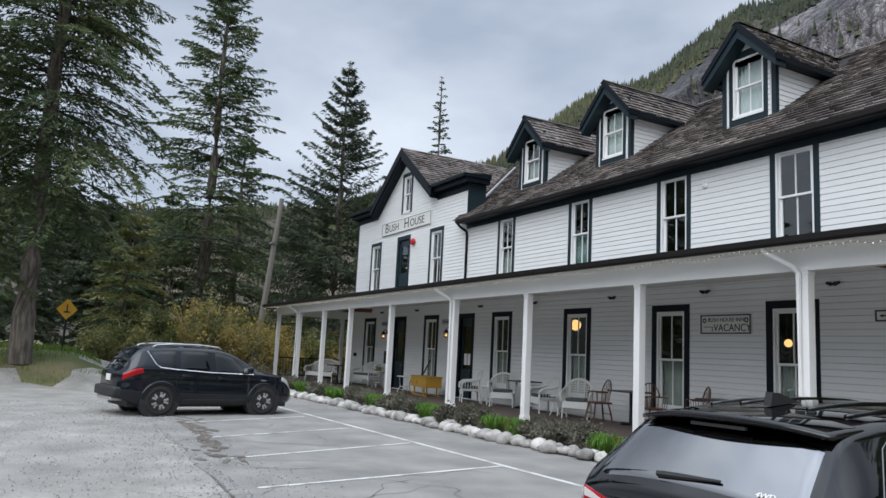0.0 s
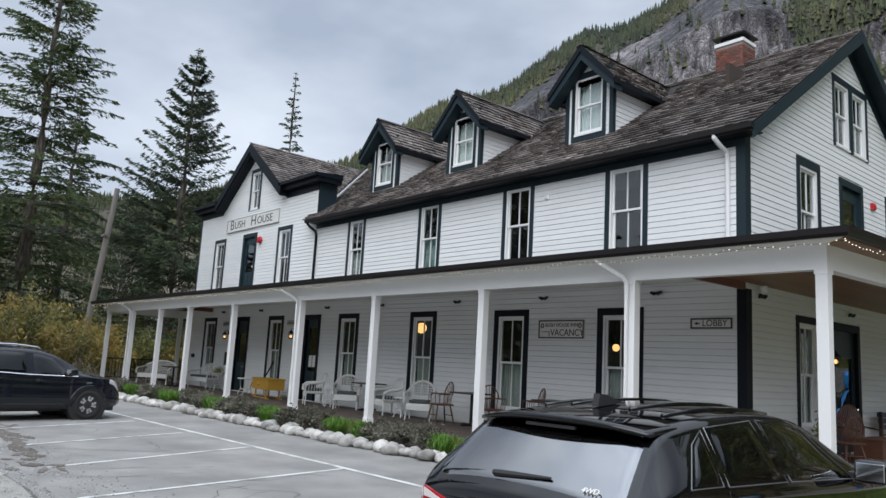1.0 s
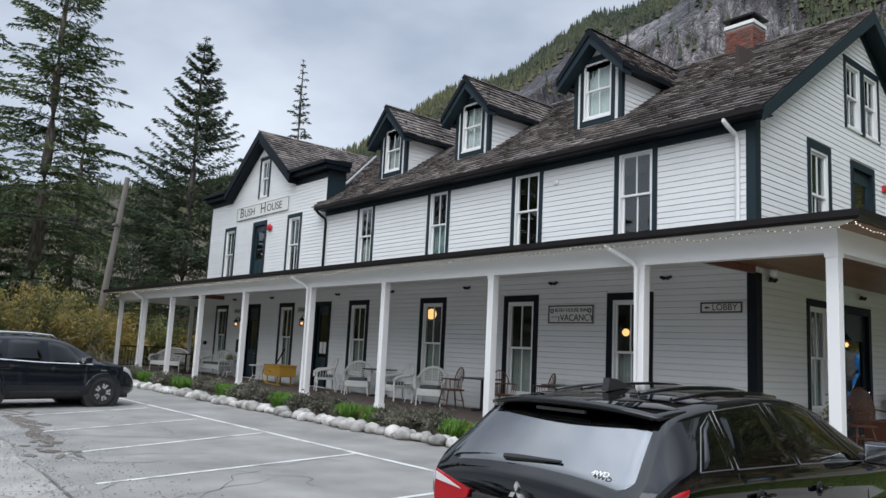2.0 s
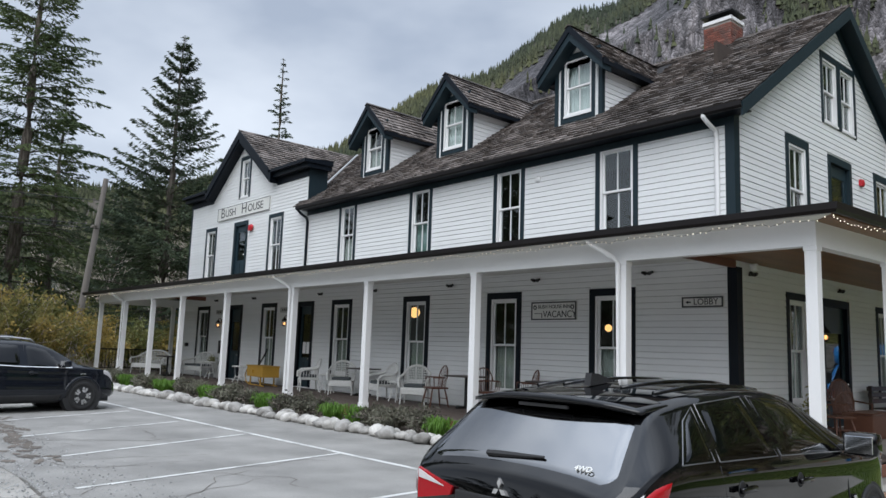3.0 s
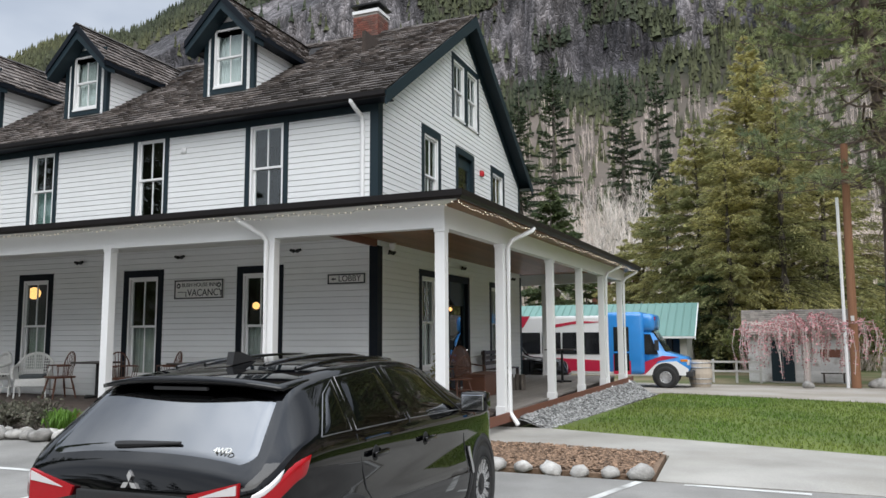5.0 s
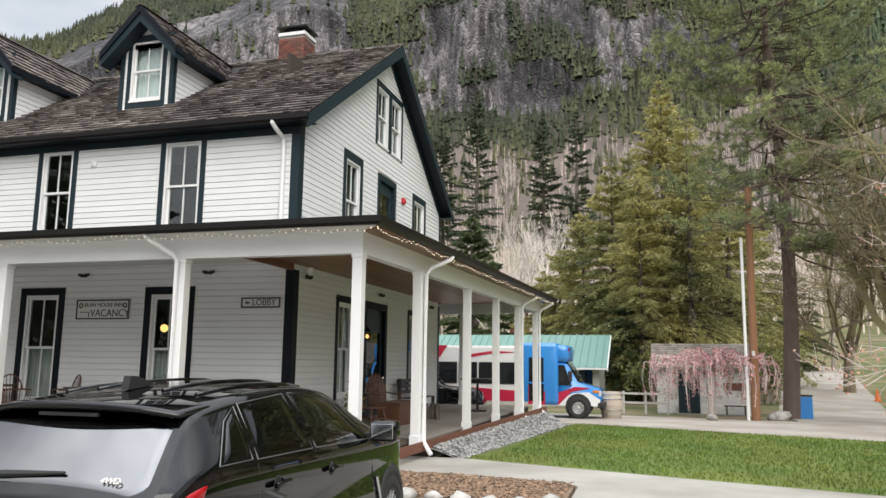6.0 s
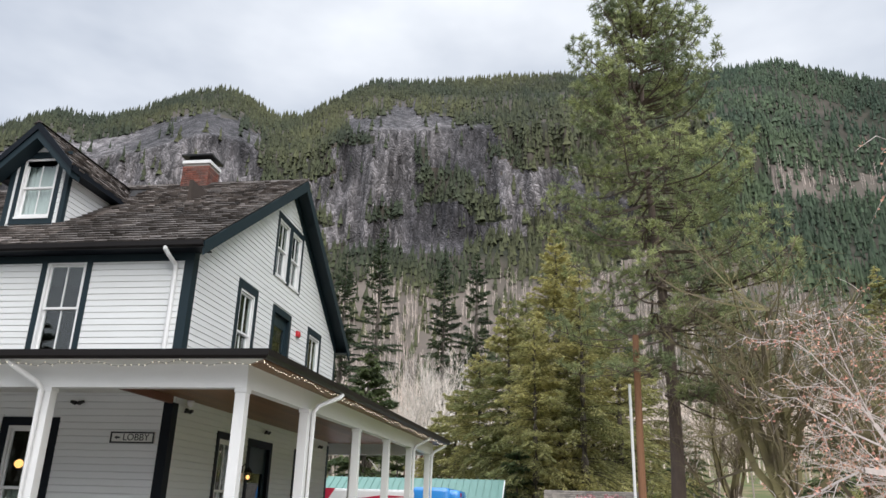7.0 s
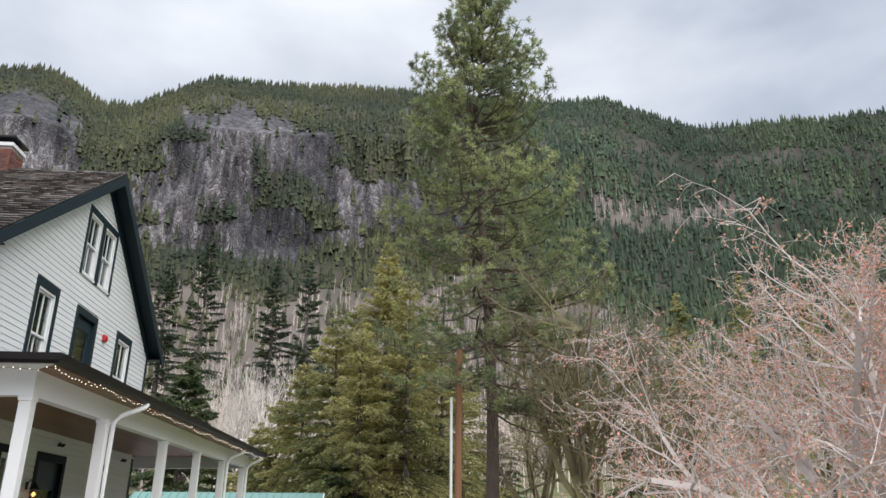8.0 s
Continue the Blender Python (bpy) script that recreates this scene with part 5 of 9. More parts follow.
for x, w in ((-24.0, 0.5), (-18.05, 0.85)):
    s = sign("door_sign", x - w / 2, x + w / 2, 2.98, 3.16, "small white sign with worn dark lettering", frame=0.012)
    for k in range(5):
        part("letter_bar", boxes((-w * 0.4 + k * w * 0.165, -0.026, -0.055, -w * 0.4 + k * w * 0.165 + w * 0.1, -0.02, 0.055)), M_LETTER, s)


def lantern(m, label="lit brass wall lantern"):
    l = thing("wall_lantern", m, label, "lamp", "wall lanterns")
    bm = bmesh.new()
    tube(bm, [(0, 0.0, 0.16), (0, -0.08, 0.25), (0, -0.16, 0.22), (0, -0.17, 0.17)], 0.012, 6)
    box(bm, -0.05, -0.01, 0.04, 0.05, 0.012, 0.2)
    part("bracket", bm, M_DARKMETAL, l)
    bm = bmesh.new()
    lathe(bm, [(0.11, 0.0), (0.115, 0.02), (0.03, 0.12), (0.015, 0.15)], 8, (0, -0.17, 0.04))
    lathe(bm, [(0.03, -0.2), (0.07, -0.18), (0.07, -0.165)], 8, (0, -0.17, 0.04))
    for k in range(8):
        a = 6.283 * k / 8
        tube(bm, [(0.105 * math.cos(a), -0.17 + 0.105 * math.sin(a), 0.04), (0.07 * math.cos(a), -0.17 + 0.07 * math.sin(a), -0.13)], 0.006, 4)
    part("cage", bm, M_DARKMETAL, l)
    bm = bmesh.new()
    bmesh.ops.create_uvsphere(bm, u_segments=10, v_segments=8, radius=0.05, matrix=Matrix.Translation((0, -0.17, -0.06)))
    part("bulb", bm, M_WARM, l, "warm glowing bulb")
    return l


lantern(Matrix.Translation((-23.75, -0.03, 2.55)))
lantern(Matrix.Translation((-17.9, -0.03, 2.6)))
lantern(SIDE @ Matrix.Translation((3.72, -0.04, 2.4)))


def alarm(m):
    a = thing("fire_alarm_bell", m, "red fire alarm horn on the siding", "alarm", "alarms")
    bm = bmesh.new()
    lathe(bm, [(0.12, 0), (0.15, 0.04), (0.13, 0.09), (0.05, 0.12)], 16)
    ob = part("bell", bm, M_ALARM, a)
    ob.matrix_basis = pose(0, -0.02, 0, 90)
    part("back_box", box(bmesh.new(), -0.2, -0.1, -0.12, -0.0, 0.0, 0.12, 0.01), M_ALARM, a)


alarm(Matrix.Translation((-21.45, -0.03, 6.62)))
alarm(SIDE @ Matrix.Translation((6.76, -0.03, 6.53)) @ Matrix.Scale(0.7, 4))
# small fittings: round vent on the upper siding, soffit spotlights, a camera by the corner
bm = lathe(bmesh.new(), [(0.09, 0), (0.09, 0.03), (0.05, 0.06)], 16)
ob = part("wall_vent", bm, M_WHITE)
ob.matrix_basis = pose(-5.35, -0.02, 6.25, 90)
tagged(ob, "small round white vent on the siding", "vent")


def spot(m):
    s = thing("spotlight", m, "small dark spotlight above the porch windows", "lamp", "porch spotlights")
    bm = bmesh.new()
    tube(bm, [(0, 0, 0), (0, -0.09, 0.0)], 0.03, 8)
    part("mount", bm, M_DARKMETAL, s)
    for a, b, ra, rb in ((-0.14, -0.04, 0.03, 0.045), (0.04, 0.14, 0.045, 0.03)):
        bm = bmesh.new()
        tube(bm, [(a, -0.1, 0.03 if a < 0 else 0.0), (b, -0.1, 0.0 if a < 0 else 0.03)], [ra, rb], 8)
        part("lamp_head", bm, M_DARKMETAL, s)


for x in (-24.3, -20.7, -15.6, -12.3, -8.6, -5.3, -2.0):
    spot(Matrix.Translation((x, -0.02, 3.58)))
for y in (0.5, 5.0, 9.7):
    spot(SIDE @ Matrix.Translation((y, -0.02, 3.5)))
bm = bmesh.new()
lathe(bm, [(0.02, -0.09), (0.07, -0.05), (0.08, 0), (0.08, 0.06)], 14)
ob = part("dome_camera", bm, M_WHITE, smooth=True)
ob.matrix_basis = Matrix.Translation((0.2, 0.35, 3.64))
tagged(ob, "white dome camera at the porch ceiling corner", "camera")

# string lights under the gutter: wire with tiny bulbs
lights = thing("string_lights", Matrix.Identity(4), "string of tiny warm lights along the porch gutter", "string lights")
bm, bw = bmesh.new(), bmesh.new()
pts = []
runs = (((P_L - 0.7, GY - 0.03), (side_x(-3.3) + 0.53, GY - 0.03)), ((side_x(-3.3) + 0.53, GY - 0.03), (side_x(11.3) + 0.53, 11.4)))
for (ax, ay), (bx, by) in runs:
    ln = math.hypot(bx - ax, by - ay)
    k = int(ln / 0.11)
    for i in range(k + 1):
        t = i / k
        z = GZ - 0.19 - 0.05 * abs(math.sin(i * 0.21)) + rs.uniform(-0.03, 0.03)
        p = (ax + (bx - ax) * t, ay + (by - ay) * t + rs.uniform(-0.02, 0.02), z)
        pts.append(p)
        bmesh.ops.create_icosphere(bm, subdivisions=1, radius=0.0075, matrix=Matrix.Translation(p))
tube(bw, pts, 0.003, 3)
part("bulb_chain", bm, M_BULB, lights, "tiny warm white bulbs")["kind"] = "stuff"
part("wire", bw, M_DARKMETAL, lights)

# pieces of walls, roof, deck and chimney
def pieces(rows, me):
    for parent, m in rows:
        ob = new(me.name, me)
        ob.parent = parent
        ob.matrix_basis = m


for me, m in DECK:
    ob = new("deck_board", me)
    ob.parent, ob.matrix_basis = porch, m
pieces(BRICKS, brick_me)
near = BOARDS
pieces(near, board_me)
ob = mesh_part("shake_cover", SH_V, SH_F, M_SHINGLE, roof, "weathered dark cedar shakes")
ob["kind"] = "stuff"
for q in SH_NEAR[:320]:
    mesh_part("shingle", q, [(4, 5, 6, 7), (0, 1, 5, 4), (1, 2, 6, 5), (3, 0, 4, 7)], M_SHINGLE, roof)
if len(SH_NEAR) > 320:
    ob = mesh_part("shake_cover", [v for q in SH_NEAR[320:] for v in q], [tuple(8 * i + k for k in f) for i in range(len(SH_NEAR) - 320) for f in ((4, 5, 6, 7), (0, 1, 5, 4), (1, 2, 6, 5), (3, 0, 4, 7))], M_SHINGLE, roof)
    ob["kind"] = "stuff"


# ---- vehicles ----
def line(rows, x):
    """A smooth curve through (x, value) rows."""
    if x <= rows[0][0]:
        return rows[0][1]
    for i in range(len(rows) - 1):
        (a, u), (b, v) = rows[i], rows[i + 1]
        if x <= b:
            p = rows[i - 1] if i else (a - (b - a), u)
            q = rows[i + 2] if i + 2 < len(rows) else (b + (b - a), v)
            t = (x - a) / (b - a)
            m0 = (v - p[1]) / (b - p[0]) * (b - a)
            m1 = (q[1] - u) / (q[0] - a) * (b - a)
            if (v - u) * m0 < 0:
                m0 = 0
            if (v - u) * m1 < 0:
                m1 = 0
            return (2 * t ** 3 - 3 * t * t + 1) * u + (t ** 3 - 2 * t * t + t) * m0 + (3 * t * t - 2 * t ** 3) * v + (t ** 3 - t * t) * m1
    return rows[-1][1]


def wheel(parent, x, side, w_half, r, rim_r, spokes, rim_mat, dark_mat):
    """Tyre, rim, spokes and hub; side -1 is the car's right."""
    m = Matrix.Translation((x, side * w_half, r)) @ (pose(0, 0, 0, 90) if side < 0 else pose(0, 0, 0, -90))
    tb = lathe(bmesh.new(), [(rim_r, -0.2), (r - 0.03, -0.2), (r, -0.17), (r, -0.04), (r - 0.012, -0.015), (r - 0.05, 0.0), (rim_r + 0.01, -0.005), (rim_r, -0.02)], 40, (0, 0, 0), False)
    wh = part("wheel", tb, M_RUBBER, parent, "black tyre", True)
    wh.matrix_basis = m
    part("rim", lathe(bmesh.new(), [(rim_r, -0.16), (rim_r, -0.005), (rim_r - 0.018, -0.002), (rim_r - 0.025, -0.04), (rim_r - 0.03, -0.11), (0.05, -0.12)], 40), dark_mat, wh, "wheel rim", True)
    bm = bmesh.new()
    for k in range(spokes):
        for off in (-0.11, 0.11):
            a = 6.28319 * k / spokes + off
            b = 6.28319 * k / spokes + off * 2.1
            p, q = Vector((0.045 * math.cos(a), 0.045 * math.sin(a), -0.03)), Vector(((rim_r - 0.012) * math.cos(b), (rim_r - 0.012) * math.sin(b), -0.012))
            d = (q - p).normalized()
            n = Vector((-d.y, d.x, 0)) * 0.024
            vs = [bm.verts.new(c) for c in (p - n, p + n, q + n * 1.1, q - n * 1.1)]
            lo = [bm.verts.new(v.co - Vector((0, 0, 0.045))) for v in vs]
            bm.faces.new(vs)
            for i in range(4):
                bm.faces.new((vs[i], lo[i], lo[(i + 1) % 4], vs[(i + 1) % 4]))
    bmesh.ops.recalc_face_normals(bm, faces=bm.faces[:])
    part("spoke_star", bm, rim_mat, wh, "bright alloy spokes")
    part("hub_cap", lathe(bmesh.new(), [(0.06, -0.05), (0.06, -0.02), (0.04, -0.012)], 16), dark_mat, wh)
    return wh


class Car:
    """A car body lofted from its side and plan lines; x runs forward from the tail, right is -y."""

    def __init__(self, name, m, label, spec, paint):
        self.s, self.paint = spec, paint
        self.ob = thing(name, m, label, "car", "parked cars")
        self.body()

    def section(self, f, q):
        """q 0..1: sill to belt, 1..2: belt to roof edge, 2..3: roof edge to the middle."""
        s = self.s
        zt, wb, wt, be = line(s["top"], f), line(s["wide"], f), line(s["roof"], f), line(s["belt"], f)
        be = min(be, zt - 0.012)
        z0 = line(s["sill"], f)
        if q <= 1:
            z = z0 + (be - z0) * q
            bulge = -0.05 * max(0, 1 - q * 4) ** 2 - 0.035 * max(0, (q - 0.72) / 0.28) ** 2 + 0.012 * math.sin(q * 9.0 - 1.6)
            return wb + bulge, z
        we = wb - 0.035 + 0.012 * math.sin(9.0 - 1.6)
        if q <= 2:
            t = q - 1
            return we + (min(wt, we) - we) * (t ** 1.12), be + (zt - 0.035 - be) * t
        t = min(1.0, q - 2)
        w = min(wt, we) * (1 - t)
        return w, zt - 0.035 + 0.06 * (1 - (1 - t) ** 2.4)

    def at(self, f, q, side, out=0.0):
        w, z = self.section(f, q)
        w1, z1 = self.section(f, q + 0.03)
        n = Vector((0, z1 - z, w - w1))
        n = n.normalized() if n.length > 1e-6 else Vector((0, 0, 1))
        return Vector((f, side * (w + out * n.y), z + out * n.z))

    def body(self):
        s, L = self.s, self.s["length"]
        fs = [L * i / 90 for i in range(91)]
        qs = [i / 14 for i in range(15)] + [1 + i / 8 for i in range(1, 9)] + [2 + i / 7 for i in range(1, 8)]
        bm = bmesh.new()
        grid = {}
        for i, f in enumerate(fs):
            for j, q in enumerate(qs):
                for side in (-1, 1):
                    if j == len(qs) - 1 and side == 1:
                        grid[i, j, side] = grid[i, j, -1]
                    else:
                        grid[i, j, side] = bm.verts.new(self.at(f, q, side))
        for i in range(len(fs) - 1):
            for j in range(len(qs) - 1):
                for side in (-1, 1):
                    c = (grid[i, j, side].co + grid[i + 1, j + 1, side].co) / 2
                    if any(math.hypot(c.x - x, c.z - s["wheel_r"]) < s["arch"] for x in s["axles"]):
                        continue
                    vs = [grid[i, j, side], grid[i + 1, j, side], grid[i + 1, j + 1, side], grid[i, j + 1, side]]
                    if len(set(vs)) == 4:
                        bm.faces.new(vs if side < 0 else vs[::-1])
        for e in (0, len(fs) - 1):
            col = [grid[e, j, -1] for j in range(len(qs))] + [grid[e, j, 1] for j in range(len(qs) - 2, -1, -1)]
            bm.faces.new(col)
        bmesh.ops.recalc_face_normals(bm, faces=bm.faces[:])
        part("body", bm, self.paint, self.ob, "", True)
        w = s["wide"][len(s["wide"]) // 2][1]
        bm = boxes((0.25, -w + 0.2, 0.2, L - 0.25, w - 0.2, 0.5))
        for x in s["axles"]:
            tube(bm, [(x, -w + 0.02, s["wheel_r"]), (x, -w + 0.24, s["wheel_r"])], s["arch"] + 0.06, 24)
            tube(bm, [(x, w - 0.02, s["wheel_r"]), (x, w - 0.24, s["wheel_r"])], s["arch"] + 0.06, 24)
        part("underbody", bm, M_PLASTIC, self.ob, "black underbody")
        for x in s["axles"]:
            for side in (-1, 1):
                bm = bmesh.new()
                k = 26
                rows = []
                for i in range(k + 1):
                    a = math.pi * (-0.08 + 1.16 * i / k)
                    row = []
                    for rr, out in ((s["arch"] - 0.02, -0.015), (s["arch"] - 0.01, 0.014), (s["arch"] + s["lip"], 0.012), (s["arch"] + s["lip"] + 0.01, -0.01)):
                        f, z = x + rr * math.cos(a), s["wheel_r"] + rr * math.sin(a)
                        z0, be = line(s["sill"], f), line(s["belt"], f)
                        q = min(1.0, max(0.0, (z - z0) / max(0.05, be - z0)))
                        p = self.at(f, q, side, out)
                        row.append(bm.verts.new((f, p.y, z)))
                    rows.append(row)
                for a, b in zip(rows, rows[1:]):
                    for i in range(3):
                        bm.faces.new((a[i], b[i], b[i + 1], a[i + 1]))
                bmesh.ops.recalc_face_normals(bm, faces=bm.faces[:])
                part("wheel_arch", bm, s["arch_mat"], self.ob, "", True)
                wheel(self.ob, x, side, w + 0.005, s["wheel_r"], s["rim_r"], s["spokes"], M_ALLOY, s["rim_mat"])

    def patch(self, name, corners, material, sides=(-1, 1), out=0.008, n=10, label="", parent=None):
        """A panel lying on the body: corners (f, q) given round, bottom-rear, bottom-front, top-front, top-rear."""
        made = []
        for side in sides:
            bm = bmesh.new()
            g = {}
            for i in range(n + 1):
                for j in range(n + 1):
                    u, v = i / n, j / n
                    f = (corners[0][0] * (1 - u) + corners[1][0] * u) * (1 - v) + (corners[3][0] * (1 - u) + corners[2][0] * u) * v
                    q = (corners[0][1] * (1 - u) + corners[1][1] * u) * (1 - v) + (corners[3][1] * (1 - u) + corners[2][1] * u) * v
                    edge = i in (0, n) or j in (0, n)
                    g[i, j] = bm.verts.new(self.at(f, q, side, -0.004 if edge else out))
            for i in range(n):
                for j in range(n):
                    bm.faces.new((g[i, j], g[i + 1, j], g[i + 1, j + 1], g[i, j + 1]))
            bmesh.ops.recalc_face_normals(bm, faces=bm.faces[:])
            made.append(part(name, bm, material, parent or self.ob, label, True))
        return made

    def lid(self, name, f0, f1, w0, w1, material, out=0.008, n=14, label="", round_end=0.0):
        """A panel across the top of the body from f0 to f1, with half widths w0, w1 as shares of the roof's width."""
        bm = bmesh.new()
        g = {}
        for i in range(n + 1):
            f = f0 + (f1 - f0) * i / n
            share = (w0 + (w1 - w0) * i / n) * (1 - round_end * max(0.0, 1 - 4.5 * i / n) ** 2)
            for j in range(-n, n + 1):
                c = j / n * share
                p = self.at(f, 3 - abs(c), -1 if c <= 0 else 1, 0)
                d = self.at(f + 0.02, 3 - abs(c), -1 if c <= 0 else 1, 0) - p
                nn = Vector((-d.z, 0, d.x)).normalized()
                e = -0.003 if i in (0, n) or abs(j) == n else out
                g[i, j] = bm.verts.new(p + nn * e)
        for i in range(n):
            for j in range(-n, n):
                bm.faces.new((g[i, j], g[i + 1, j], g[i + 1, j + 1], g[i, j + 1]))
        bmesh.ops.recalc_face_normals(bm, faces=bm.faces[:])
        return part(name, bm, material, self.ob, label, True)

    def seam(self, rows, side=-1, r=0.005, material=None, name="panel_gap"):
        bm = bmesh.new()
        tube(bm, [self.at(f, q, side, 0.001) for f, q in rows], r, 5)
        return part(name, bm, material or M_PLASTIC, self.ob)

    def grip(self, f, q, side=-1, chrome=False):
        p = self.at(f, q, side, 0.012)
        h = part("door_handle", box(bmesh.new(), -0.1, -0.016, -0.018, 0.1, 0.016, 0.018, 0.01), M_CHROME if chrome else self.paint, self.ob, "", True)
        h.matrix_basis = Matrix.Translation(p + Vector((0, side * 0.02, 0)))
        c = part("handle_cup", lathe(bmesh.new(), [(0.05, 0), (0.045, 0.004)], 16), M_PLASTIC, self.ob)
        c.matrix_basis = Matrix.Translation(p - Vector((0.02, side * 0.012, 0))) @ pose(0, 0, 0, 90 if side < 0 else -90)

    def mirror(self, f, z, side, y):
        m = part("door_mirror", box(bmesh.new(), -0.09, -0.12, -0.085, 0.08, 0.12, 0.085, 0.045), self.paint, self.ob, "", True)
        m.matrix_basis = Matrix.Translation((f, side * y, z))
        part("mirror_glass", box(bmesh.new(), -0.098, -0.095, -0.062, -0.088, 0.095, 0.062, 0.004), M_CHROME, m, "mirror glass")
        part("mirror_arm", box(bmesh.new(), -0.02, min(0, -side * 0.2), -0.06, 0.05, max(0, -side * 0.2), -0.02, 0.01), M_PLASTIC, m)


M_REARGLASS = glass("dark_rear_glass", (0.05, 0.055, 0.06), 3.0)
M_SIDEGLASS = glass("dark_side_glass", (0.05, 0.055, 0.06), 1.7)
M_FRONTGLASS = glass("clear_front_door_glass", (0.12, 0.13, 0.125), 2.2)
M_WINDOWRUBBER = mat("satin_window_trim", (0.16, 0.16, 0.165), 0.35, 0.1, metal=0.6)
M_SILVER = mat("silver_roof_rail", (0.55, 0.55, 0.56), 0.35, 0.08, metal=0.8)

crossover = Car("crossover", pose(4.28, -11.07, 0, 0, 0, 92.4), "glossy black crossover parked in front of the porch", dict(
    length=4.36, wheel_r=0.35, arch=0.4, lip=0.035, rim_r=0.245, spokes=7, axles=(0.8, 3.47), arch_mat=M_PLASTIC, rim_mat=M_PLASTIC,
    top=((0, 0.99), (0.04, 1.03), (0.09, 1.07), (0.25, 1.22), (0.42, 1.37), (0.52, 1.44), (0.75, 1.49), (1.1, 1.53), (1.6, 1.55), (2.2, 1.535), (2.6, 1.46), (3.0, 1.29), (3.38, 1.14), (3.6, 1.09), (4.05, 1.01), (4.25, 0.9), (4.36, 0.72)),
    belt=((0, 0.96), (0.3, 1.12), (1.0, 1.14), (2.9, 1.08), (3.4, 1.06), (4.05, 0.97), (4.36, 0.66)),
    wide=((0, 0.72), (0.06, 0.79), (0.2, 0.85), (0.5, 0.885), (1.4, 0.9), (2.2, 0.905), (3.4, 0.9), (3.9, 0.85), (4.2, 0.74), (4.36, 0.55)),
    roof=((0, 0.69), (0.09, 0.75), (0.25, 0.715), (0.42, 0.67), (0.55, 0.65), (1.0, 0.655), (2.0, 0.655), (2.6, 0.64), (3.3, 0.74), (4.0, 0.72), (4.36, 0.5)),
    sill=((0, 0.33), (0.5, 0.24), (2.5, 0.23), (4.0, 0.25), (4.36, 0.3))), M_BLACKPAINT)
C = crossover
C.lid("rear_window", 0.085, 0.45, 0.95, 0.95, M_REARGLASS, 0.006, 16, "dark rear window mirroring the sky", 0.13)
C.lid("windscreen", 2.66, 3.34, 0.95, 0.96, M_REARGLASS, 0.006, 10)
# roof spoiler: a thin wing that runs out over the glass, bowed in plan
bm, n = bmesh.new(), 12
rows = {}
for j in range(-n, n + 1):
    u = j / n
    for i in range(7):
        t = i / 6
        f = 0.74 + (0.35 + 0.1 * u * u - 0.74) * t
        z = C.section(0.74, 3 - abs(u) * 0.98)[1] + 0.004 - 0.022 * t - 0.01 * t * t
        for k, dz in ((0, 0.0), (1, -0.006 - 0.034 * smoothstep(0, 0.6, t) * (1 - 0.5 * u * u))):
            rows[j, i, k] = bm.verts.new((f, u * 0.65, z + dz))
for j in range(-n, n):
    for i in range(6):
        bm.faces.new([rows[q] for q in ((j, i, 0), (j + 1, i, 0), (j + 1, i + 1, 0), (j, i + 1, 0))])
        bm.faces.new([rows[q] for q in ((j, i, 1), (j, i + 1, 1), (j + 1, i + 1, 1), (j + 1, i, 1))])
    bm.faces.new([rows[q] for q in ((j, 6, 0), (j + 1, 6, 0), (j + 1, 6, 1), (j, 6, 1))])
for j in (-n, n):
    for i in range(6):
        bm.faces.new([rows[q] for q in ((j, i, 0), (j, i + 1, 0), (j, i + 1, 1), (j, i, 1))])
bmesh.ops.recalc_face_normals(bm, faces=bm.faces[:])
part("spoiler", bm, M_BLACKPAINT, C.ob, "gloss black roof spoiler", True)
part("brake_light", box(bmesh.new(), 0.37, -0.19, 1.41, 0.395, 0.19, 1.43, 0.004), M_PLASTIC, C.ob, "dark smoked high brake light")
for y in (-0.46, -0.23, 0.23, 0.46):
    bm = bmesh.new()
    tube(bm, [(f, y, C.section(f, 3 - abs(y) / 0.66)[1] + 0.002) for f in (0.9, 1.2, 1.5, 1.8, 2.1, 2.35)], 0.016, 6)
    part("roof_rib", bm, M_BLACKPAINT, C.ob, "", True)
bm = bmesh.new()
prism(bm, [(0.84, 1.535), (1.1, 1.56), (1.08, 1.575), (0.94, 1.615), (0.86, 1.62)], -0.025, 0.025)
part("fin_antenna", bm, M_PLASTIC, C.ob, "black shark-fin antenna")
C.patch("quarter_glass", ((0.56, 1.06), (0.87, 1.05), (0.93, 1.88), (0.8, 1.7)), M_SIDEGLASS, n=8)
C.patch("rear_door_glass", ((0.95, 1.04), (1.7, 1.03), (1.6, 1.93), (1.02, 1.9)), M_SIDEGLASS, n=8)
C.patch("front_door_glass", ((1.8, 1.03), (2.86, 1.03), (2.4, 1.9), (1.73, 1.94)), M_FRONTGLASS, n=8)
for rows in (((0.53, 1.04), (0.88, 1.03), (0.95, 1.9), (0.78, 1.72), (0.53, 1.04)), ((0.94, 1.015), (1.72, 1.015), (1.62, 1.95), (1.0, 1.92), (0.94, 1.015)), ((1.78, 1.015), (2.88, 1.015), (2.42, 1.92), (1.71, 1.96), (1.78, 1.015))):
    for sd in (-1, 1):
        C.seam(rows, sd, 0.0045, M_WINDOWRUBBER, "window_moulding")
for rows in (((0.93, 0.98), (1.04, 0.6), (1.26, 0.35), (1.28, 0.05)), ((1.75, 1.9), (1.76, 1.0), (1.82, 0.05)), ((2.92, 1.0), (2.95, 0.6), (2.93, 0.05)), ((1.28, 0.05), (1.82, 0.05), (2.93, 0.05))):
    for sd in (-1, 1):
        C.seam(rows, sd)
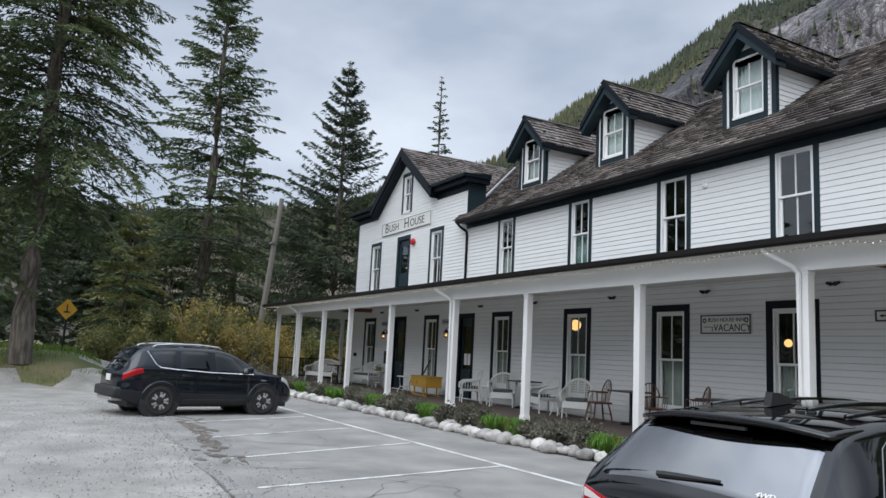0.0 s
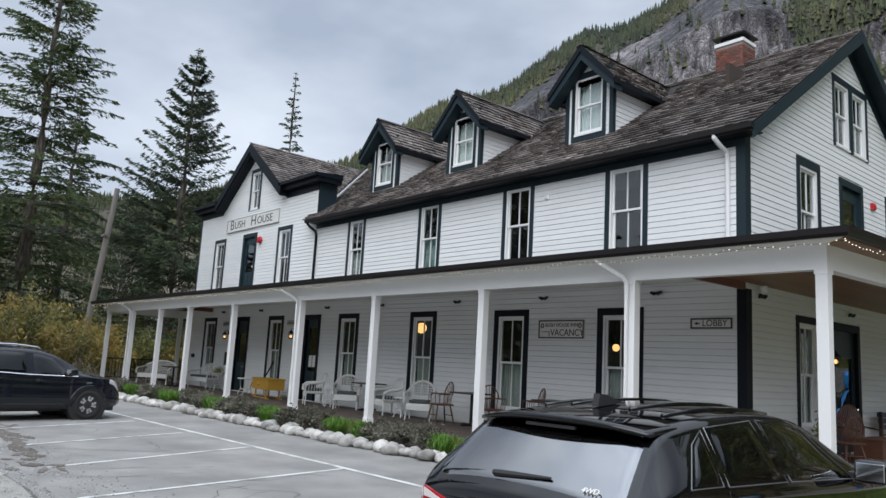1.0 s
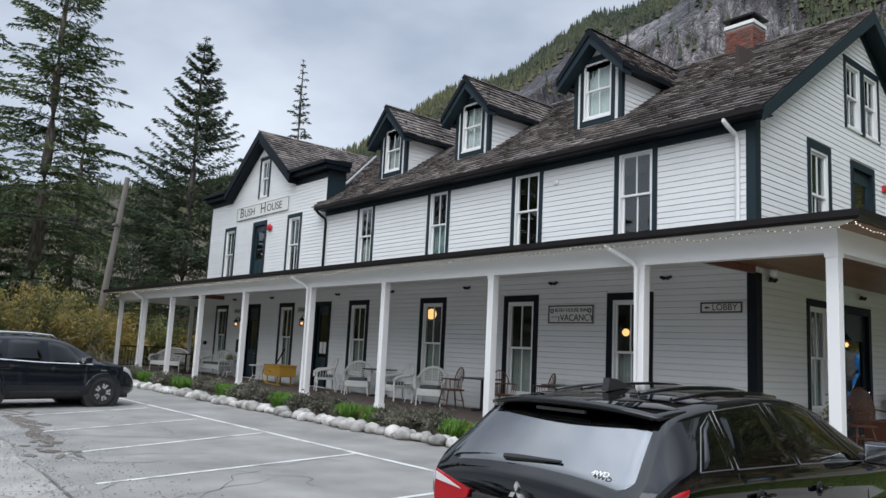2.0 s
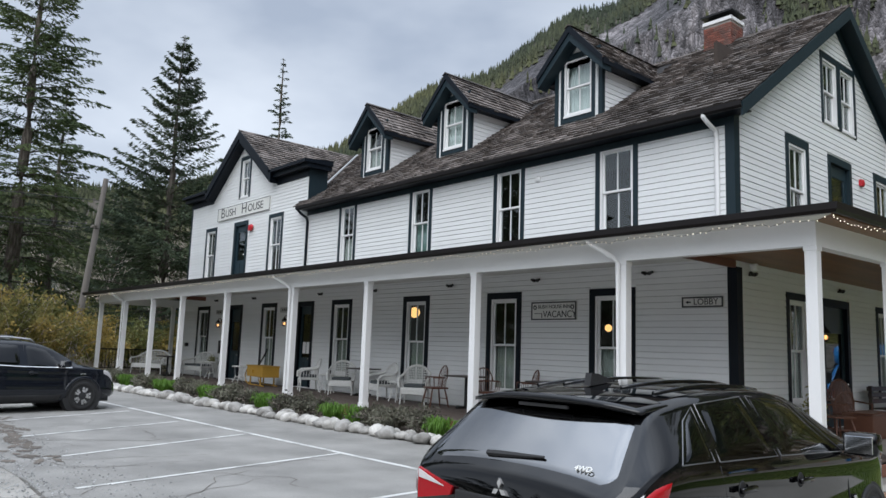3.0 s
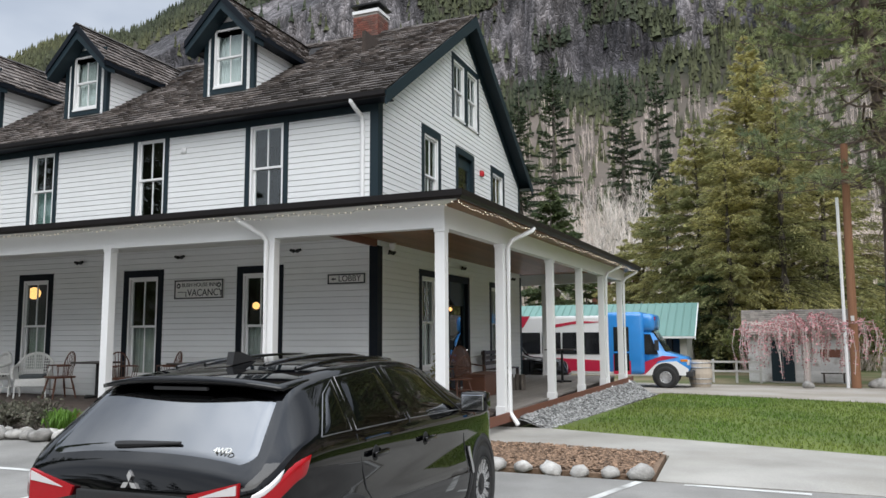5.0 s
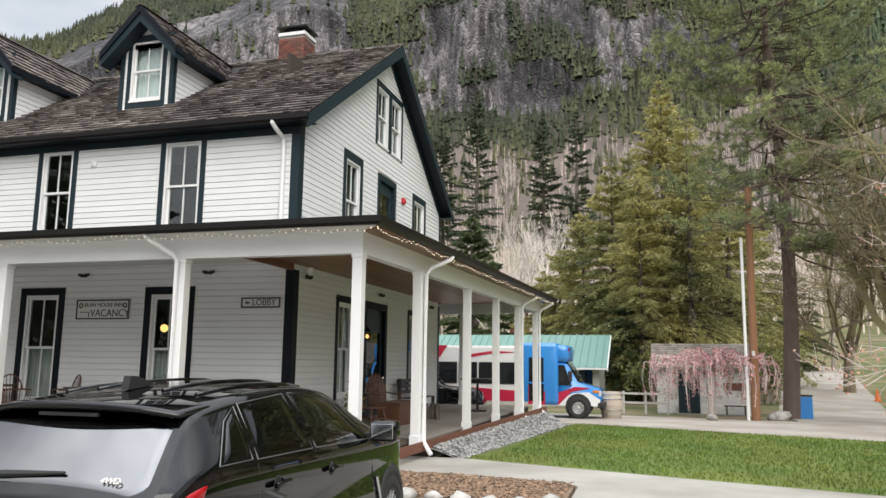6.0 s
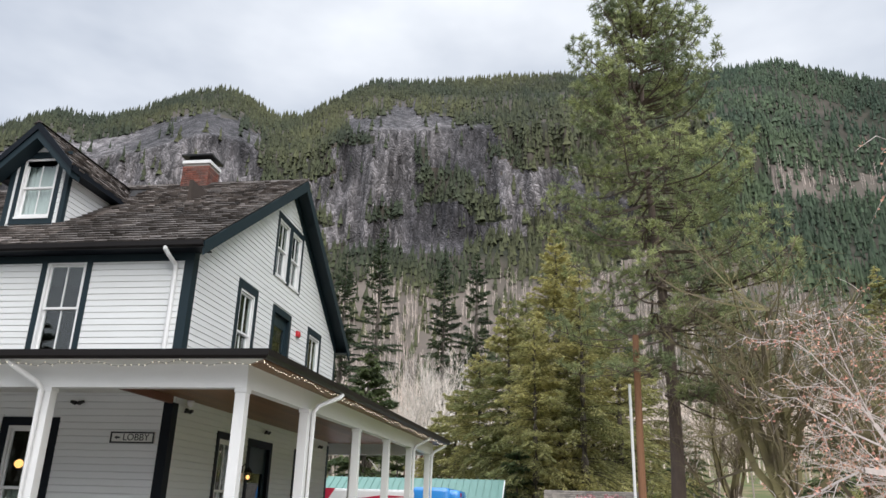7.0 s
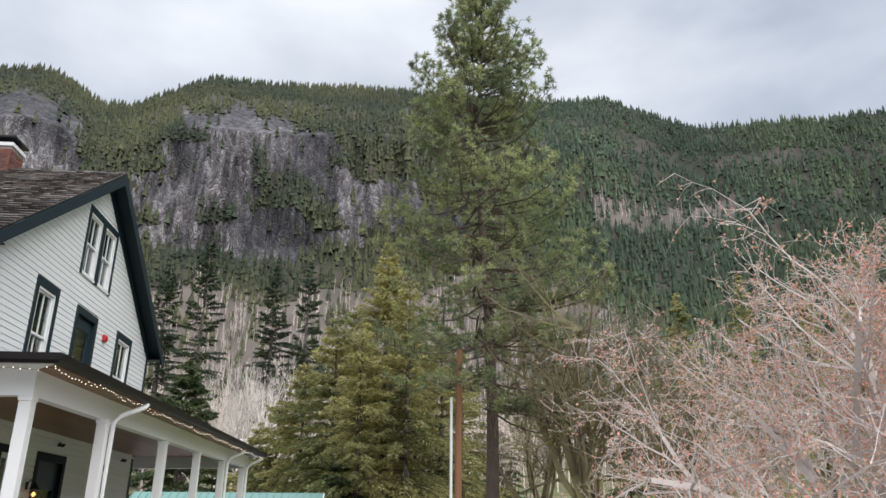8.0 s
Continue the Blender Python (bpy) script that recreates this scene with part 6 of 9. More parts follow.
for f in (1.2, 2.06):
    for sd in (-1, 1):
        C.grip(f, 0.82, sd)
C.mirror(2.9, 1.15, -1, 1.02)
C.mirror(2.9, 1.15, 1, 1.02)
# tail lamps: red wedge with a clear insert, wrapping the corner
C.patch("tail_lamp", ((0.005, 0.76), (0.36, 0.82), (0.42, 0.94), (0.01, 0.93)), M_REDLAMP, out=0.012, n=8, label="red wedge tail lamp")
C.patch("reversing_lamp", ((0.01, 0.88), (0.16, 0.92), (0.2, 0.96), (0.02, 0.94)), M_CLEARLAMP, out=0.015, n=6, label="clear lamp insert")
for sd in (-1, 1):
    bm = prism(bmesh.new(), [(sd * 0.69, 0.8), (sd * 0.4, 0.86), (sd * 0.38, 0.91), (sd * 0.69, 0.99)], -0.016, 0.004, "x")
    part("tail_lamp_inner", bm, M_REDLAMP, C.ob, "red inner tail lamp")
    bm = prism(bmesh.new(), [(sd * 0.68, 0.93), (sd * 0.45, 0.905), (sd * 0.68, 0.98)], -0.022, -0.016, "x")
    part("lamp_strip", bm, M_CLEARLAMP, C.ob, "clear lamp strip")
part("number_plate", box(bmesh.new(), -0.03, -0.16, 0.7, -0.01, 0.16, 0.86, 0.004), M_PLATE, C.ob, "red and white number plate")
part("plate_bar", boxes((-0.034, -0.11, 0.835, -0.03, 0.1, 0.85), (-0.034, -0.13, 0.73, -0.03, 0.13, 0.8)), M_SIGN, C.ob)
part("plate_recess", box(bmesh.new(), -0.012, -0.36, 0.66, 0.02, 0.36, 0.9, 0.01), M_PLASTIC, C.ob)
part("rear_bumper", box(bmesh.new(), -0.06, -0.72, 0.36, 0.3, 0.72, 0.64, 0.06), M_BLACKPAINT, C.ob, "", True)
part("bumper_skirt", box(bmesh.new(), -0.04, -0.7, 0.26, 0.3, 0.7, 0.37, 0.03), M_PLASTIC, C.ob, "", True)
bm = bmesh.new()
for a in (90, 210, 330):
    ca, sa = math.cos(radians(a)), math.sin(radians(a))
    c = (0.032 * ca, 0.955 + 0.032 * sa)
    prism(bm, [(c[0] + 0.03 * ca, c[1] + 0.03 * sa), (c[0] - 0.016 * sa, c[1] + 0.016 * ca), (c[0] - 0.03 * ca, c[1] - 0.03 * sa), (c[0] + 0.016 * sa, c[1] - 0.016 * ca)], -0.012, 0.01, "x")
part("badge", bm, M_CHROME, C.ob, "small chrome badge")
text_part("drive_lettering", "4WD", 0.05, Matrix.Translation((0.112, -0.5, 1.122)) @ pose(0, 0, 0, 0, 0, -90) @ pose(0, 0, 0, 43, 0, 0), M_SIGN, C.ob, "white lettering on the glass")
bm = bmesh.new()
tube(bm, [(0.105 + 0.02 * k / 8, 0.2 - 0.42 * k / 8, 1.13 + 0.02 * k / 8) for k in range(9)], [0.018, 0.02, 0.019, 0.018, 0.016, 0.014, 0.012, 0.01, 0.008], 6)
part("rear_wiper", bm, M_PLASTIC, C.ob, "black rear wiper")
for sd in (-1, 1):
    bm = bmesh.new()
    tube(bm, [C.at(3.02 + 0.02 * k, 0.62 - 0.09 * k, sd, 0.012) for k in range(4)], 0.018, 6)
    part("fender_trim", bm, M_CHROME, C.ob, "chrome fender vent trim")

suv = Car("suv", pose(-12.2, -12.51, 0, 0, 0, 101.2), "dark navy suv with a silver roof rail on asphalt", dict(
    length=4.6, wheel_r=0.35, arch=0.405, lip=0.06, rim_r=0.225, spokes=5, axles=(0.95, 3.61), arch_mat=M_NAVY, rim_mat=M_PLASTIC,
    top=((0, 1.0), (0.06, 1.06), (0.14, 1.12), (0.34, 1.4), (0.55, 1.56), (0.9, 1.61), (1.6, 1.64), (2.3, 1.62), (2.75, 1.53), (3.15, 1.33), (3.5, 1.13), (3.7, 1.08), (4.25, 0.97), (4.48, 0.86), (4.6, 0.66)),
    belt=((0, 0.95), (0.35, 1.1), (1.0, 1.1), (2.9, 1.0), (3.5, 1.02), (4.25, 0.92), (4.6, 0.6)),
    wide=((0, 0.62), (0.06, 0.74), (0.2, 0.84), (0.5, 0.9), (1.4, 0.92), (2.2, 0.92), (3.5, 0.915), (4.1, 0.86), (4.42, 0.72), (4.6, 0.5)),
    roof=((0, 0.6), (0.14, 0.66), (0.55, 0.64), (1.0, 0.67), (2.0, 0.68), (2.7, 0.66), (3.5, 0.76), (4.2, 0.74), (4.6, 0.45)),
    sill=((0, 0.4), (0.5, 0.27), (2.5, 0.25), (4.1, 0.27), (4.6, 0.32))), M_NAVY)
C = suv
C.lid("rear_window", 0.15, 0.4, 0.93, 0.95, M_REARGLASS, 0.006)
C.lid("windscreen", 2.82, 3.46, 0.95, 0.96, M_REARGLASS, 0.006)
C.lid("spoiler", 0.22, 0.6, 1.0, 1.0, M_NAVY, 0.03)
C.patch("quarter_glass", ((0.85, 1.12), (1.28, 1.04), (1.3, 1.88), (0.68, 1.86)), M_SIDEGLASS, n=8)
C.patch("rear_door_glass", ((1.34, 1.04), (2.16, 1.03), (2.12, 1.9), (1.38, 1.9)), M_SIDEGLASS, n=8)
C.patch("front_door_glass", ((2.26, 1.03), (3.26, 1.03), (2.74, 1.88), (2.24, 1.92)), M_SIDEGLASS, n=8)
for sd in (-1, 1):
    C.seam(((0.62, 1.9), (0.8, 1.2), (0.9, 1.06), (1.3, 1.01), (2.2, 1.01), (3.3, 1.01)), sd, 0.011, M_CHROME, "chrome_window_line")
    for rows in (((1.3, 1.0), (1.28, 0.7), (1.36, 0.4), (1.36, 0.06)), ((2.22, 1.9), (2.22, 1.0), (2.26, 0.06)), ((3.2, 1.0), (3.2, 0.06))):
        C.seam(rows, sd)
    C.patch("rocker_panel", ((1.4, 0.0), (3.15, 0.0), (3.15, 0.2), (1.4, 0.2)), M_PLASTIC, (sd,), 0.012, 6)
    for f in (1.5, 2.4):
        C.grip(f, 0.84, sd)
    C.mirror(3.1, 1.12, sd, 1.02)
    C.patch("tail_lamp", ((0.01, 0.7), (0.55, 0.86), (0.5, 1.0), (0.03, 0.98)), M_REDLAMP, (sd,), 0.014, 6, "red tail lamp")
    C.patch("head_lamp", ((4.1, 0.86), (4.5, 0.78), (4.42, 1.0), (4.1, 1.1)), M_CLEARLAMP, (sd,), 0.01, 6, "clear head lamp")
    bm = bmesh.new()
    tube(bm, [(f, sd * 0.6, C.section(f, 2.2)[1] + h) for f, h in ((0.75, 0.01), (0.85, 0.06), (1.3, 0.07), (1.9, 0.07), (2.4, 0.06), (2.5, 0.01))], 0.022, 8)
    part("roof_rail", bm, M_SILVER, C.ob, "silver roof rail", True)
for f in (1.0, 2.0):
    part("cross_bar", box(bmesh.new(), f - 0.03, -0.6, 1.715, f + 0.03, 0.6, 1.745, 0.01), M_PLASTIC, C.ob)
part("rear_bumper", box(bmesh.new(), -0.1, -0.76, 0.42, 0.4, 0.76, 0.66, 0.06), M_PLASTIC, C.ob, "", True)
part("skid_plate", box(bmesh.new(), -0.08, -0.55, 0.33, 0.2, 0.55, 0.42, 0.03), M_SILVER, C.ob, "silver skid plate", True)
part("number_plate", box(bmesh.new(), -0.02, -0.16, 0.78, 0.0, 0.16, 0.93, 0.004), M_SIGN, C.ob)
part("hybrid_badge", box(bmesh.new(), 3.5, -0.93, 0.86, 3.64, -0.9, 0.885), M_CHROME, C.ob)

# vintage black car and a shuttle bus beyond the porch
vintage = Car("vintage_car", pose(-3.6, 12.2, -0.34, 0, 0, 3), "old black rounded coupe parked behind the porch", dict(
    length=4.9, wheel_r=0.36, arch=0.36, lip=0.05, rim_r=0.22, spokes=6, axles=(1.1, 3.9), arch_mat=M_BLACKPAINT, rim_mat=M_BLACKPAINT,
    top=((0, 0.7), (0.2, 0.98), (0.8, 1.12), (1.3, 1.2), (1.7, 1.55), (2.1, 1.68), (2.8, 1.68), (3.1, 1.55), (3.35, 1.22), (4.2, 1.14), (4.75, 1.0), (4.9, 0.7)),
    belt=((0, 0.66), (0.3, 0.95), (1.3, 1.1), (3.3, 1.12), (4.2, 1.02), (4.9, 0.66)),
    wide=((0, 0.5), (0.3, 0.76), (1.0, 0.86), (2.5, 0.86), (3.8, 0.86), (4.5, 0.74), (4.9, 0.45)),
    roof=((0, 0.45), (0.5, 0.6), (1.6, 0.58), (2.4, 0.6), (3.2, 0.56), (4.2, 0.5), (4.9, 0.35)),
    sill=((0, 0.35), (2.5, 0.3), (4.9, 0.35))), M_BLACKPAINT)
C = vintage
C.patch("side_glass", ((1.75, 1.1), (2.4, 1.08), (2.38, 1.86), (1.95, 1.86)), M_SIDEGLASS, n=6)
C.patch("side_glass", ((2.46, 1.08), (3.0, 1.08), (2.9, 1.82), (2.44, 1.86)), M_SIDEGLASS, n=6)
C.lid("windscreen", 3.02, 3.32, 0.9, 0.95, M_REARGLASS, 0.008)
for sd in (-1, 1):
    C.seam(((1.75, 1.06), (2.4, 1.03), (3.05, 1.04), (2.95, 1.85)), sd, 0.012, M_CHROME, "chrome_window_line")
    C.patch("running_board", ((1.6, 0.0), (3.4, 0.0), (3.4, 0.16), (1.6, 0.16)), M_SILVER, (sd,), 0.04, 4)

M_BUSWHITE = mat("white_bus_paint", (0.72, 0.72, 0.72), 0.3, 0.05, coat=0.5, bump=0)
M_BUSBLUE = mat("bright_blue_bus_paint", (0.03, 0.22, 0.58), 0.3, 0.06, coat=0.5, bump=0)
M_BUSRED = mat("crimson_bus_stripe", (0.45, 0.02, 0.055), 0.3, 0.08, coat=0.5, bump=0)


def shuttle_bus(m):
    """A cutaway shuttle bus seen from its right side; x forward, right is -y."""
    b = thing("shuttle_bus", m, "red white and blue shuttle bus on the gravel drive", "bus")
    bm = box(bmesh.new(), 0, -1.15, 0.5, 4.9, 1.15, 2.75, 0.09)
    part("coach_body", bm, M_BUSWHITE, b)
    part("cab_cap", box(bmesh.new(), 4.3, -1.17, 0.5, 5.75, 1.17, 2.87, 0.16), M_BUSBLUE, b, "bright blue cab section", True)
    part("cab_visor", box(bmesh.new(), 5.5, -1.05, 2.12, 6.15, 1.05, 2.8, 0.2), M_BUSBLUE, b, "", True)
    bm = prism(bmesh.new(), [(5.6, 0.5), (7.3, 0.5), (7.35, 0.8), (7.3, 1.12), (6.5, 1.32), (6.05, 2.12), (5.6, 2.15)], -0.98, 0.98)
    bmesh.ops.bevel(bm, geom=bm.edges[:], offset=0.06, segments=2, affect="EDGES")
    part("cab_nose", bm, M_BUSBLUE, b, "", True)
    part("lower_panel", prism(bmesh.new(), [(4.6, 0.48), (7.3, 0.48), (7.33, 0.72), (6.9, 1.0), (6.3, 0.95), (5.6, 0.62), (4.6, 0.62)], -0.995, -0.98), M_BUSWHITE, b)
    part("swoosh", prism(bmesh.new(), [(5.3, 0.5), (5.75, 0.5), (6.25, 1.0), (7.0, 1.16), (6.4, 1.2), (5.7, 0.95)], -1.003, -0.995), M_BUSRED, b, "red painted swoosh")
    part("red_stripe", prism(bmesh.new(), [(-0.005, 0.6), (4.3, 0.6), (4.3, 1.0), (2.0, 1.12), (-0.005, 1.2)], -1.165, -1.15), M_BUSRED, b, "red side stripe")
    part("red_swoosh", prism(bmesh.new(), [(-0.005, 2.2), (1.0, 2.3), (1.3, 2.76), (-0.005, 2.76)], -1.165, -1.15), M_BUSRED, b)
    part("red_swoosh", prism(bmesh.new(), [(1.8, 2.2), (3.0, 2.42), (4.2, 2.5), (3.2, 2.55), (2.2, 2.4)], -1.165, -1.15), M_BUSRED, b)
    part("red_panel", prism(bmesh.new(), [(4.6, 0.5), (5.25, 0.5), (5.25, 1.0), (4.6, 1.25)], -1.185, -1.17), M_BUSRED, b)
    for i in range(5):
        part("side_window", box(bmesh.new(), 0.12 + i * 0.83, -1.175, 1.25, 0.88 + i * 0.83, -1.14, 2.1, 0.03), M_SIDEGLASS_SOLID, b)
    part("entry_door", box(bmesh.new(), 4.62, -1.19, 0.62, 5.2, -1.16, 2.3, 0.02), M_SIDEGLASS_SOLID, b, "dark glazed entry door")
    part("door_bar", boxes((4.9, -1.2, 0.62, 4.93, -1.19, 2.3), (4.62, -1.2, 1.3, 5.2, -1.19, 1.36)), M_BUSBLUE, b)
    part("cab_window", prism(bmesh.new(), [(5.5, 1.25), (6.25, 1.25), (5.98, 2.02), (5.5, 2.02)], -1.0, -0.97), M_SIDEGLASS_SOLID, b)
    part("windscreen", prism(bmesh.new(), [(6.52, 1.36), (6.56, 1.36), (6.1, 2.12), (6.06, 2.12)], -0.85, 0.85), M_SIDEGLASS_SOLID, b)
    part("head_lamp", box(bmesh.new(), 7.2, -0.95, 0.85, 7.36, -0.6, 1.05, 0.03), M_CLEARLAMP, b)
    part("indicator", box(bmesh.new(), 7.05, -0.995, 0.98, 7.3, -0.95, 1.08, 0.01), M_AMBER, b, "amber indicator")
    part("front_bumper", box(bmesh.new(), 7.2, -1.0, 0.42, 7.5, 1.0, 0.64, 0.05), M_PLASTIC, b)
    part("mirror", box(bmesh.new(), 6.15, -1.3, 1.4, 6.3, -1.12, 1.8, 0.03), M_PLASTIC, b)
    part("clearance_lamp", box(bmesh.new(), 6.1, -0.9, 2.55, 6.17, -0.75, 2.68, 0.02), M_REDLAMP, b)
    for x in (1.3, 6.5):
        for sd in (-1, 1):
            wheel(b, x, sd, 1.08 if x > 2 else 1.2, 0.4, 0.22, 8, M_SILVER, M_SILVER)
        part("wheel_arch", lathe(bmesh.new(), [(0.5, 0), (0.48, 0.02)], 24), M_PLASTIC, b).matrix_basis = Matrix.Translation((x, -0.985 if x > 2 else -1.155, 0.45)) @ pose(0, 0, 0, 90)
    return b


M_AMBER = mat("amber_lens", (0.6, 0.2, 0.02), 0.2, 0.1, coat=1.0)
M_SIDEGLASS_SOLID = mat("smoked_bus_glass", (0.012, 0.013, 0.015), 0.08, 0.1, 3.0, 60, 0.0, spec=0.6)
shuttle_bus(pose(-2.15, 16.2, ground_z(3, 15.5) - 0.0, 0, 0, 0))


# ---- trees ----
def seg_mesh(segs, sides=4):
    """Tapered bars for (p, q, r0, r1) rows."""
    verts, faces = [], []
    for p, q, r0, r1 in segs:
        d = (q - p)
        if d.length < 1e-5:
            continue
        d.normalize()
        u = d.cross(Vector((0.3, 0.2, 1)))
        u = u.normalized() if u.length > 1e-3 else Vector((1, 0, 0))
        w = d.cross(u)
        b = len(verts)
        for c, r in ((p, r0), (q, r1)):
            for k in range(sides):
                a = 6.28319 * k / sides
                verts.append(tuple(c + (u * math.cos(a) + w * math.sin(a)) * r))
        faces += [(b + k, b + (k + 1) % sides, b + sides + (k + 1) % sides, b + sides + k) for k in range(sides)]
    return verts, faces


def leaf_quads(rows):
    """Small pointed leaves or sprays for (centre, along, across) rows."""
    verts, faces = [], []
    for c, a, w in rows:
        b = len(verts)
        verts += [tuple(c - a), tuple(c + w - a * 0.1), tuple(c + a), tuple(c - w - a * 0.1)]
        faces.append((b, b + 1, b + 2, b + 3))
    return verts, faces


def rand_unit(rng):
    z, a = rng.uniform(-1, 1), rng.uniform(0, 6.28319)
    s = math.sqrt(1 - z * z)
    return Vector((s * math.cos(a), s * math.sin(a), z))


def chain_mesh(segs, sides=10):
    """One continuous tapered bar through a chain of segments."""
    bm = bmesh.new()
    tube(bm, [segs[0][0]] + [q for _, q, _, _ in segs], [segs[0][2]] + [r for _, _, _, r in segs], sides)
    v = [tuple(x.co) for x in bm.verts]
    bm.verts.index_update()
    f = [tuple(x.index for x in g.verts) for g in bm.faces]
    bm.free()
    return v, f


def place_tree(name, base, label, trunk, limbs, leaves, bark, leafmat, group="trees", crown="crown", twig=None):
    t = thing(name, Matrix.Translation(base), label, "tree", group)
    mesh_part("trunk", *trunk, bark, t)
    if limbs[0]:
        mesh_part("limb_work", *limbs, twig or bark, t)
    if leaves and leaves[0]:
        mesh_part(crown, *leaves, leafmat, t)
    return t


def conifer(base, h, rad, seed, leafmat, label, start=0.12, droop=0.35, branches=260, sprays=46, size=0.34, bark=None, lean=0.0, gaps=0.15, tip=1.0, upturn=0.0, prof=0.8, trunk_r=None, hang=0.5, whorl=0.75):
    """A conifer of whorled branches, each carrying needle sprays; gaps leaves branches out so that sky shows through."""
    rng = random.Random(seed)
    r0 = trunk_r or h * 0.018
    trunk, limbs, rows = [], [], []
    spine = [Vector((lean * (i / 14) ** 2 + 0.05 * rng.uniform(-1, 1), 0.05 * rng.uniform(-1, 1), h * i / 14)) for i in range(15)]
    for i in range(14):
        trunk.append((spine[i], spine[i + 1], r0 * (1 - i / 14.5) + 0.015, r0 * (1 - (i + 1) / 14.5) + 0.015))
    for _ in range(branches):
        t = start + (1 - start) * (rng.random() ** 0.85)
        t = min(0.995, (round(t * h / whorl) + rng.gauss(0, 0.1)) * whorl / h)
        if rng.random() < gaps * (1 - t):
            continue
        k = min(13, int(t * 14))
        p = spine[k].lerp(spine[k + 1], t * 14 - k)
        u = (t - start) / (1 - start)
        L = rad * ((1 - u) ** prof * min(1, 0.55 + u * 3.5) * rng.uniform(0.55, 1.12) + 0.03)
        a = rng.uniform(0, 6.28319)
        out = Vector((math.cos(a), math.sin(a), 0))
        side = Vector((-out.y, out.x, 0))
        up = rng.uniform(-0.1, 0.25) + (0.5 * u)
        pts = []
        n = 6
        for i in range(n + 1):
            s = i / n
            pts.append(p + out * L * s + Vector((0, 0, L * (up * s - droop * s * s * (1.25 - u) + upturn * s ** 3))) + side * L * 0.08 * math.sin(s * 3 + a))
        for i in range(n):
            limbs.append((pts[i], pts[i + 1], max(0.008, 0.02 * L * (1 - i / n) * 0.45 + 0.006), max(0.005, 0.02 * L * (1 - (i + 1) / n) * 0.45)))
        cnt = max(8, int(2.5 * sprays * (L / rad) * rng.uniform(0.8, 1.2)))
        for q in range(cnt):
            s = 0.12 + 0.9 * rng.random() ** 0.75
            i = min(n - 1, int(s * n))
            c = pts[i].lerp(pts[i + 1], min(1.0, s * n - i))
            w = L * 0.26 * (1.15 - s) + 0.1
            off = rng.uniform(-1, 1)
            c = c + side * off * w - Vector((0, 0, abs(off) * w * hang * rng.uniform(0.4, 1.2)))
            d = (out * rng.uniform(0.4, 1.0) + side * off * 1.1 + Vector((0, 0, rng.uniform(-0.75, 0.15)))).normalized()
            ln = size * rng.uniform(0.4, 0.95) * (0.6 + 0.4 * min(1, L))
            rows.append((c, d * ln * 0.5, d.cross(rand_unit(rng)).normalized() * ln * rng.uniform(0.085, 0.15)))
    return place_tree("conifer", base, label, chain_mesh(trunk, 10), seg_mesh(limbs, 3), leaf_quads(rows), bark or M_BARK, leafmat, "conifers", twig=M_LIMB)


def grow(rng, p, d, length, r, level, segs, tips, wig=0.25, split=(2, 4), shrink=0.68, lift=0.05, limb=0.5):
    n = 4
    for i in range(n):
        d = (d + rand_unit(rng) * wig * 0.4 + Vector((0, 0, lift))).normalized()
        q = p + d * length / n
        r1 = r * (1 - 0.12 * (i + 1) / 1.0 * 0.6)
        segs.append((p, q, r, r1, level))
        if level > 0 and i > 0 and rng.random() < 0.75:
            for _ in range(1 if rng.random() < 0.7 else 2):
                dd = (d + rand_unit(rng) * 1.0).normalized()
                grow(rng, q, dd, length * shrink * rng.uniform(0.6, 1.0), r1 * limb, level - 1, segs, tips, wig, split, shrink, lift, limb)
        p, r = q, r1
    if level > 0:
        for _ in range(rng.randint(*split)):
            dd = (d + rand_unit(rng) * 0.75).normalized()
            grow(rng, p, dd, length * shrink * rng.uniform(0.7, 1.05), r * (limb + 0.1), level - 1, segs, tips, wig, split, shrink, lift, limb)
    else:
        tips.append((p, d))


def bare_meshes(seed, h, trunk_len, r, levels, wig=0.25, split=(2, 3), shrink=0.66, lift=0.05, stems=1, fan=0.0, limb=0.5):
    rng = random.Random(seed)
    segs, tips = [], []
    for s in range(stems):
        a = 6.283 * s / max(1, stems) + rng.uniform(-0.4, 0.4)
        d = Vector((fan * math.cos(a), fan * math.sin(a), 1)).normalized()
        grow(rng, Vector((0.1 * s, 0, 0)), d, trunk_len, r, levels, segs, tips, wig, split, shrink, lift, limb)
    top = max(q.z for _, q, _, _, _ in segs)
    k = h / top
    segs = [(p * k, q * k, a, b, l) for p, q, a, b, l in segs]
    tips = [(p * k, d) for p, d in tips]
    trunk = seg_mesh([s[:4] for s in segs if s[4] >= levels - 0], 9)
    limbs = seg_mesh([s[:4] for s in segs if s[4] < levels], 3)
    return trunk, limbs, tips


def polar(az, d):
    x, y = 7.4 + d * math.sin(radians(az)), -14.2 + d * math.cos(radians(az))
    return Vector((x, y, ground_z(x, y) - 0.08))


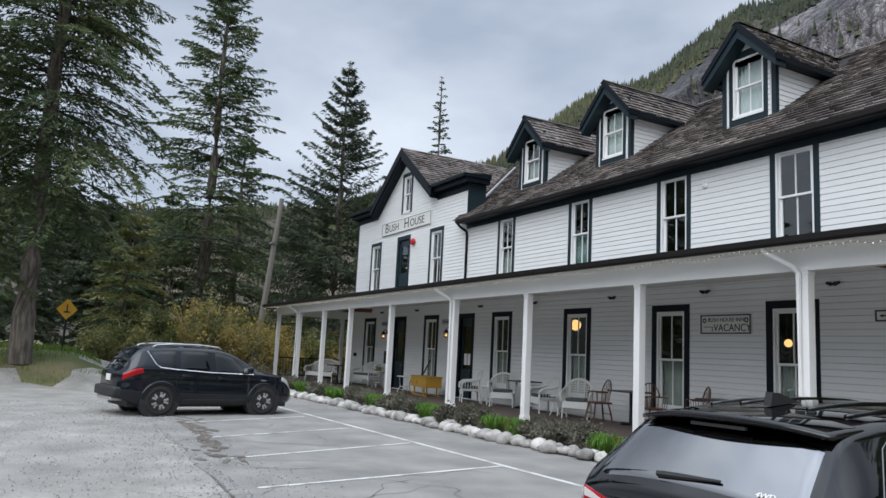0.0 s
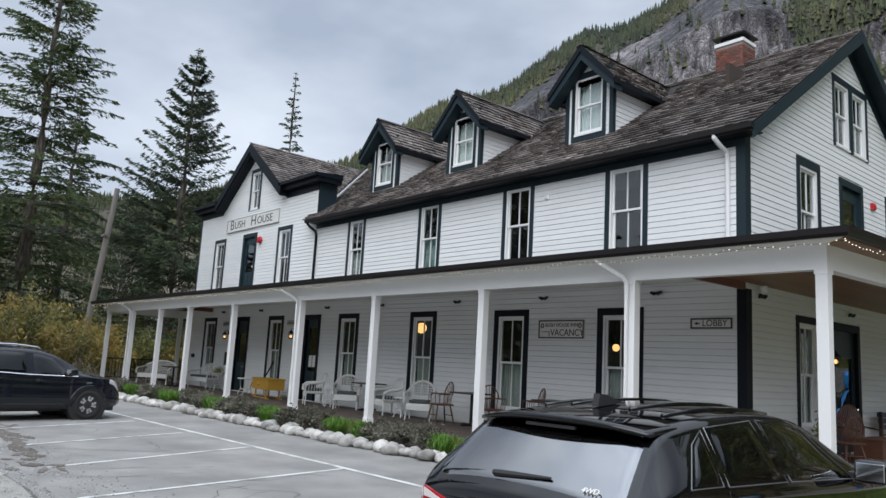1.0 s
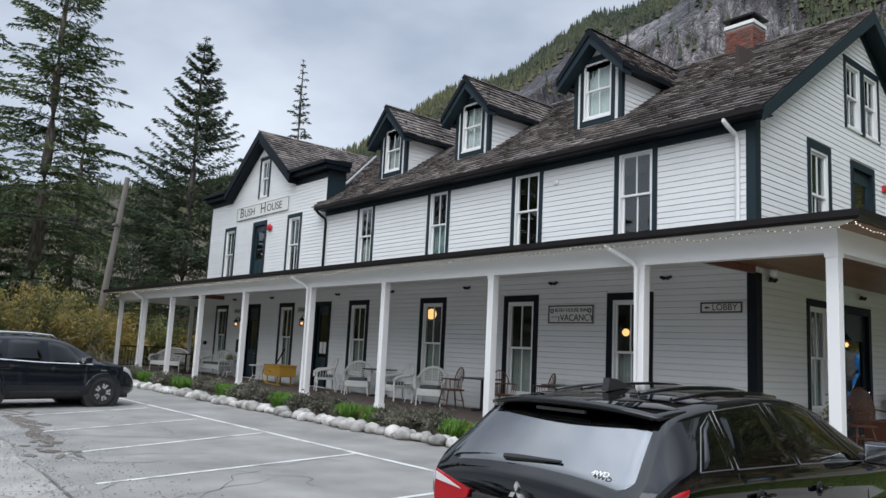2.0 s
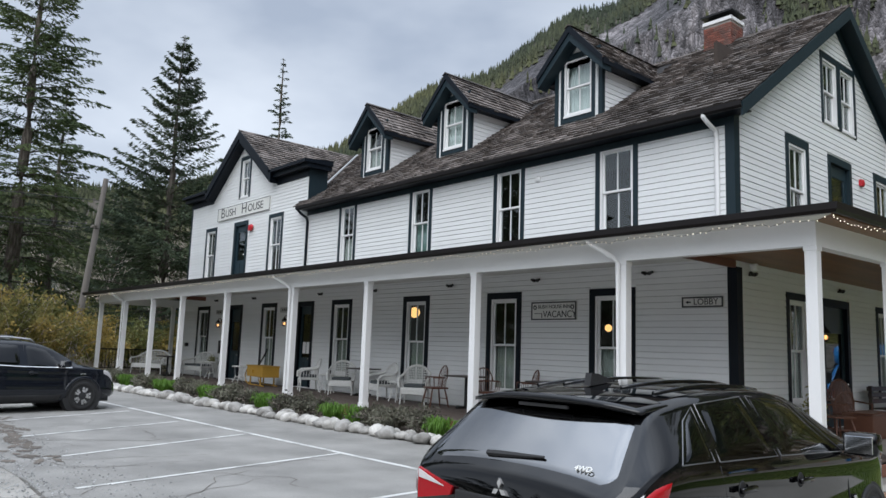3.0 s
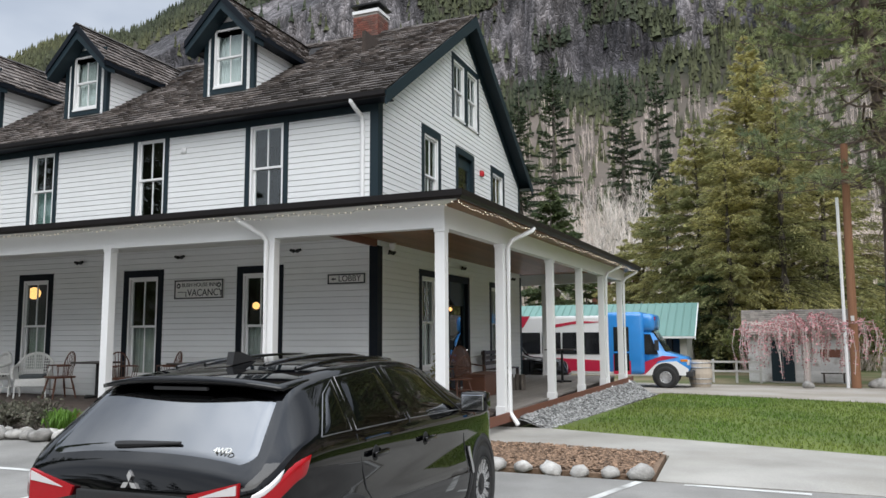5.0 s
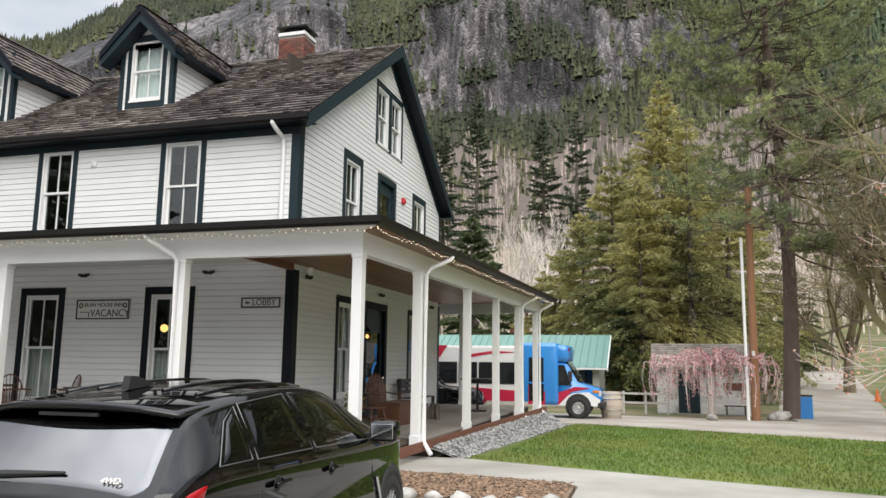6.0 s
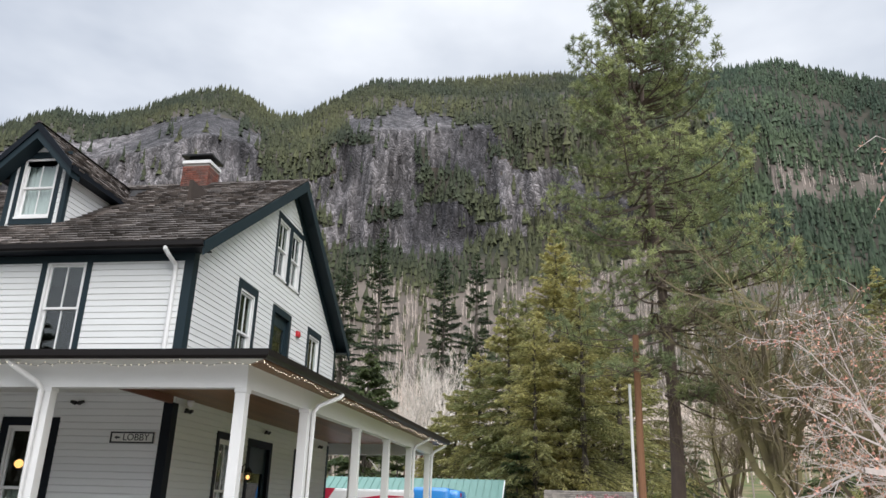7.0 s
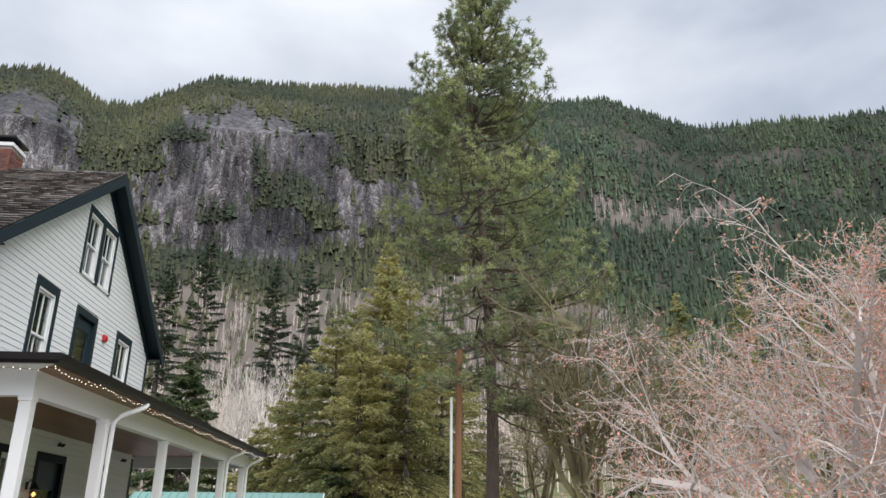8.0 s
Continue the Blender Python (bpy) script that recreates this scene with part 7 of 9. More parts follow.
# the conifers by the road
conifer(polar(-90.6, 32), 27, 5.9, 1, M_FIRLEAF, "large dark fir with drooping boughs by the road", 0.2, 0.5, 620, 120, 0.36, gaps=0.12, trunk_r=0.4, lean=0.8)
conifer(polar(-97.0, 33), 21, 4.6, 12, M_FIRLEAF, "large dark fir with drooping boughs by the road", 0.1, 0.5, 300, 80, 0.42, gaps=0.15)
conifer(polar(-79.4, 54), 29.5, 6.4, 2, M_FIRLEAF, "tall ragged dark fir behind the parking lot", 0.12, 0.42, 380, 90, 0.52, gaps=0.35, prof=0.62)
conifer(polar(-77.2, 62), 21, 4.6, 22, M_FIRLEAF2, "tall ragged dark fir behind the parking lot", 0.04, 0.42, 240, 70, 0.46, gaps=0.3)
conifer(polar(-69.8, 50), 22.0, 6.6, 3, M_FIRLEAF2, "broad layered dark spruce behind the porch end", 0.04, 0.15, 420, 95, 0.48, gaps=0.3, upturn=0.12, prof=0.95)
conifer(polar(-62.3, 75), 31.5, 3.6, 4, M_FIRLEAF2, "slender dark spruce rising above the gable roof", 0.1, 0.45, 200, 46, 0.55, gaps=0.5, prof=0.8)
conifer(polar(-84.5, 40), 9, 3.2, 5, M_SHRUB, "young green hemlock under the tall firs", 0.02, 0.5, 200, 70, 0.36)
for i, (az, d, h, r) in enumerate(((-93.5, 50, 15, 4.2), (-90.8, 58, 13, 4.2), (-86.3, 56, 12, 4.0), (-84.2, 52, 10, 3.6), (-82.0, 58, 13, 4.2), (-89.0, 66, 15, 4.6))):
    conifer(polar(az, d), h, r, 260 + i, M_FIRLEAF2, "dark fir in the roadside woods", 0.02, 0.4, 220, 60, 0.6)
conifer(polar(-84.0, 46), 7, 2.6, 6, M_FIRLEAF, "young dark hemlock under the tall firs", 0.02, 0.5, 160, 60, 0.36)
conifer(polar(-73.0, 60), 14, 4.4, 7, M_FIRLEAF2, "dark spruce at the edge of the woods", 0.02, 0.35, 220, 60, 0.5)
conifer(polar(-66.5, 66), 15, 4.2, 8, M_FIRLEAF2, "dark spruce at the edge of the woods", 0.02, 0.35, 220, 60, 0.5)


# woods across the road, mirrored in the window panes
fir = conifer(Vector((-20.0, -52.0, 0.0)), 17, 4.6, 90, M_FIRLEAF2, "dark fir in the woods across the road", 0.02, 0.4, 200, 46, 0.7, whorl=1.0)
rng = random.Random(23)
for i in range(30):
    a = radians(100 + 160 * i / 29 + rng.uniform(-2, 2))
    d, k = rng.uniform(40, 56), rng.uniform(0.6, 1.05)
    x, y = 7.4 + d * math.sin(a), -14.2 + d * math.cos(a)
    if x < -24 and y > -30:
        continue
    c = copy_thing(fir, Matrix.Translation((x, y, ground_z(x, y) - 0.1)) @ pose(0, 0, 0, 0, 0, rng.uniform(0, 360)))
    c.scale = (k, k, k)


# long-needled pine with tufts
def pine(base, h, rad, seed):
    rng = random.Random(seed)
    trunk, limbs, rows = [], [], []
    spine = [Vector((0.25 * math.sin(i * 0.35), 0.1 * math.sin(i * 0.5), h * i / 20)) for i in range(21)]
    for i in range(20):
        trunk.append((spine[i], spine[i + 1], 0.33 * (1 - i / 20.8) + 0.02, 0.33 * (1 - (i + 1) / 20.8) + 0.02))
    for _ in range(255):
        t = 0.24 + 0.76 * rng.random() ** 0.85
        t = min(0.995, (round(t * h / 0.62) + rng.gauss(0, 0.12)) * 0.62 / h)
        u = max(0.0, (t - 0.24) / 0.76)
        if u < 0.2 and rng.random() < 0.35:
            continue
        k = min(19, int(t * 20))
        p = spine[k].lerp(spine[k + 1], t * 20 - k)
        L = rad * (min(1.0, 0.72 + 1.1 * u) * (1 - u) ** 0.5 * rng.uniform(0.5, 1.1) + 0.06)
        a = rng.uniform(0, 6.28319)
        out, side = Vector((math.cos(a), math.sin(a), 0)), Vector((-math.sin(a), math.cos(a), 0))
        up = 0.85 * u - 0.34 + rng.uniform(-0.15, 0.15)
        pts = [p + out * L * s + Vector((0, 0, L * (up * s + 0.22 * s ** 3))) + side * 0.1 * L * math.sin(s * 4 + a) for s in (0, 0.25, 0.5, 0.75, 1)]
        for i in range(4):
            limbs.append((pts[i], pts[i + 1], 0.05 * (1 - i / 4) + 0.015, 0.05 * (1 - (i + 1) / 4) + 0.012))
        for q in range(int(20 * (0.35 + L / rad))):
            s = 0.36 + 0.66 * rng.random() ** 0.8
            i = min(3, int(s * 4))
            root = pts[i].lerp(pts[i + 1], min(1.0, s * 4 - i))
            c = root + side * rng.uniform(-1, 1) * L * 0.24 + Vector((0, 0, rng.uniform(-0.06, 0.3) * L * 0.35))
            limbs.append((root, c, 0.014, 0.009))
            axis = ((c - root).normalized() + out * 0.4 + Vector((0, 0, 0.55))).normalized()
            for _ in range(26):
                d = (axis * 0.75 + rand_unit(rng)).normalized()
                ln = rng.uniform(0.22, 0.36)
                rows.append((c + d * ln * 0.5, d * ln * 0.55, d.cross(rand_unit(rng)).normalized() * 0.019))
    return place_tree("pine", base, "tall open-crowned pine with tufted needles", chain_mesh(trunk, 12), seg_mesh(limbs, 3), leaf_quads(rows), M_PINEBARK, M_PINELEAF, "conifers")


pine(polar(8.6, 35.5), 30.3, 6.3, 31)
# cedars between the shed and the woods
conifer(polar(0.6, 50), 21.0, 4.6, 41, M_CEDARLEAF, "olive green cedar with hanging sprays", 0.05, 0.55, 380, 85, 0.5, hang=1.0, prof=0.7)
conifer(polar(-3.2, 53), 16.5, 4.2, 42, M_CEDARLEAF, "olive green cedar with hanging sprays", 0.03, 0.55, 300, 75, 0.5, hang=1.0, prof=0.65)
conifer(polar(3.0, 55), 17, 4.8, 43, M_CEDARLEAF, "olive green cedar with hanging sprays", 0.03, 0.55, 300, 75, 0.5, hang=1.0, prof=0.7)
for i, (az, d, h, r) in enumerate(((-1.2, 47, 14.0, 3.6), (2.4, 48, 18.0, 4.0), (-5.4, 56, 13.0, 3.8), (5.0, 52, 15.5, 4.0), (-7.2, 60, 10.5, 3.6), (-1.8, 58, 18.0, 4.2))):
    conifer(polar(az, d), h, r, 240 + i, M_CEDARLEAF, "olive green cedar with hanging sprays", 0.03, 0.5, 260, 70, 0.42, hang=1.0, prof=0.55)
conifer(polar(6.5, 60), 15, 4.6, 44, M_CEDARLEAF, "olive green cedar with hanging sprays", 0.03, 0.55, 240, 70, 0.5, hang=1.0)
conifer(polar(-8.5, 62), 9, 4.0, 45, M_CEDARLEAF, "low olive green cedar at the woods' edge", 0.02, 0.55, 220, 70, 0.5, hang=1.0)
conifer(polar(-11.5, 64), 7.5, 3.6, 46, M_FIRLEAF, "low dark fir at the woods' edge", 0.02, 0.5, 180, 60, 0.5)
conifer(polar(-2.6, 47), 6.0, 3.0, 47, M_FIRLEAF, "dark hemlock beside the green-roofed shed", 0.02, 0.5, 180, 60, 0.4)
conifer(polar(9.0, 78), 10, 4.2, 48, M_FIRLEAF, "dark fir in the woods beside the drive", 0.02, 0.45, 200, 60, 0.55)
conifer(polar(18.5, 78), 10, 4.4, 49, M_FIRLEAF, "dark fir in the woods beside the drive", 0.02, 0.45, 200, 60, 0.55)
# darker firs standing out of the lower slope
for i, (az, d, el) in enumerate(((-13.6, 120, 20.6), (-16.3, 130, 18.6), (-14.0, 74, 11.0), (-8.4, 125, 18.8), (-5.8, 120, 19.0), (-20.5, 110, 15.0), (23.0, 110, 16.2), (27.5, 115, 17.0), (31.5, 120, 16.0), (35.0, 105, 17.5), (38.5, 110, 18.5), (44, 100, 18))):
    b = polar(az, d)
    conifer(b, d * math.tan(radians(el)) + 1.74 - b.z, 4.4 + 0.02 * d, 60 + i, M_FIRLEAF2 if i != 2 and az < 20 else (M_CEDARLEAF if az > 20 else M_FIRLEAF), "dark fir standing among bare trees" if az < 20 else "green conifer beyond the blossoming tree", 0.05, 0.3, 190, 70, 1.0, gaps=0.3)

# bare trees: a few forms, set out many times
FORMS = []
for i in range(4):
    tr, li, tips = bare_meshes(100 + i, 16, 7.0, 0.2, 3, 0.16, (2, 3), 0.55, 0.16, limb=0.68)
    root = thing("bare_tree", Matrix.Translation((0, 0, -80)), "pale leafless alder in the hillside wood", "tree", "bare alders")
    mesh_part("trunk", *tr, M_TWIG_W if i % 2 else M_TWIG, root)
    mesh_part("limb_work", *li, M_TWIG_W if i % 2 else M_TWIG, root)
    FORMS.append(root)
rng = random.Random(77)
spots = [(rng.uniform(-24, 5), rng.uniform(80, 190)) for _ in range(110)] + [(rng.uniform(-13, -3), rng.uniform(70, 100)) for _ in range(16)] + [(rng.uniform(8, 46), rng.uniform(62, 150)) for _ in range(64)] + [(rng.uniform(-84, -63), rng.uniform(56, 85)) for _ in range(22)]
used = [False] * 4
for i, (az, d) in enumerate(spots):
    k = (0 if rng.random() < 0.6 else 2) + (1 if -13 < az < -4 and d < 120 else 0) if az > -30 else 0
    k = min(3, k)
    s = rng.uniform(0.75, 1.15) * (0.95 if az < 5 else 0.7)
    if az < -30:
        s *= 0.75
    b = polar(az, d)
    m = Matrix.Translation(b) @ pose(0, 0, 0, 0, 0, rng.uniform(0, 360)) @ Matrix.Scale(s, 4)
    if not used[k]:
        FORMS[k].matrix_basis = m
        used[k] = True
    else:
        c = copy_thing(FORMS[k], m)
        c.scale = (s, s, s)
for k in range(4):
    if not used[k]:
        FORMS[k].matrix_basis = Matrix.Translation(polar(-15 + k, 110))

# mossy maples and flowering cherries
def spreading_tree(seed, h, reach, r0, fork, mains, low=0.15, sag=0.0, fine=1.0, dense=0.0):
    """A leafless crown: a short trunk, arching limbs, and three orders of branches off them. Gives trunk, limbs, twig ends."""
    rng = random.Random(seed)
    trunk, limbs, tips = [], [], []
    top = Vector((0.1, 0.05, fork))
    trunk += [(Vector((0, 0, -0.2)), Vector((0.04, 0, fork * 0.5)), r0 * 1.25, r0), (Vector((0.04, 0, fork * 0.5)), top, r0, r0 * 0.85)]

    def bough(p, d, length, r, level):
        n = (3, 4, 5, 6)[level]
        for i in range(n):
            d = (d + rand_unit(rng) * (0.26 if level else 0.35) + Vector((0, 0, 0.07 - sag * (1 if level < 3 else 0)))).normalized()
            q = p + d * length / n
            r1 = r * (1 - 0.75 / n)
            limbs.append((p, q, r, r1))
            if level > 0 and (i > 0 or level < 3):
                for _ in range(1 if (level == 1 and rng.random() > dense) or rng.random() < 0.25 else 2):
                    dd = (d * 0.75 + rand_unit(rng) * 0.85).normalized()
                    bough(q, dd, length * rng.uniform(0.34, 0.55), max(0.006 * fine, r1 * 0.5), level - 1)
            p, r = q, r1
        if level == 0:
            tips.append((p, d))

    for k in range(mains):
        a = 6.283 * k / mains + rng.uniform(-0.35, 0.35)
        tilt = rng.uniform(low, 1.0)
        e = Vector((math.cos(a) * reach * tilt, math.sin(a) * reach * tilt, (h - fork) * (1.05 - 0.55 * tilt)))
        bough(top - Vector((0, 0, rng.uniform(0, 0.3) * fork)), e.normalized(), e.length * 0.8, r0 * rng.uniform(0.4, 0.6), 3)
    return seg_mesh(trunk, 10), seg_mesh(limbs, 3), tips


for sd, az, d, h, reach, r0 in ((301, 15.9, 33, 13.0, 6.2, 0.42), (305, 20.5, 45, 13.5, 6.5, 0.36), (307, 12.2, 58, 14.0, 5.5, 0.34)):
    tr, li, tips = spreading_tree(sd, h, reach, r0, 2.6, 9, 0.1, 0.0, 2.1)
    place_tree("maple_tree", polar(az, d), "leafless maple with mossy spreading limbs", tr, li, None, M_TWIG_M, None, "trees")
rng = random.Random(9)
for az, d, h, reach, sd in ((33.5, 14.5, 6.3, 5.6, 311), (48.0, 15.5, 6.6, 5.0, 315)):
    tr, li, tips = spreading_tree(sd, h, reach, 0.2, 1.3, 12, 0.3, 0.045, 1.0, 0.75)
    rows = []
    for p, dd in tips:
        for _ in range(4):
            c = p - dd * rng.uniform(0, 0.5) + rand_unit(rng) * 0.03
            e = rand_unit(rng)
            rows.append((c, e * rng.uniform(0.018, 0.036), e.cross(rand_unit(rng)).normalized() * rng.uniform(0.014, 0.026)))
    place_tree("cherry_tree", polar(az, d), "spreading cherry tree with pinkish opening buds", tr, li, leaf_quads(rows), M_TWIG_B, M_BLOSSOM, "cherry trees", "blossom")


def bush(name, base, w, h, seed, leafmat, label, n=2600, size=0.12, twig=M_TWIG, category="bush", stems=26, thin=1.0):
    """A shrub of many stems with leaves along them."""
    rng = random.Random(seed)
    segs, rows = [], []
    for i in range(stems):
        a, tilt = rng.uniform(0, 6.283), rng.uniform(0.05, 1.0)
        p = Vector((rng.uniform(-0.15, 0.15) * w, rng.uniform(-0.15, 0.15) * w, 0))
        e = Vector((math.cos(a) * tilt * w * 0.55, math.sin(a) * tilt * w * 0.55, h * rng.uniform(0.6, 1.0) * (1.1 - 0.45 * tilt)))
        mid = p.lerp(e, 0.5) + Vector((0, 0, h * 0.14))
        chain = [p, p.lerp(mid, 0.5), mid, mid.lerp(e, 0.5) + rand_unit(rng) * 0.05 * w, e]
        for k in range(4):
            segs.append((chain[k], chain[k + 1], 0.012 * thin * (1.4 - k * 0.25), 0.012 * thin * (1.15 - k * 0.25)))
        for _ in range(n // stems):
            s = rng.uniform(0.25, 1.02) * 4
            k = min(3, int(s))
            c = chain[k].lerp(chain[k + 1], min(1, s - k)) + rand_unit(rng) * (0.06 + 0.11 * w * rng.random())
            if c.z < 0.03:
                c.z = 0.05
            d = (rand_unit(rng) + Vector((0, 0, 0.4))).normalized()
            ln = size * rng.uniform(0.6, 1.3)
            rows.append((c, d * ln * 0.5, d.cross(rand_unit(rng)).normalized() * ln * 0.24))
    b = thing(name, Matrix.Translation(base), label, category, name + "s")
    mesh_part("stalk_work", *seg_mesh(segs, 4), twig, b)
    mesh_part("leaves", *leaf_quads(rows), leafmat, b)
    return b


for i, (az, d, w, h, m) in enumerate(((-78.9, 38, 4.6, 4.3, M_FORSYTHIA), (-76.6, 40, 4.2, 3.8, M_FORSYTHIA), (-81.5, 40, 4.0, 3.4, M_SHRUB), (-73.6, 46, 4.5, 3.4, M_FORSYTHIA), (-71.0, 47, 4.5, 3.2, M_SHRUB), (-68.5, 48, 5, 3.6, M_FORSYTHIA), (-84.5, 38, 3.5, 2.6, M_SHRUB), (-72.0, 52, 5, 4.2, M_SHRUB), (-66, 52, 5, 4.0, M_SHRUB), (-75, 54, 6, 5.0, M_SHRUB))):
    bush("shrub", polar(az, d), w, h, 400 + i, m, "yellow-green shrub coming into leaf by the road" if m is M_FORSYTHIA else "green roadside shrub with small leaves", 5200, 0.2, M_TWIG, stems=40, thin=1.6)
for i, (az, d, w, h) in enumerate(((-9.5, 56, 5, 4), (-6.5, 50, 4, 3), (-0.5, 45, 4, 3.5), (3, 46, 4.5, 4), (7, 48, 5, 4), (20, 50, 5, 4), (24, 52, 6, 5), (29, 55, 6, 5), (34, 58, 6, 5))):
    bush("shrub", polar(az, d), w, h, 440 + i, M_CEDARLEAF if i % 2 else M_SHRUB, "undergrowth shrub at the edge of the woods", 2600, 0.26, M_TWIG, stems=36, thin=1.6)

# weeping blossom tree in front of the cabin
rng = random.Random(15)
segs, rows = [], []
for i in range(5):
    segs.append((Vector((0.02 * i, 0, i * 0.45)), Vector((0.02 * (i + 1), 0, (i + 1) * 0.45)), 0.14 - 0.012 * i, 0.13 - 0.012 * i))
limb = []
for i in range(120):
    a, R = rng.uniform(0, 6.283), rng.uniform(0.5, 2.9)
    zt = 2.2 + rng.uniform(0.1, 0.9) * (1 - R / 5)
    pts = [Vector((0.1, 0, 2.0))] + [Vector((math.cos(a) * R * s, math.sin(a) * R * s, 2.0 + (zt - 2.0) * math.sin(min(1.0, s * 1.3) * 1.57))) for s in (0.3, 0.6, 0.85, 1.0)]
    end = pts[-1] - Vector((0, 0, rng.uniform(0.5, 1.9)))
    pts += [pts[-1].lerp(end, 0.5) + Vector((math.cos(a), math.sin(a), 0)) * 0.12, end]
    for k in range(len(pts) - 1):
        limb.append((pts[k], pts[k + 1], 0.018, 0.012))
        for _ in range(9 if k > 1 else 2):
            c = pts[k].lerp(pts[k + 1], rng.random()) + rand_unit(rng) * 0.07
            d = rand_unit(rng)
            rows.append((c, d * 0.05, d.cross(rand_unit(rng)).normalized() * 0.035))
wt = polar(3.4, 33.5)
place_tree("weeping_cherry", wt, "weeping cherry with dusky pink blossom beside the cabin", seg_mesh(segs, 8), seg_mesh(limb, 3), leaf_quads(rows), M_TWIG_B, M_WEEP, "", "blossom", M_TWIG_B)

# ---- planting beds: stones, lavender, day lilies ----
STONES = []
for i in range(6):
    bm = bmesh.new()
    bmesh.ops.create_icosphere(bm, subdivisions=2, radius=1.0)
    for v in bm.verts:
        n = noise.noise(v.co * 1.1 + Vector((i * 7.0, 0, 0)))
        n2 = noise.noise(v.co * 2.6 + Vector((i * 3.0, 5, 0)))
        v.co = v.co * (1 + 0.3 * n + 0.2 * n2)
        v.co.z = max(v.co.z, -0.6) * 0.72
    me = bpy.data.meshes.new("stone")
    bm.to_mesh(me)
    bm.free()
    me.materials.append(M_STONE)
    me.polygons.foreach_set("use_smooth", [True] * len(me.polygons))
    STONES.append(me)


def stone(x, y, s, z=0.0, rng=random):
    ob = new("edging_stone", STONES[rng.randrange(6)])
    ob.matrix_basis = Matrix.Translation((x, y, z + s * 0.38)) @ pose(0, 0, 0, rng.uniform(-12, 12), rng.uniform(-12, 12), rng.uniform(0, 360)) @ Matrix.Diagonal((s * rng.uniform(0.85, 1.3), s * rng.uniform(0.8, 1.0), s * rng.uniform(0.8, 1.1), 1))
    return tagged(ob, "rounded pale grey edging stone", "stone", "edging stones")


rng = random.Random(3)
x = 1.6
while x > -21.5:
    s = rng.uniform(0.13, 0.24)
    y = -4.95 - 0.02 * (1.6 - x) * 0.9 - 0.25 * smoothstep(-2, -6, x) + rng.uniform(-0.07, 0.07)
    stone(x, y, s, 0.0, rng)
    if rng.random() < 0.25:
        stone(x - 0.1, y + 0.28, s * 0.7, 0.03, rng)
    x -= s * 1.75
x = -22.0
while x > -26.5:
    s = rng.uniform(0.18, 0.3)
    stone(x, -4.4 + rng.uniform(-0.3, 0.2), s, 0.02, rng)
    x -= s * 1.9
for i in range(11):
    stone(2.5 + i * 0.36, -4.98 + rng.uniform(-0.06, 0.06), rng.uniform(0.13, 0.19), 0.0, rng)
stone(9.3, 17.3, 0.22, ground_z(9, 17), rng)
stone(11.9, 18.6, 0.35, ground_z(11.9, 18.6), rng)
for i in range(9):
    stone(18.2 + rng.uniform(-0.4, 1.6), 24 + rng.uniform(-2, 2), rng.uniform(0.2, 0.5), ground_z(18, 24), rng)


def tuft(base, r, h, n, seed):
    """A clump of arching strap leaves."""
    rng = random.Random(seed)
    verts, faces = [], []
    for _ in range(n):
        a, tilt = rng.uniform(0, 6.283), rng.uniform(0.1, 1.0)
        o = Vector((math.cos(a), math.sin(a), 0))
        s = Vector((-o.y, o.x, 0)) * rng.uniform(0.007, 0.013)
        p = Vector((rng.uniform(-1, 1), rng.uniform(-1, 1), 0)) * r * 0.45
        hh = h * rng.uniform(0.6, 1.05)
        for k, (u, z, wd) in enumerate(((0, 0, 1.0), (0.35, 0.6, 1.0), (0.7, 0.92, 0.75), (1.0, 0.85 - 0.4 * tilt, 0.1))):
            c = p + o * u * r * tilt + Vector((0, 0, z * hh))
            verts += [tuple(c + s * wd), tuple(c - s * wd)]
        b = len(verts) - 8
        faces += [(b + 2 * k, b + 2 * k + 1, b + 2 * k + 3, b + 2 * k + 2) for k in range(3)]
    ob = mesh_part("daylily_clump", verts, faces, M_LILY)
    ob.matrix_basis = Matrix.Translation(base)
    return tagged(ob, "fresh green day lily clump in the bed", "plant", "day lilies")


x, i = 1.2, 0
rng = random.Random(41)
while x > -26:
    base = Vector((x, -4.3 + rng.uniform(-0.2, 0.15) - 0.15 * smoothstep(-2, -8, x), 0.05))
    if i % 5 in (1, 2):
        tuft(base, 0.36, 0.42, 210, 500 + i)
        x -= rng.uniform(0.55, 0.75)
    else:
        bush("lavender", base, rng.uniform(0.75, 0.95), rng.uniform(0.42, 0.55), 500 + i, M_LAVENDER, "grey-green lavender bush in the planting bed", 1300, 0.085, M_TWIG, "plant", 60, 0.35)
        x -= rng.uniform(0.6, 0.85)
    i += 1
for dx in range(5):
    bush("lavender", Vector((-1.5 - dx * 4.3, -3.75, 0.05)), 0.8, 0.4, 700 + dx, M_LAVENDER, "grey-green lavender bush in the planting bed", 900, 0.08, M_TWIG, "plant", 50, 0.35)
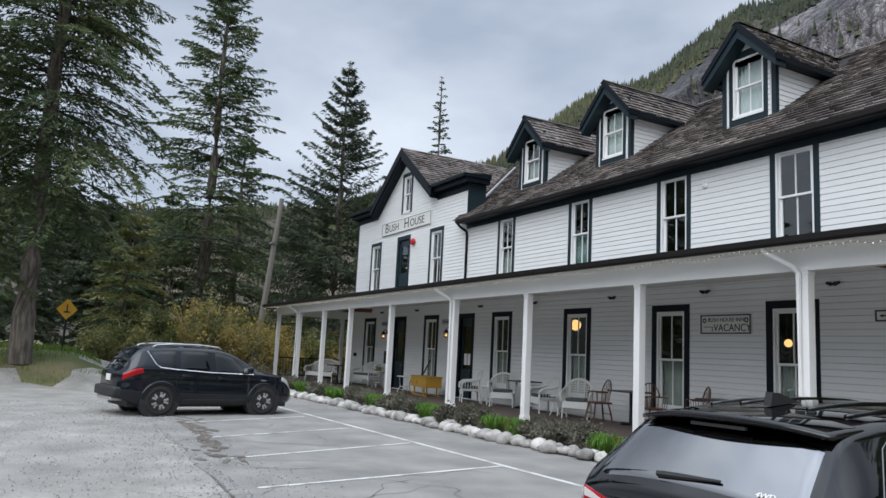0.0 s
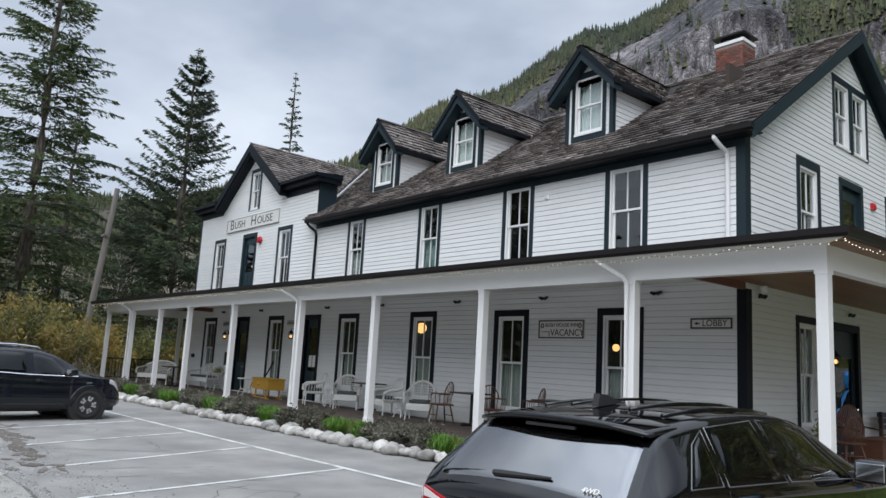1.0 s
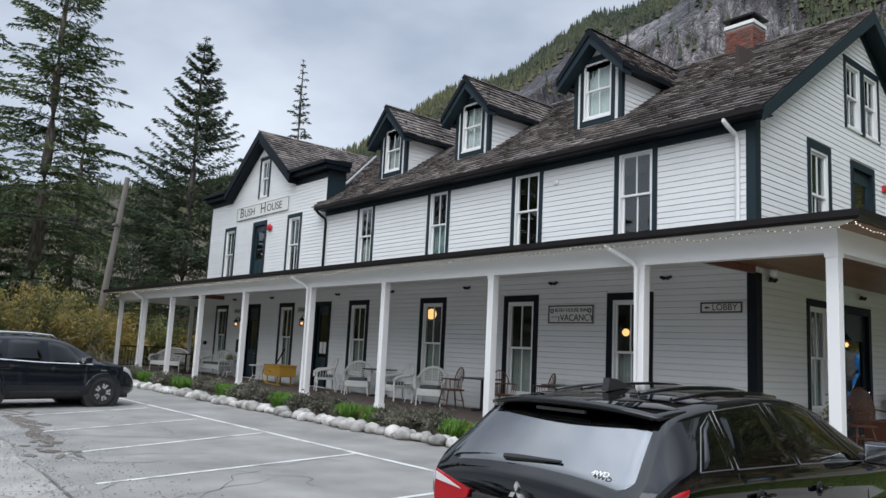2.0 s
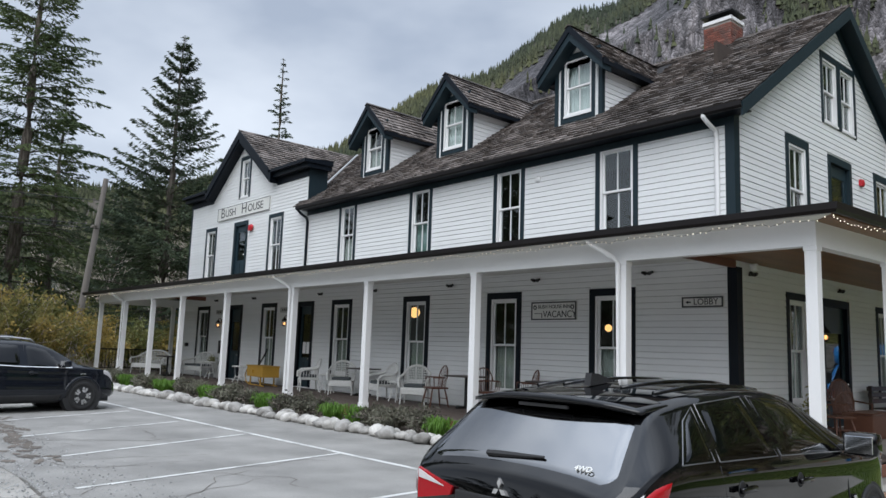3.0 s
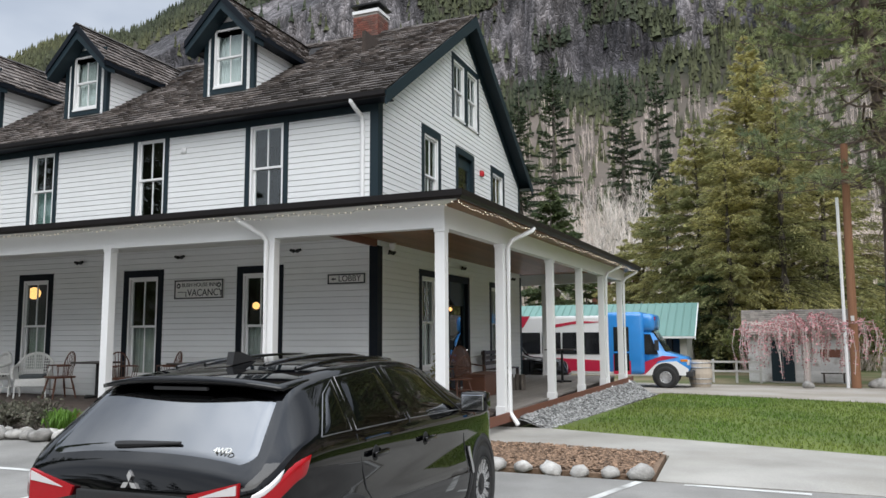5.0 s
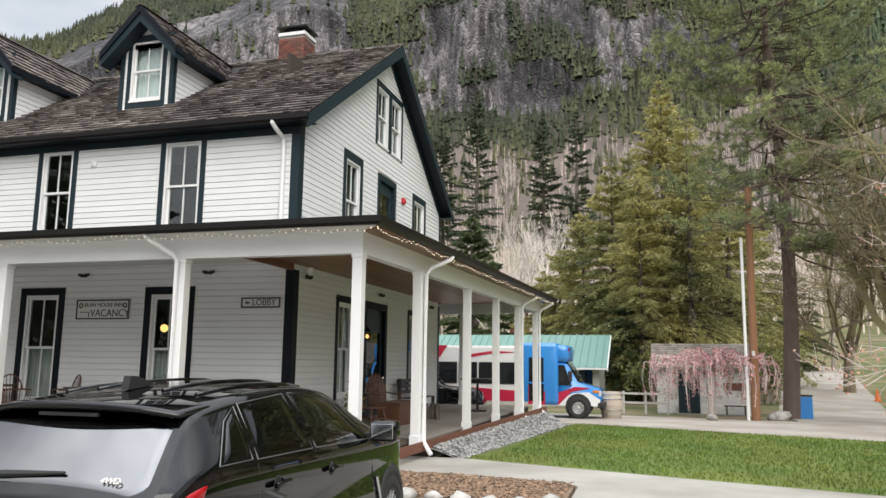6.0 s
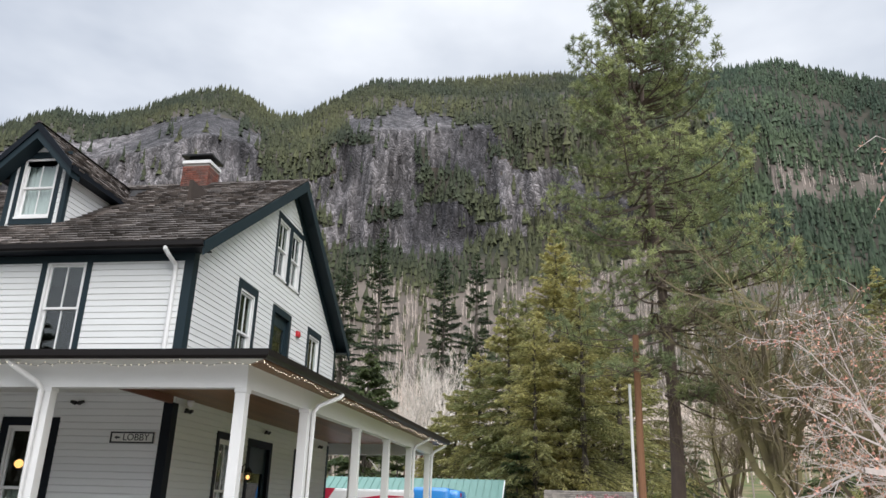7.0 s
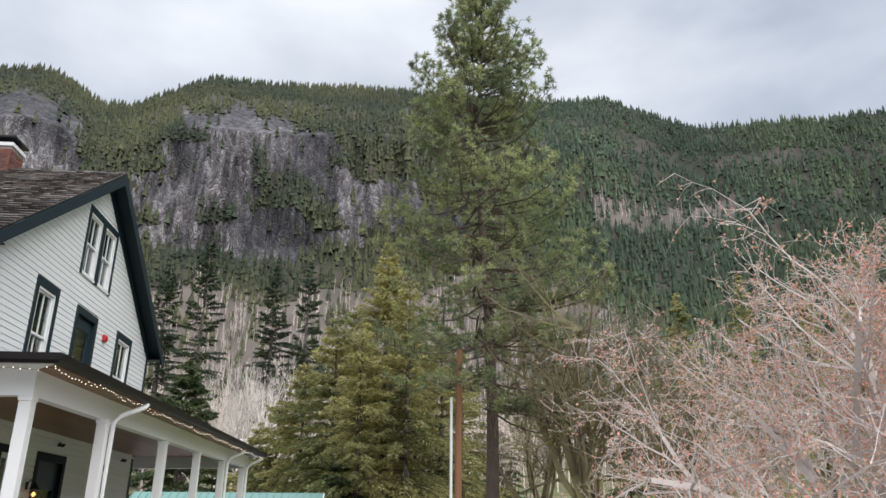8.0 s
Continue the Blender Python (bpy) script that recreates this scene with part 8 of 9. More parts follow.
# pebbles beside the lobby porch
rng = random.Random(8)
V, F = [], []
for _ in range(3600):
    y = rng.uniform(-0.25, 11.3)
    x = side_x(y) + 0.22 + rng.uniform(0, 0.75) * (0.85 + 0.02 * y)
    s = rng.uniform(0.022, 0.05)
    b = len(V)
    z = 0.1 + (ground_z(x, y) - 0.13) * smoothstep(0, 1, (x - side_x(y) - 0.14) / 0.8) + 0.01 + rng.uniform(0, 0.03)
    for c in ((1, 0, 0), (-1, 0, 0), (0, 1, 0), (0, -1, 0), (0, 0, 0.7), (0, 0, -0.7)):
        V.append((x + c[0] * s * rng.uniform(0.8, 1.3), y + c[1] * s * rng.uniform(0.8, 1.3), z + c[2] * s))
    F += [tuple(b + k for k in f) for f in ((0, 2, 4), (2, 1, 4), (1, 3, 4), (3, 0, 4), (2, 0, 5), (1, 2, 5), (3, 1, 5), (0, 3, 5))]
tagged(mesh_part("pebbles", V, F, M_PEBBLE), "strip of grey river pebbles along the porch", "pebbles", kind="stuff")
V, F = [], []
for i in range(25):
    y = -0.3 + 11.8 * i / 24
    for k in range(5):
        x = side_x(y) + 0.14 + 0.2 * k
        V.append((x, y, 0.1 + (ground_z(x, y) - 0.03 - 0.1) * smoothstep(0, 1, k / 4)))
F = [(5 * i + k, 5 * i + k + 1, 5 * i + k + 6, 5 * i + k + 5) for i in range(24) for k in range(4)]
tagged(mesh_part("gravel_bank", V, F, M_PEBBLE), "low grey gravel bank along the side porch", "gravel", kind="structure")
# loose gravel on the forecourt
V, F = [], []
for _ in range(9000):
    x = rng.uniform(-16, 5)
    y = -11.75 - rng.random() ** 1.6 * 3.2 if rng.random() < 0.75 else rng.gauss(-11.3, 0.35)
    s_ = rng.uniform(0.006, 0.017)
    b = len(V)
    for c in ((1, 0, 0), (-1, 0, 0), (0, 1, 0), (0, -1, 0), (0, 0, 1)):
        V.append((x + c[0] * s_ * rng.uniform(0.7, 1.3), y + c[1] * s_ * rng.uniform(0.7, 1.3), ground_z(x, y) + 0.002 + c[2] * s_))
    F += [tuple(b + k for k in f) for f in ((0, 2, 4), (2, 1, 4), (1, 3, 4), (3, 0, 4))]
tagged(mesh_part("loose_gravel", V, F, M_PEBBLE), "fine loose gravel scattered on the old asphalt", "gravel", kind="stuff")
V, F = [], []
for _ in range(26):
    x, y = rng.uniform(-12, 3), rng.uniform(-13.2, -8.2)
    a = rng.uniform(0, 6.283)
    for k in range(rng.randint(8, 20)):
        a += rng.gauss(0, 0.45)
        x2, y2 = x + 0.17 * math.cos(a), y + 0.17 * math.sin(a)
        w, b = rng.uniform(0.003, 0.008), len(V)
        nx, ny = -math.sin(a) * w, math.cos(a) * w
        z = 0.0045
        V += [(x - nx, y - ny, z), (x2 - nx, y2 - ny, z), (x2 + nx, y2 + ny, z), (x + nx, y + ny, z)]
        F.append((b, b + 1, b + 2, b + 3))
        x, y = x2, y2
tagged(mesh_part("asphalt_crack", V, F, M_DIRT), "thin dark cracks in the asphalt", "crack", kind="stuff")
# bark chips on the mulch bed
V, F = [], []
for _ in range(6500):
    x, y = rng.uniform(2.3, 6.15), rng.uniform(-4.85, -2.85)
    if y > -2.78 - max(0, x - 3.78) * 0.14:
        continue
    a, b, ln, wd = rng.uniform(0, 6.283), len(V), rng.uniform(0.02, 0.055), rng.uniform(0.008, 0.018)
    d, n = Vector((math.cos(a), math.sin(a), rng.uniform(-0.35, 0.35))) * ln, Vector((-math.sin(a), math.cos(a), rng.uniform(-0.4, 0.4))) * wd
    c = Vector((x, y, ground_z(x, y) + 0.045 + rng.uniform(0, 0.02)))
    V += [tuple(c - d - n), tuple(c + d - n), tuple(c + d + n), tuple(c - d + n), tuple(c + Vector((0, 0, 0.012)))]
    F += [(b, b + 1, b + 4), (b + 1, b + 2, b + 4), (b + 2, b + 3, b + 4), (b + 3, b, b + 4)]
tagged(mesh_part("bark_chips", V, F, M_CHIP), "loose brown bark chips on the mulch bed", "mulch", kind="stuff")
# lawn blades
V, F = [], []
for _ in range(52000):
    x, y = rng.uniform(3.6, 19), rng.uniform(-7, 11.6)
    if y < -0.2 - (x - 3.8) * 0.31 + 0.1 or y > 12.0 - max(0, x - 4.6) * 0.4 - 0.1 or (x < 4.75 and y > 0.2 and x < side_x(y) + 1.15):
        continue
    h, a = rng.uniform(0.035, 0.08), rng.uniform(0, 6.283)
    d = Vector((math.cos(a), math.sin(a), 0)) * 0.014
    z = ground_z(x, y) - 0.01
    b = len(V)
    lx, ly = rng.uniform(-0.03, 0.03), rng.uniform(-0.03, 0.03)
    V += [(x - d.x, y - d.y, z), (x + d.x, y + d.y, z), (x + lx, y + ly, z + h)]
    F.append((b, b + 1, b + 2))
for _ in range(9000):
    x, y = rng.uniform(-34, -22.2), rng.uniform(-17.5, -11.6)
    if ground_z(x, y) < 0.06 or rng.random() > 0.5 + noise.noise((x * 0.5, y * 0.5, 2.0)):
        continue
    h, a = rng.uniform(0.08, 0.26), rng.uniform(0, 6.283)
    d = Vector((math.cos(a), math.sin(a), 0)) * 0.018
    z, b = ground_z(x, y) - 0.07, len(V)
    V += [(x - d.x, y - d.y, z), (x + d.x, y + d.y, z), (x + rng.uniform(-0.08, 0.08), y + rng.uniform(-0.08, 0.08), z + h)]
    F.append((b, b + 1, b + 2))
tagged(mesh_part("grass", V, F, M_GRASS), "short green mown grass blades", "grass", kind="stuff")

# ---- porch furniture ----
def arm_tube(bm, pts, r, sides=6):
    tube(bm, pts, r, sides)


def wicker_chair(m, width=0.66, label="white wicker armchair with a dark cushion", name="wicker_chair", cushion=True):
    """A rolled-arm wicker chair or settee facing -y, woven from thin strands."""
    w = width / 2
    ch = thing(name, m, label, "sofa" if width > 1 else "chair", "wicker furniture")
    for sx in (-1, 1):
        for y in (-0.26, 0.24):
            bm = bmesh.new()
            tube(bm, [(sx * (w - 0.05), y, 0.38), (sx * (w - 0.03), y * 1.08, 0.0)], [0.022, 0.018], 6)
            part("leg", bm, M_WICKER, ch)
    part("seat", box(bmesh.new(), -w + 0.04, -0.28, 0.33, w - 0.04, 0.26, 0.4, 0.02), M_WICKER, ch)
    part("apron", box(bmesh.new(), -w + 0.04, -0.3, 0.24, w - 0.04, -0.27, 0.36, 0.008), M_WICKER, ch)
    if cushion:
        part("cushion", box(bmesh.new(), -w + 0.1, -0.27, 0.4, w - 0.1, 0.22, 0.48, 0.03), M_CUSHION, ch, "dark patterned seat cushion")
    # curved back of crossing strands
    bm = bmesh.new()
    n = 15 if width < 1 else 30
    for i in range(n + 1):
        t = -1 + 2 * i / n
        h = 0.5 * math.sqrt(max(0, 1 - (0.8 * t) ** 2)) + 0.02
        x = t * (w - 0.03)
        tube(bm, [(x, 0.24 - 0.06 * t * t, 0.4), (x * 1.02, 0.31 - 0.08 * t * t, 0.4 + h)], 0.009, 4)
    for k in range(1, 8):
        z = 0.06 * k
        tube(bm, [(t / 8 * (w - 0.03), 0.245 + 0.07 * z / 0.5 - 0.07 * (t / 8) ** 2, 0.4 + z) for t in range(-8, 9) if 0.5 * math.sqrt(max(0, 1 - (0.8 * t / 8) ** 2)) + 0.02 >= z], 0.009, 4)
    part("backrest", bm, M_WICKER, ch)
    bm = bmesh.new()
    tube(bm, [(t / 10 * w, 0.32 - 0.08 * (t / 10) ** 2, 0.42 + 0.5 * math.sqrt(1 - (0.8 * t / 10) ** 2)) for t in range(-10, 11)], 0.032, 7)
    part("back_rail", bm, M_WICKER, ch)
    for sx in (-1, 1):
        bm = bmesh.new()
        tube(bm, [(sx * w, 0.24, 0.7), (sx * (w + 0.03), 0.05, 0.64), (sx * (w + 0.03), -0.2, 0.62), (sx * (w + 0.02), -0.3, 0.55), (sx * w, -0.3, 0.4)], 0.035, 7)
        for k in range(6):
            y = 0.2 - 0.08 * k
            tube(bm, [(sx * w, y, 0.38), (sx * (w + 0.02), y, 0.63)], 0.008, 4)
        part("armrest", bm, M_WICKER, ch)
    return ch


def windsor_chair(m, label="reddish-brown spindle-back wooden armchair"):
    ch = thing("spindle_chair", m, label, "chair", "wooden porch chairs")
    part("seat", box(bmesh.new(), -0.24, -0.22, 0.42, 0.24, 0.22, 0.46, 0.015), M_OAK, ch)
    for sx in (-1, 1):
        for y in (-0.16, 0.16):
            bm = bmesh.new()
            tube(bm, [(sx * 0.16, y, 0.42), (sx * 0.2, y * 1.25, 0.22), (sx * 0.23, y * 1.5, 0.0)], [0.016, 0.022, 0.013], 7)
            part("leg", bm, M_OAK, ch)
    bm = bmesh.new()
    tube(bm, [(-0.2, -0.18, 0.2), (0.2, -0.18, 0.2)], 0.011, 6)
    tube(bm, [(-0.2, 0.18, 0.2), (0.2, 0.18, 0.2)], 0.011, 6)
    part("stretcher", bm, M_OAK, ch)
    bm = bmesh.new()
    tube(bm, [(0.27 * math.cos(a), 0.2 * math.sin(a) - 0.02, 0.68) for a in [math.pi * (-0.25 + 1.5 * i / 14) for i in range(15)]], 0.017, 6)
    part("arm_bow", bm, M_OAK, ch)
    bm = bmesh.new()
    tube(bm, [(0.22 * math.cos(math.pi * i / 12), 0.18 + 0.06 * math.sin(math.pi * i / 12), 0.66 + 0.3 * math.sin(math.pi * i / 12)) for i in range(13)], 0.014, 6)
    part("back_bow", bm, M_OAK, ch)
    for i in range(7):
        t = -1 + 2 * i / 6
        bm = bmesh.new()
        tube(bm, [(0.17 * t, 0.17, 0.46), (0.2 * t, 0.2 + 0.04 * (1 - t * t), 0.66 + 0.29 * math.sqrt(1 - 0.8 * t * t))], 0.007, 5)
        part("spindle", bm, M_OAK, ch)
    for sx in (-1, 1):
        for k in range(3):
            bm = bmesh.new()
            tube(bm, [(sx * 0.21, -0.14 + 0.1 * k, 0.46), (sx * 0.25, -0.15 + 0.1 * k, 0.68)], 0.007, 5)
            part("arm_spindle", bm, M_OAK, ch)
    return ch


def cafe_table(m, r=0.42, h=0.75, label="small dark table on an iron pedestal"):
    t = thing("cafe_table", m, label, "table", "porch tables")
    part("tabletop", box(bmesh.new(), -r, -r * 0.8, h - 0.035, r, r * 0.8, h, 0.012), M_DARKWOOD, t)
    bm = bmesh.new()
    lathe(bm, [(0.04, 0.05), (0.035, 0.3), (0.035, h - 0.05), (0.12, h - 0.036)], 10)
    part("pedestal", bm, M_DARKMETAL, t)
    part("foot", box(box(bmesh.new(), -0.28, -0.04, 0.0, 0.28, 0.04, 0.05, 0.01), -0.04, -0.28, 0.0, 0.04, 0.28, 0.048, 0.01), M_DARKMETAL, t)
    return t


def wicker_table(m, r=0.24, h=0.55):
    t = thing("wicker_table", m, "small white wicker side table", "table", "wicker furniture")
    part("tabletop", lathe(bmesh.new(), [(r, h - 0.04), (r + 0.015, h - 0.02), (r, h)], 16), M_WICKER, t)
    part("shelf", lathe(bmesh.new(), [(r * 0.6, 0.18), (r * 0.62, 0.2)], 14), M_WICKER, t)
    for k in range(4):
        a = 0.785 + 1.571 * k
        bm = bmesh.new()
        tube(bm, [(r * 0.75 * math.cos(a), r * 0.75 * math.sin(a), h - 0.03), (r * 0.6 * math.cos(a), r * 0.6 * math.sin(a), 0.2), (r * 0.95 * math.cos(a), r * 0.95 * math.sin(a), 0.0)], 0.014, 6)
        part("leg", bm, M_WICKER, t)
    return t


def deck(x, y, turn=0):
    return pose(x, y, FLOOR + 0.001, 0, 0, turn) @ Matrix.Scale(1.13, 4)


wicker_chair(deck(-26.7, -1.9, 30), 1.5, "white wicker settee at the porch end", "wicker_settee", False)
wicker_chair(deck(-24.3, -0.7, 8), 1.35, "white wicker settee with a dark cushion", "wicker_settee")
cafe_table(deck(-24.75, -1.9), 0.4)
wicker_table(deck(-22.5, -0.9), 0.26, 0.62)
wicker_table(deck(-19.4, -1.1), 0.3, 0.56)
wicker_chair(deck(-14.4, -1.1, -25), 0.7)
wicker_table(deck(-13.5, -0.95), 0.22, 0.52)
wicker_chair(deck(-12.6, -1.0, 50), 0.7)
cafe_table(deck(-12.0, -0.6), 0.4)
wicker_chair(deck(-10.4, -1.0, -12), 0.68)
wicker_table(deck(-9.6, -1.1), 0.22, 0.5)
wicker_chair(deck(-8.8, -1.1, 40), 0.66)
windsor_chair(deck(-7.8, -1.2, -15))
cafe_table(deck(-7.1, -0.75), 0.42)
windsor_chair(deck(-5.9, -1.15, 70))
windsor_chair(deck(-5.05, -0.65, -30))
cafe_table(deck(-4.2, -0.75), 0.42)
windsor_chair(SIDE @ pose(1.7, -1.2, FLOOR, 0, 0, 150))


def rocker_high(m):
    """A dark high-backed woven rocking chair."""
    c = thing("rocking_chair", m, "dark brown woven high-backed rocking chair", "chair")
    for i in range(13):
        t = -1 + i / 6
        bm = bmesh.new()
        tube(bm, [(0.26 * t, 0.22, 0.42), (0.29 * t, 0.36 - 0.05 * t * t, 0.62 + 0.5 * math.sqrt(max(0.05, 1 - 0.75 * t * t)))], 0.017, 5)
        part("back_slat", bm, M_OAK, c)
    bm = bmesh.new()
    tube(bm, [(0.31 * math.sin(a), 0.36, 0.62 + 0.52 * math.cos(a)) for a in [-1.5 + 3.0 * i / 12 for i in range(13)]], 0.025, 6)
    part("back_rail", bm, M_OAK, c)
    part("seat", box(bmesh.new(), -0.29, -0.26, 0.36, 0.29, 0.26, 0.43, 0.02), M_OAK, c)
    for sx in (-1, 1):
        bm = bmesh.new()
        tube(bm, [(sx * 0.3, 0.3, 0.68), (sx * 0.32, -0.25, 0.64), (sx * 0.3, -0.26, 0.4)], 0.02, 6)
        part("armrest", bm, M_OAK, c)
        bm = bmesh.new()
        tube(bm, [(sx * 0.25, -0.45, 0.09), (sx * 0.25, -0.2, 0.03), (sx * 0.25, 0.2, 0.03), (sx * 0.25, 0.5, 0.1)], 0.02, 6)
        part("rocker", bm, M_OAK, c)
        for y in (-0.22, 0.22):
            bm = bmesh.new()
            tube(bm, [(sx * 0.25, y, 0.03), (sx * 0.26, y, 0.4)], 0.018, 6)
            part("leg", bm, M_OAK, c)
    return c


rocker_high(pose(0.75, 3.6, FLOOR, 0, 0, 60))
# long bench, low table with crates and a standing table on the side porch
b = thing("porch_bench", pose(0.55, 6.9, FLOOR, 0, 0, 90), "weathered dark wooden slatted bench", "bench")
for i in range(4):
    part("seat_slat", box(bmesh.new(), -0.95, -0.25 + 0.12 * i, 0.42, 0.95, -0.15 + 0.12 * i, 0.45, 0.006), M_DARKWOOD, b)
for i in range(3):
    part("back_slat", box(bmesh.new(), -0.95, 0.24 + 0.02 * i, 0.55 + 0.15 * i, 0.95, 0.265 + 0.02 * i, 0.66 + 0.15 * i, 0.006), M_DARKWOOD, b)
for sx in (-0.9, 0.9):
    part("leg", boxes((sx - 0.04, -0.25, 0, sx + 0.04, -0.17, 0.42), (sx - 0.04, 0.19, 0, sx + 0.04, 0.27, 0.98)), M_DARKWOOD, b)
b = thing("low_trunk", pose(1.35, 3.0, FLOOR, 0, 0, 90), "dark brown wooden chest used as a low table", "chest")
part("chest", box(bmesh.new(), -0.7, -0.28, 0.0, 0.7, 0.28, 0.48, 0.015), M_OAK, b)
part("lid", box(bmesh.new(), -0.72, -0.3, 0.482, 0.72, 0.3, 0.52, 0.01), M_OAK, b)
for k in range(4):
    c = part("firewood_log", lathe(bmesh.new(), [(0.07, 0), (0.075, 0.2), (0.07, 0.4)], 9), M_BARK)
    c.matrix_basis = pose(1.4 + 0.16 * k, 4.6 - 0.06 * (k % 2), FLOOR, 0, 0, k * 40)
    tagged(c, "short split firewood log standing on the deck", "log", "firewood logs")
cafe_table(pose(2.1, 8.0, FLOOR), 0.45, 0.98, "tall dark table on an iron pedestal")

# mustard-coloured sled box
s = thing("wooden_sled", deck(-17.45, -1.2, -8), "mustard yellow wooden box sled with iron runners", "sled")
part("sled_box", box(bmesh.new(), -0.72, -0.28, 0.28, 0.72, 0.28, 0.62, 0.012), M_YELLOWBOX, s)
part("box_rim", boxes((-0.74, -0.3, 0.6, 0.74, 0.3, 0.635)), M_YELLOWBOX, s)
for sy in (-0.22, 0.22):
    bm = bmesh.new()
    tube(bm, [(0.75, sy, 0.02), (-0.6, sy, 0.02), (-0.95, sy, 0.1), (-1.05, sy, 0.3), (-0.9, sy, 0.48), (-0.75, sy, 0.45)], 0.02, 6)
    part("runner", bm, M_YELLOWBOX, s)
    for x in (-0.5, 0.45):
        part("strut", box(bmesh.new(), x - 0.025, sy - 0.02, 0.03, x + 0.025, sy + 0.02, 0.29, 0.004), M_YELLOWBOX, s)
bm = bmesh.new()
tube(bm, [(-0.7, 0, 0.45), (-0.3, 0.05, 0.8), (0.02, 0.1, 1.15)], 0.025, 6)
part("pull_handle", bm, M_DARKMETAL, s)
part("hub_knob", lathe(bmesh.new(), [(0.06, 0), (0.05, 0.05)], 12), M_YELLOWBOX, s).matrix_basis = pose(-0.1, -0.28, 0.45, 90)

# mailbox and planters
b = thing("wall_mailbox", Matrix.Translation((-23.5, -0.06, 1.55)), "black wall mailbox beside the door", "mailbox")
part("mail_box", box(bmesh.new(), -0.14, -0.12, -0.28, 0.14, 0.02, 0.28, 0.02), M_DARKMETAL, b)
for x, y in ((-22.5, -0.9),):
    bush("potted_plant", Vector((x, y, FLOOR + 0.63)), 0.32, 0.32, 801, M_SHRUB, "small potted plant on the wicker table", 240, 0.07, M_TWIG, "plant", 18, 0.3)
bush("potted_plant", Vector((0.5, 2.2, FLOOR + 0.0)), 0.5, 0.95, 802, M_SHRUB, "leafy potted plant by the lobby window", 600, 0.08, M_TWIG, "plant", 24, 0.35)
bm = bmesh.new()
tube(bm, [(-27.3, -0.03, 1.6), (-27.3, -0.14, 1.6)], 0.09, 10)
ob = part("wall_fan_bell", bm, M_DARKMETAL)
tagged(ob, "dark round fixture on the porch wall", "fixture")


# lamps inside, seen through the glass
def inner_lamp(p, r, label):
    l = thing("hanging_lamp", Matrix.Translation(p), label, "lamp", "indoor lamps")
    bm = bmesh.new()
    bmesh.ops.create_uvsphere(bm, u_segments=16, v_segments=10, radius=r)
    part("globe", bm, M_WARM, l, "glowing warm globe", True)
    bm = bmesh.new()
    tube(bm, [(0, 0, r), (0, 0, 3.95 - p[2])], 0.008, 5)
    part("cord", bm, M_DARKMETAL, l)


inner_lamp((-11.35, 0.85, 2.92), 0.17, "glowing globe lamp hanging indoors")
inner_lamp((-3.75, 0.85, 2.42), 0.09, "small glowing lamp hanging indoors")

# ---- outbuildings ----
M_GREENROOF = mat("seafoam_metal_roof", (0.13, 0.26, 0.225), 0.45, 0.08, 1.0, 20, 0.02, metal=0.1)
M_SHEDWALL = mat("grey_white_shed_boards", (0.48, 0.47, 0.44), 0.8, 0.15, 1.0, 12, 0.1)
M_PEELING = mat("peeling_white_board_paint", (0.62, 0.61, 0.6), 0.85, 0.25, 2.0, 12, 0.2, other=(0.34, 0.31, 0.28), cut=(0.56, 0.68), rnd=0.15)
M_OLDSHAKE = mat("mossy_old_shingles", (0.20, 0.175, 0.15), 0.95, 0.35, 1.0, 12, 0.4, rnd=0.5, island=0.6)
M_POLE = mat("utility_pole_wood", (0.24, 0.12, 0.065), 0.9, 0.35, 2.0, 20, 0.4, stretch=(3, 3, 0.3))
M_POLE_G = mat("grey_pole_wood", (0.22, 0.2, 0.18), 0.9, 0.3, 2.0, 20, 0.4, stretch=(3, 3, 0.3))
M_BARREL = mat("pale_barrel_staves", (0.42, 0.36, 0.29), 0.8, 0.2, 3.0, 20, 0.2)

gx0, gx1, gy = -5.2, 4.25, 27.0
gz = ground_z(0, gy)
shed = thing("shed", Matrix.Translation((0, 0, 0)), "long shed with a seafoam green metal roof", "building")
part("wall", boxes((gx0, gy, gz - 0.3, gx1, gy + 0.15, 1.62), (gx1 - 0.15, gy + 0.15, gz - 0.3, gx1, gy + 6, 1.62), (gx0, gy + 5.85, gz - 0.3, gx1 - 0.15, gy + 6, 1.62)), M_SHEDWALL, shed)
part("gable", prism(bmesh.new(), [(gy, 1.62), (gy + 6, 1.62), (gy + 3, 3.15)], gx1 - 0.15, gx1, "x"), M_SHEDWALL, shed)
for s in (0, 1):
    e = gy - 0.6 if s == 0 else gy + 6.6
    part("roof", prism(bmesh.new(), [(e, 1.5), (gy + 3, 3.34), (gy + 3, 3.28), (e, 1.44)], gx0 - 0.4, gx1 + 0.45, "x"), M_GREENROOF, shed, "seafoam green standing-seam roof")
x = gx0 - 0.4
while x < gx1 + 0.44:
    part("roof_seam", prism(bmesh.new(), [(gy - 0.62, 1.505), (gy + 3, 3.345), (gy + 3, 3.385), (gy - 0.62, 1.545)], x, x + 0.03, "x"), M_GREENROOF, shed)
    x += 0.4
part("fascia", prism(bmesh.new(), [(gy - 0.6, 1.5), (gy + 3, 3.33), (gy + 3, 3.15), (gy - 0.6, 1.32)], gx1 + 0.45, gx1 + 0.5, "x"), M_WHITE, shed)
part("shed_gutter", boxes((gx0 - 0.4, gy - 0.68, 1.38, gx1 + 0.45, gy - 0.6, 1.48)), M_WHITE, shed)
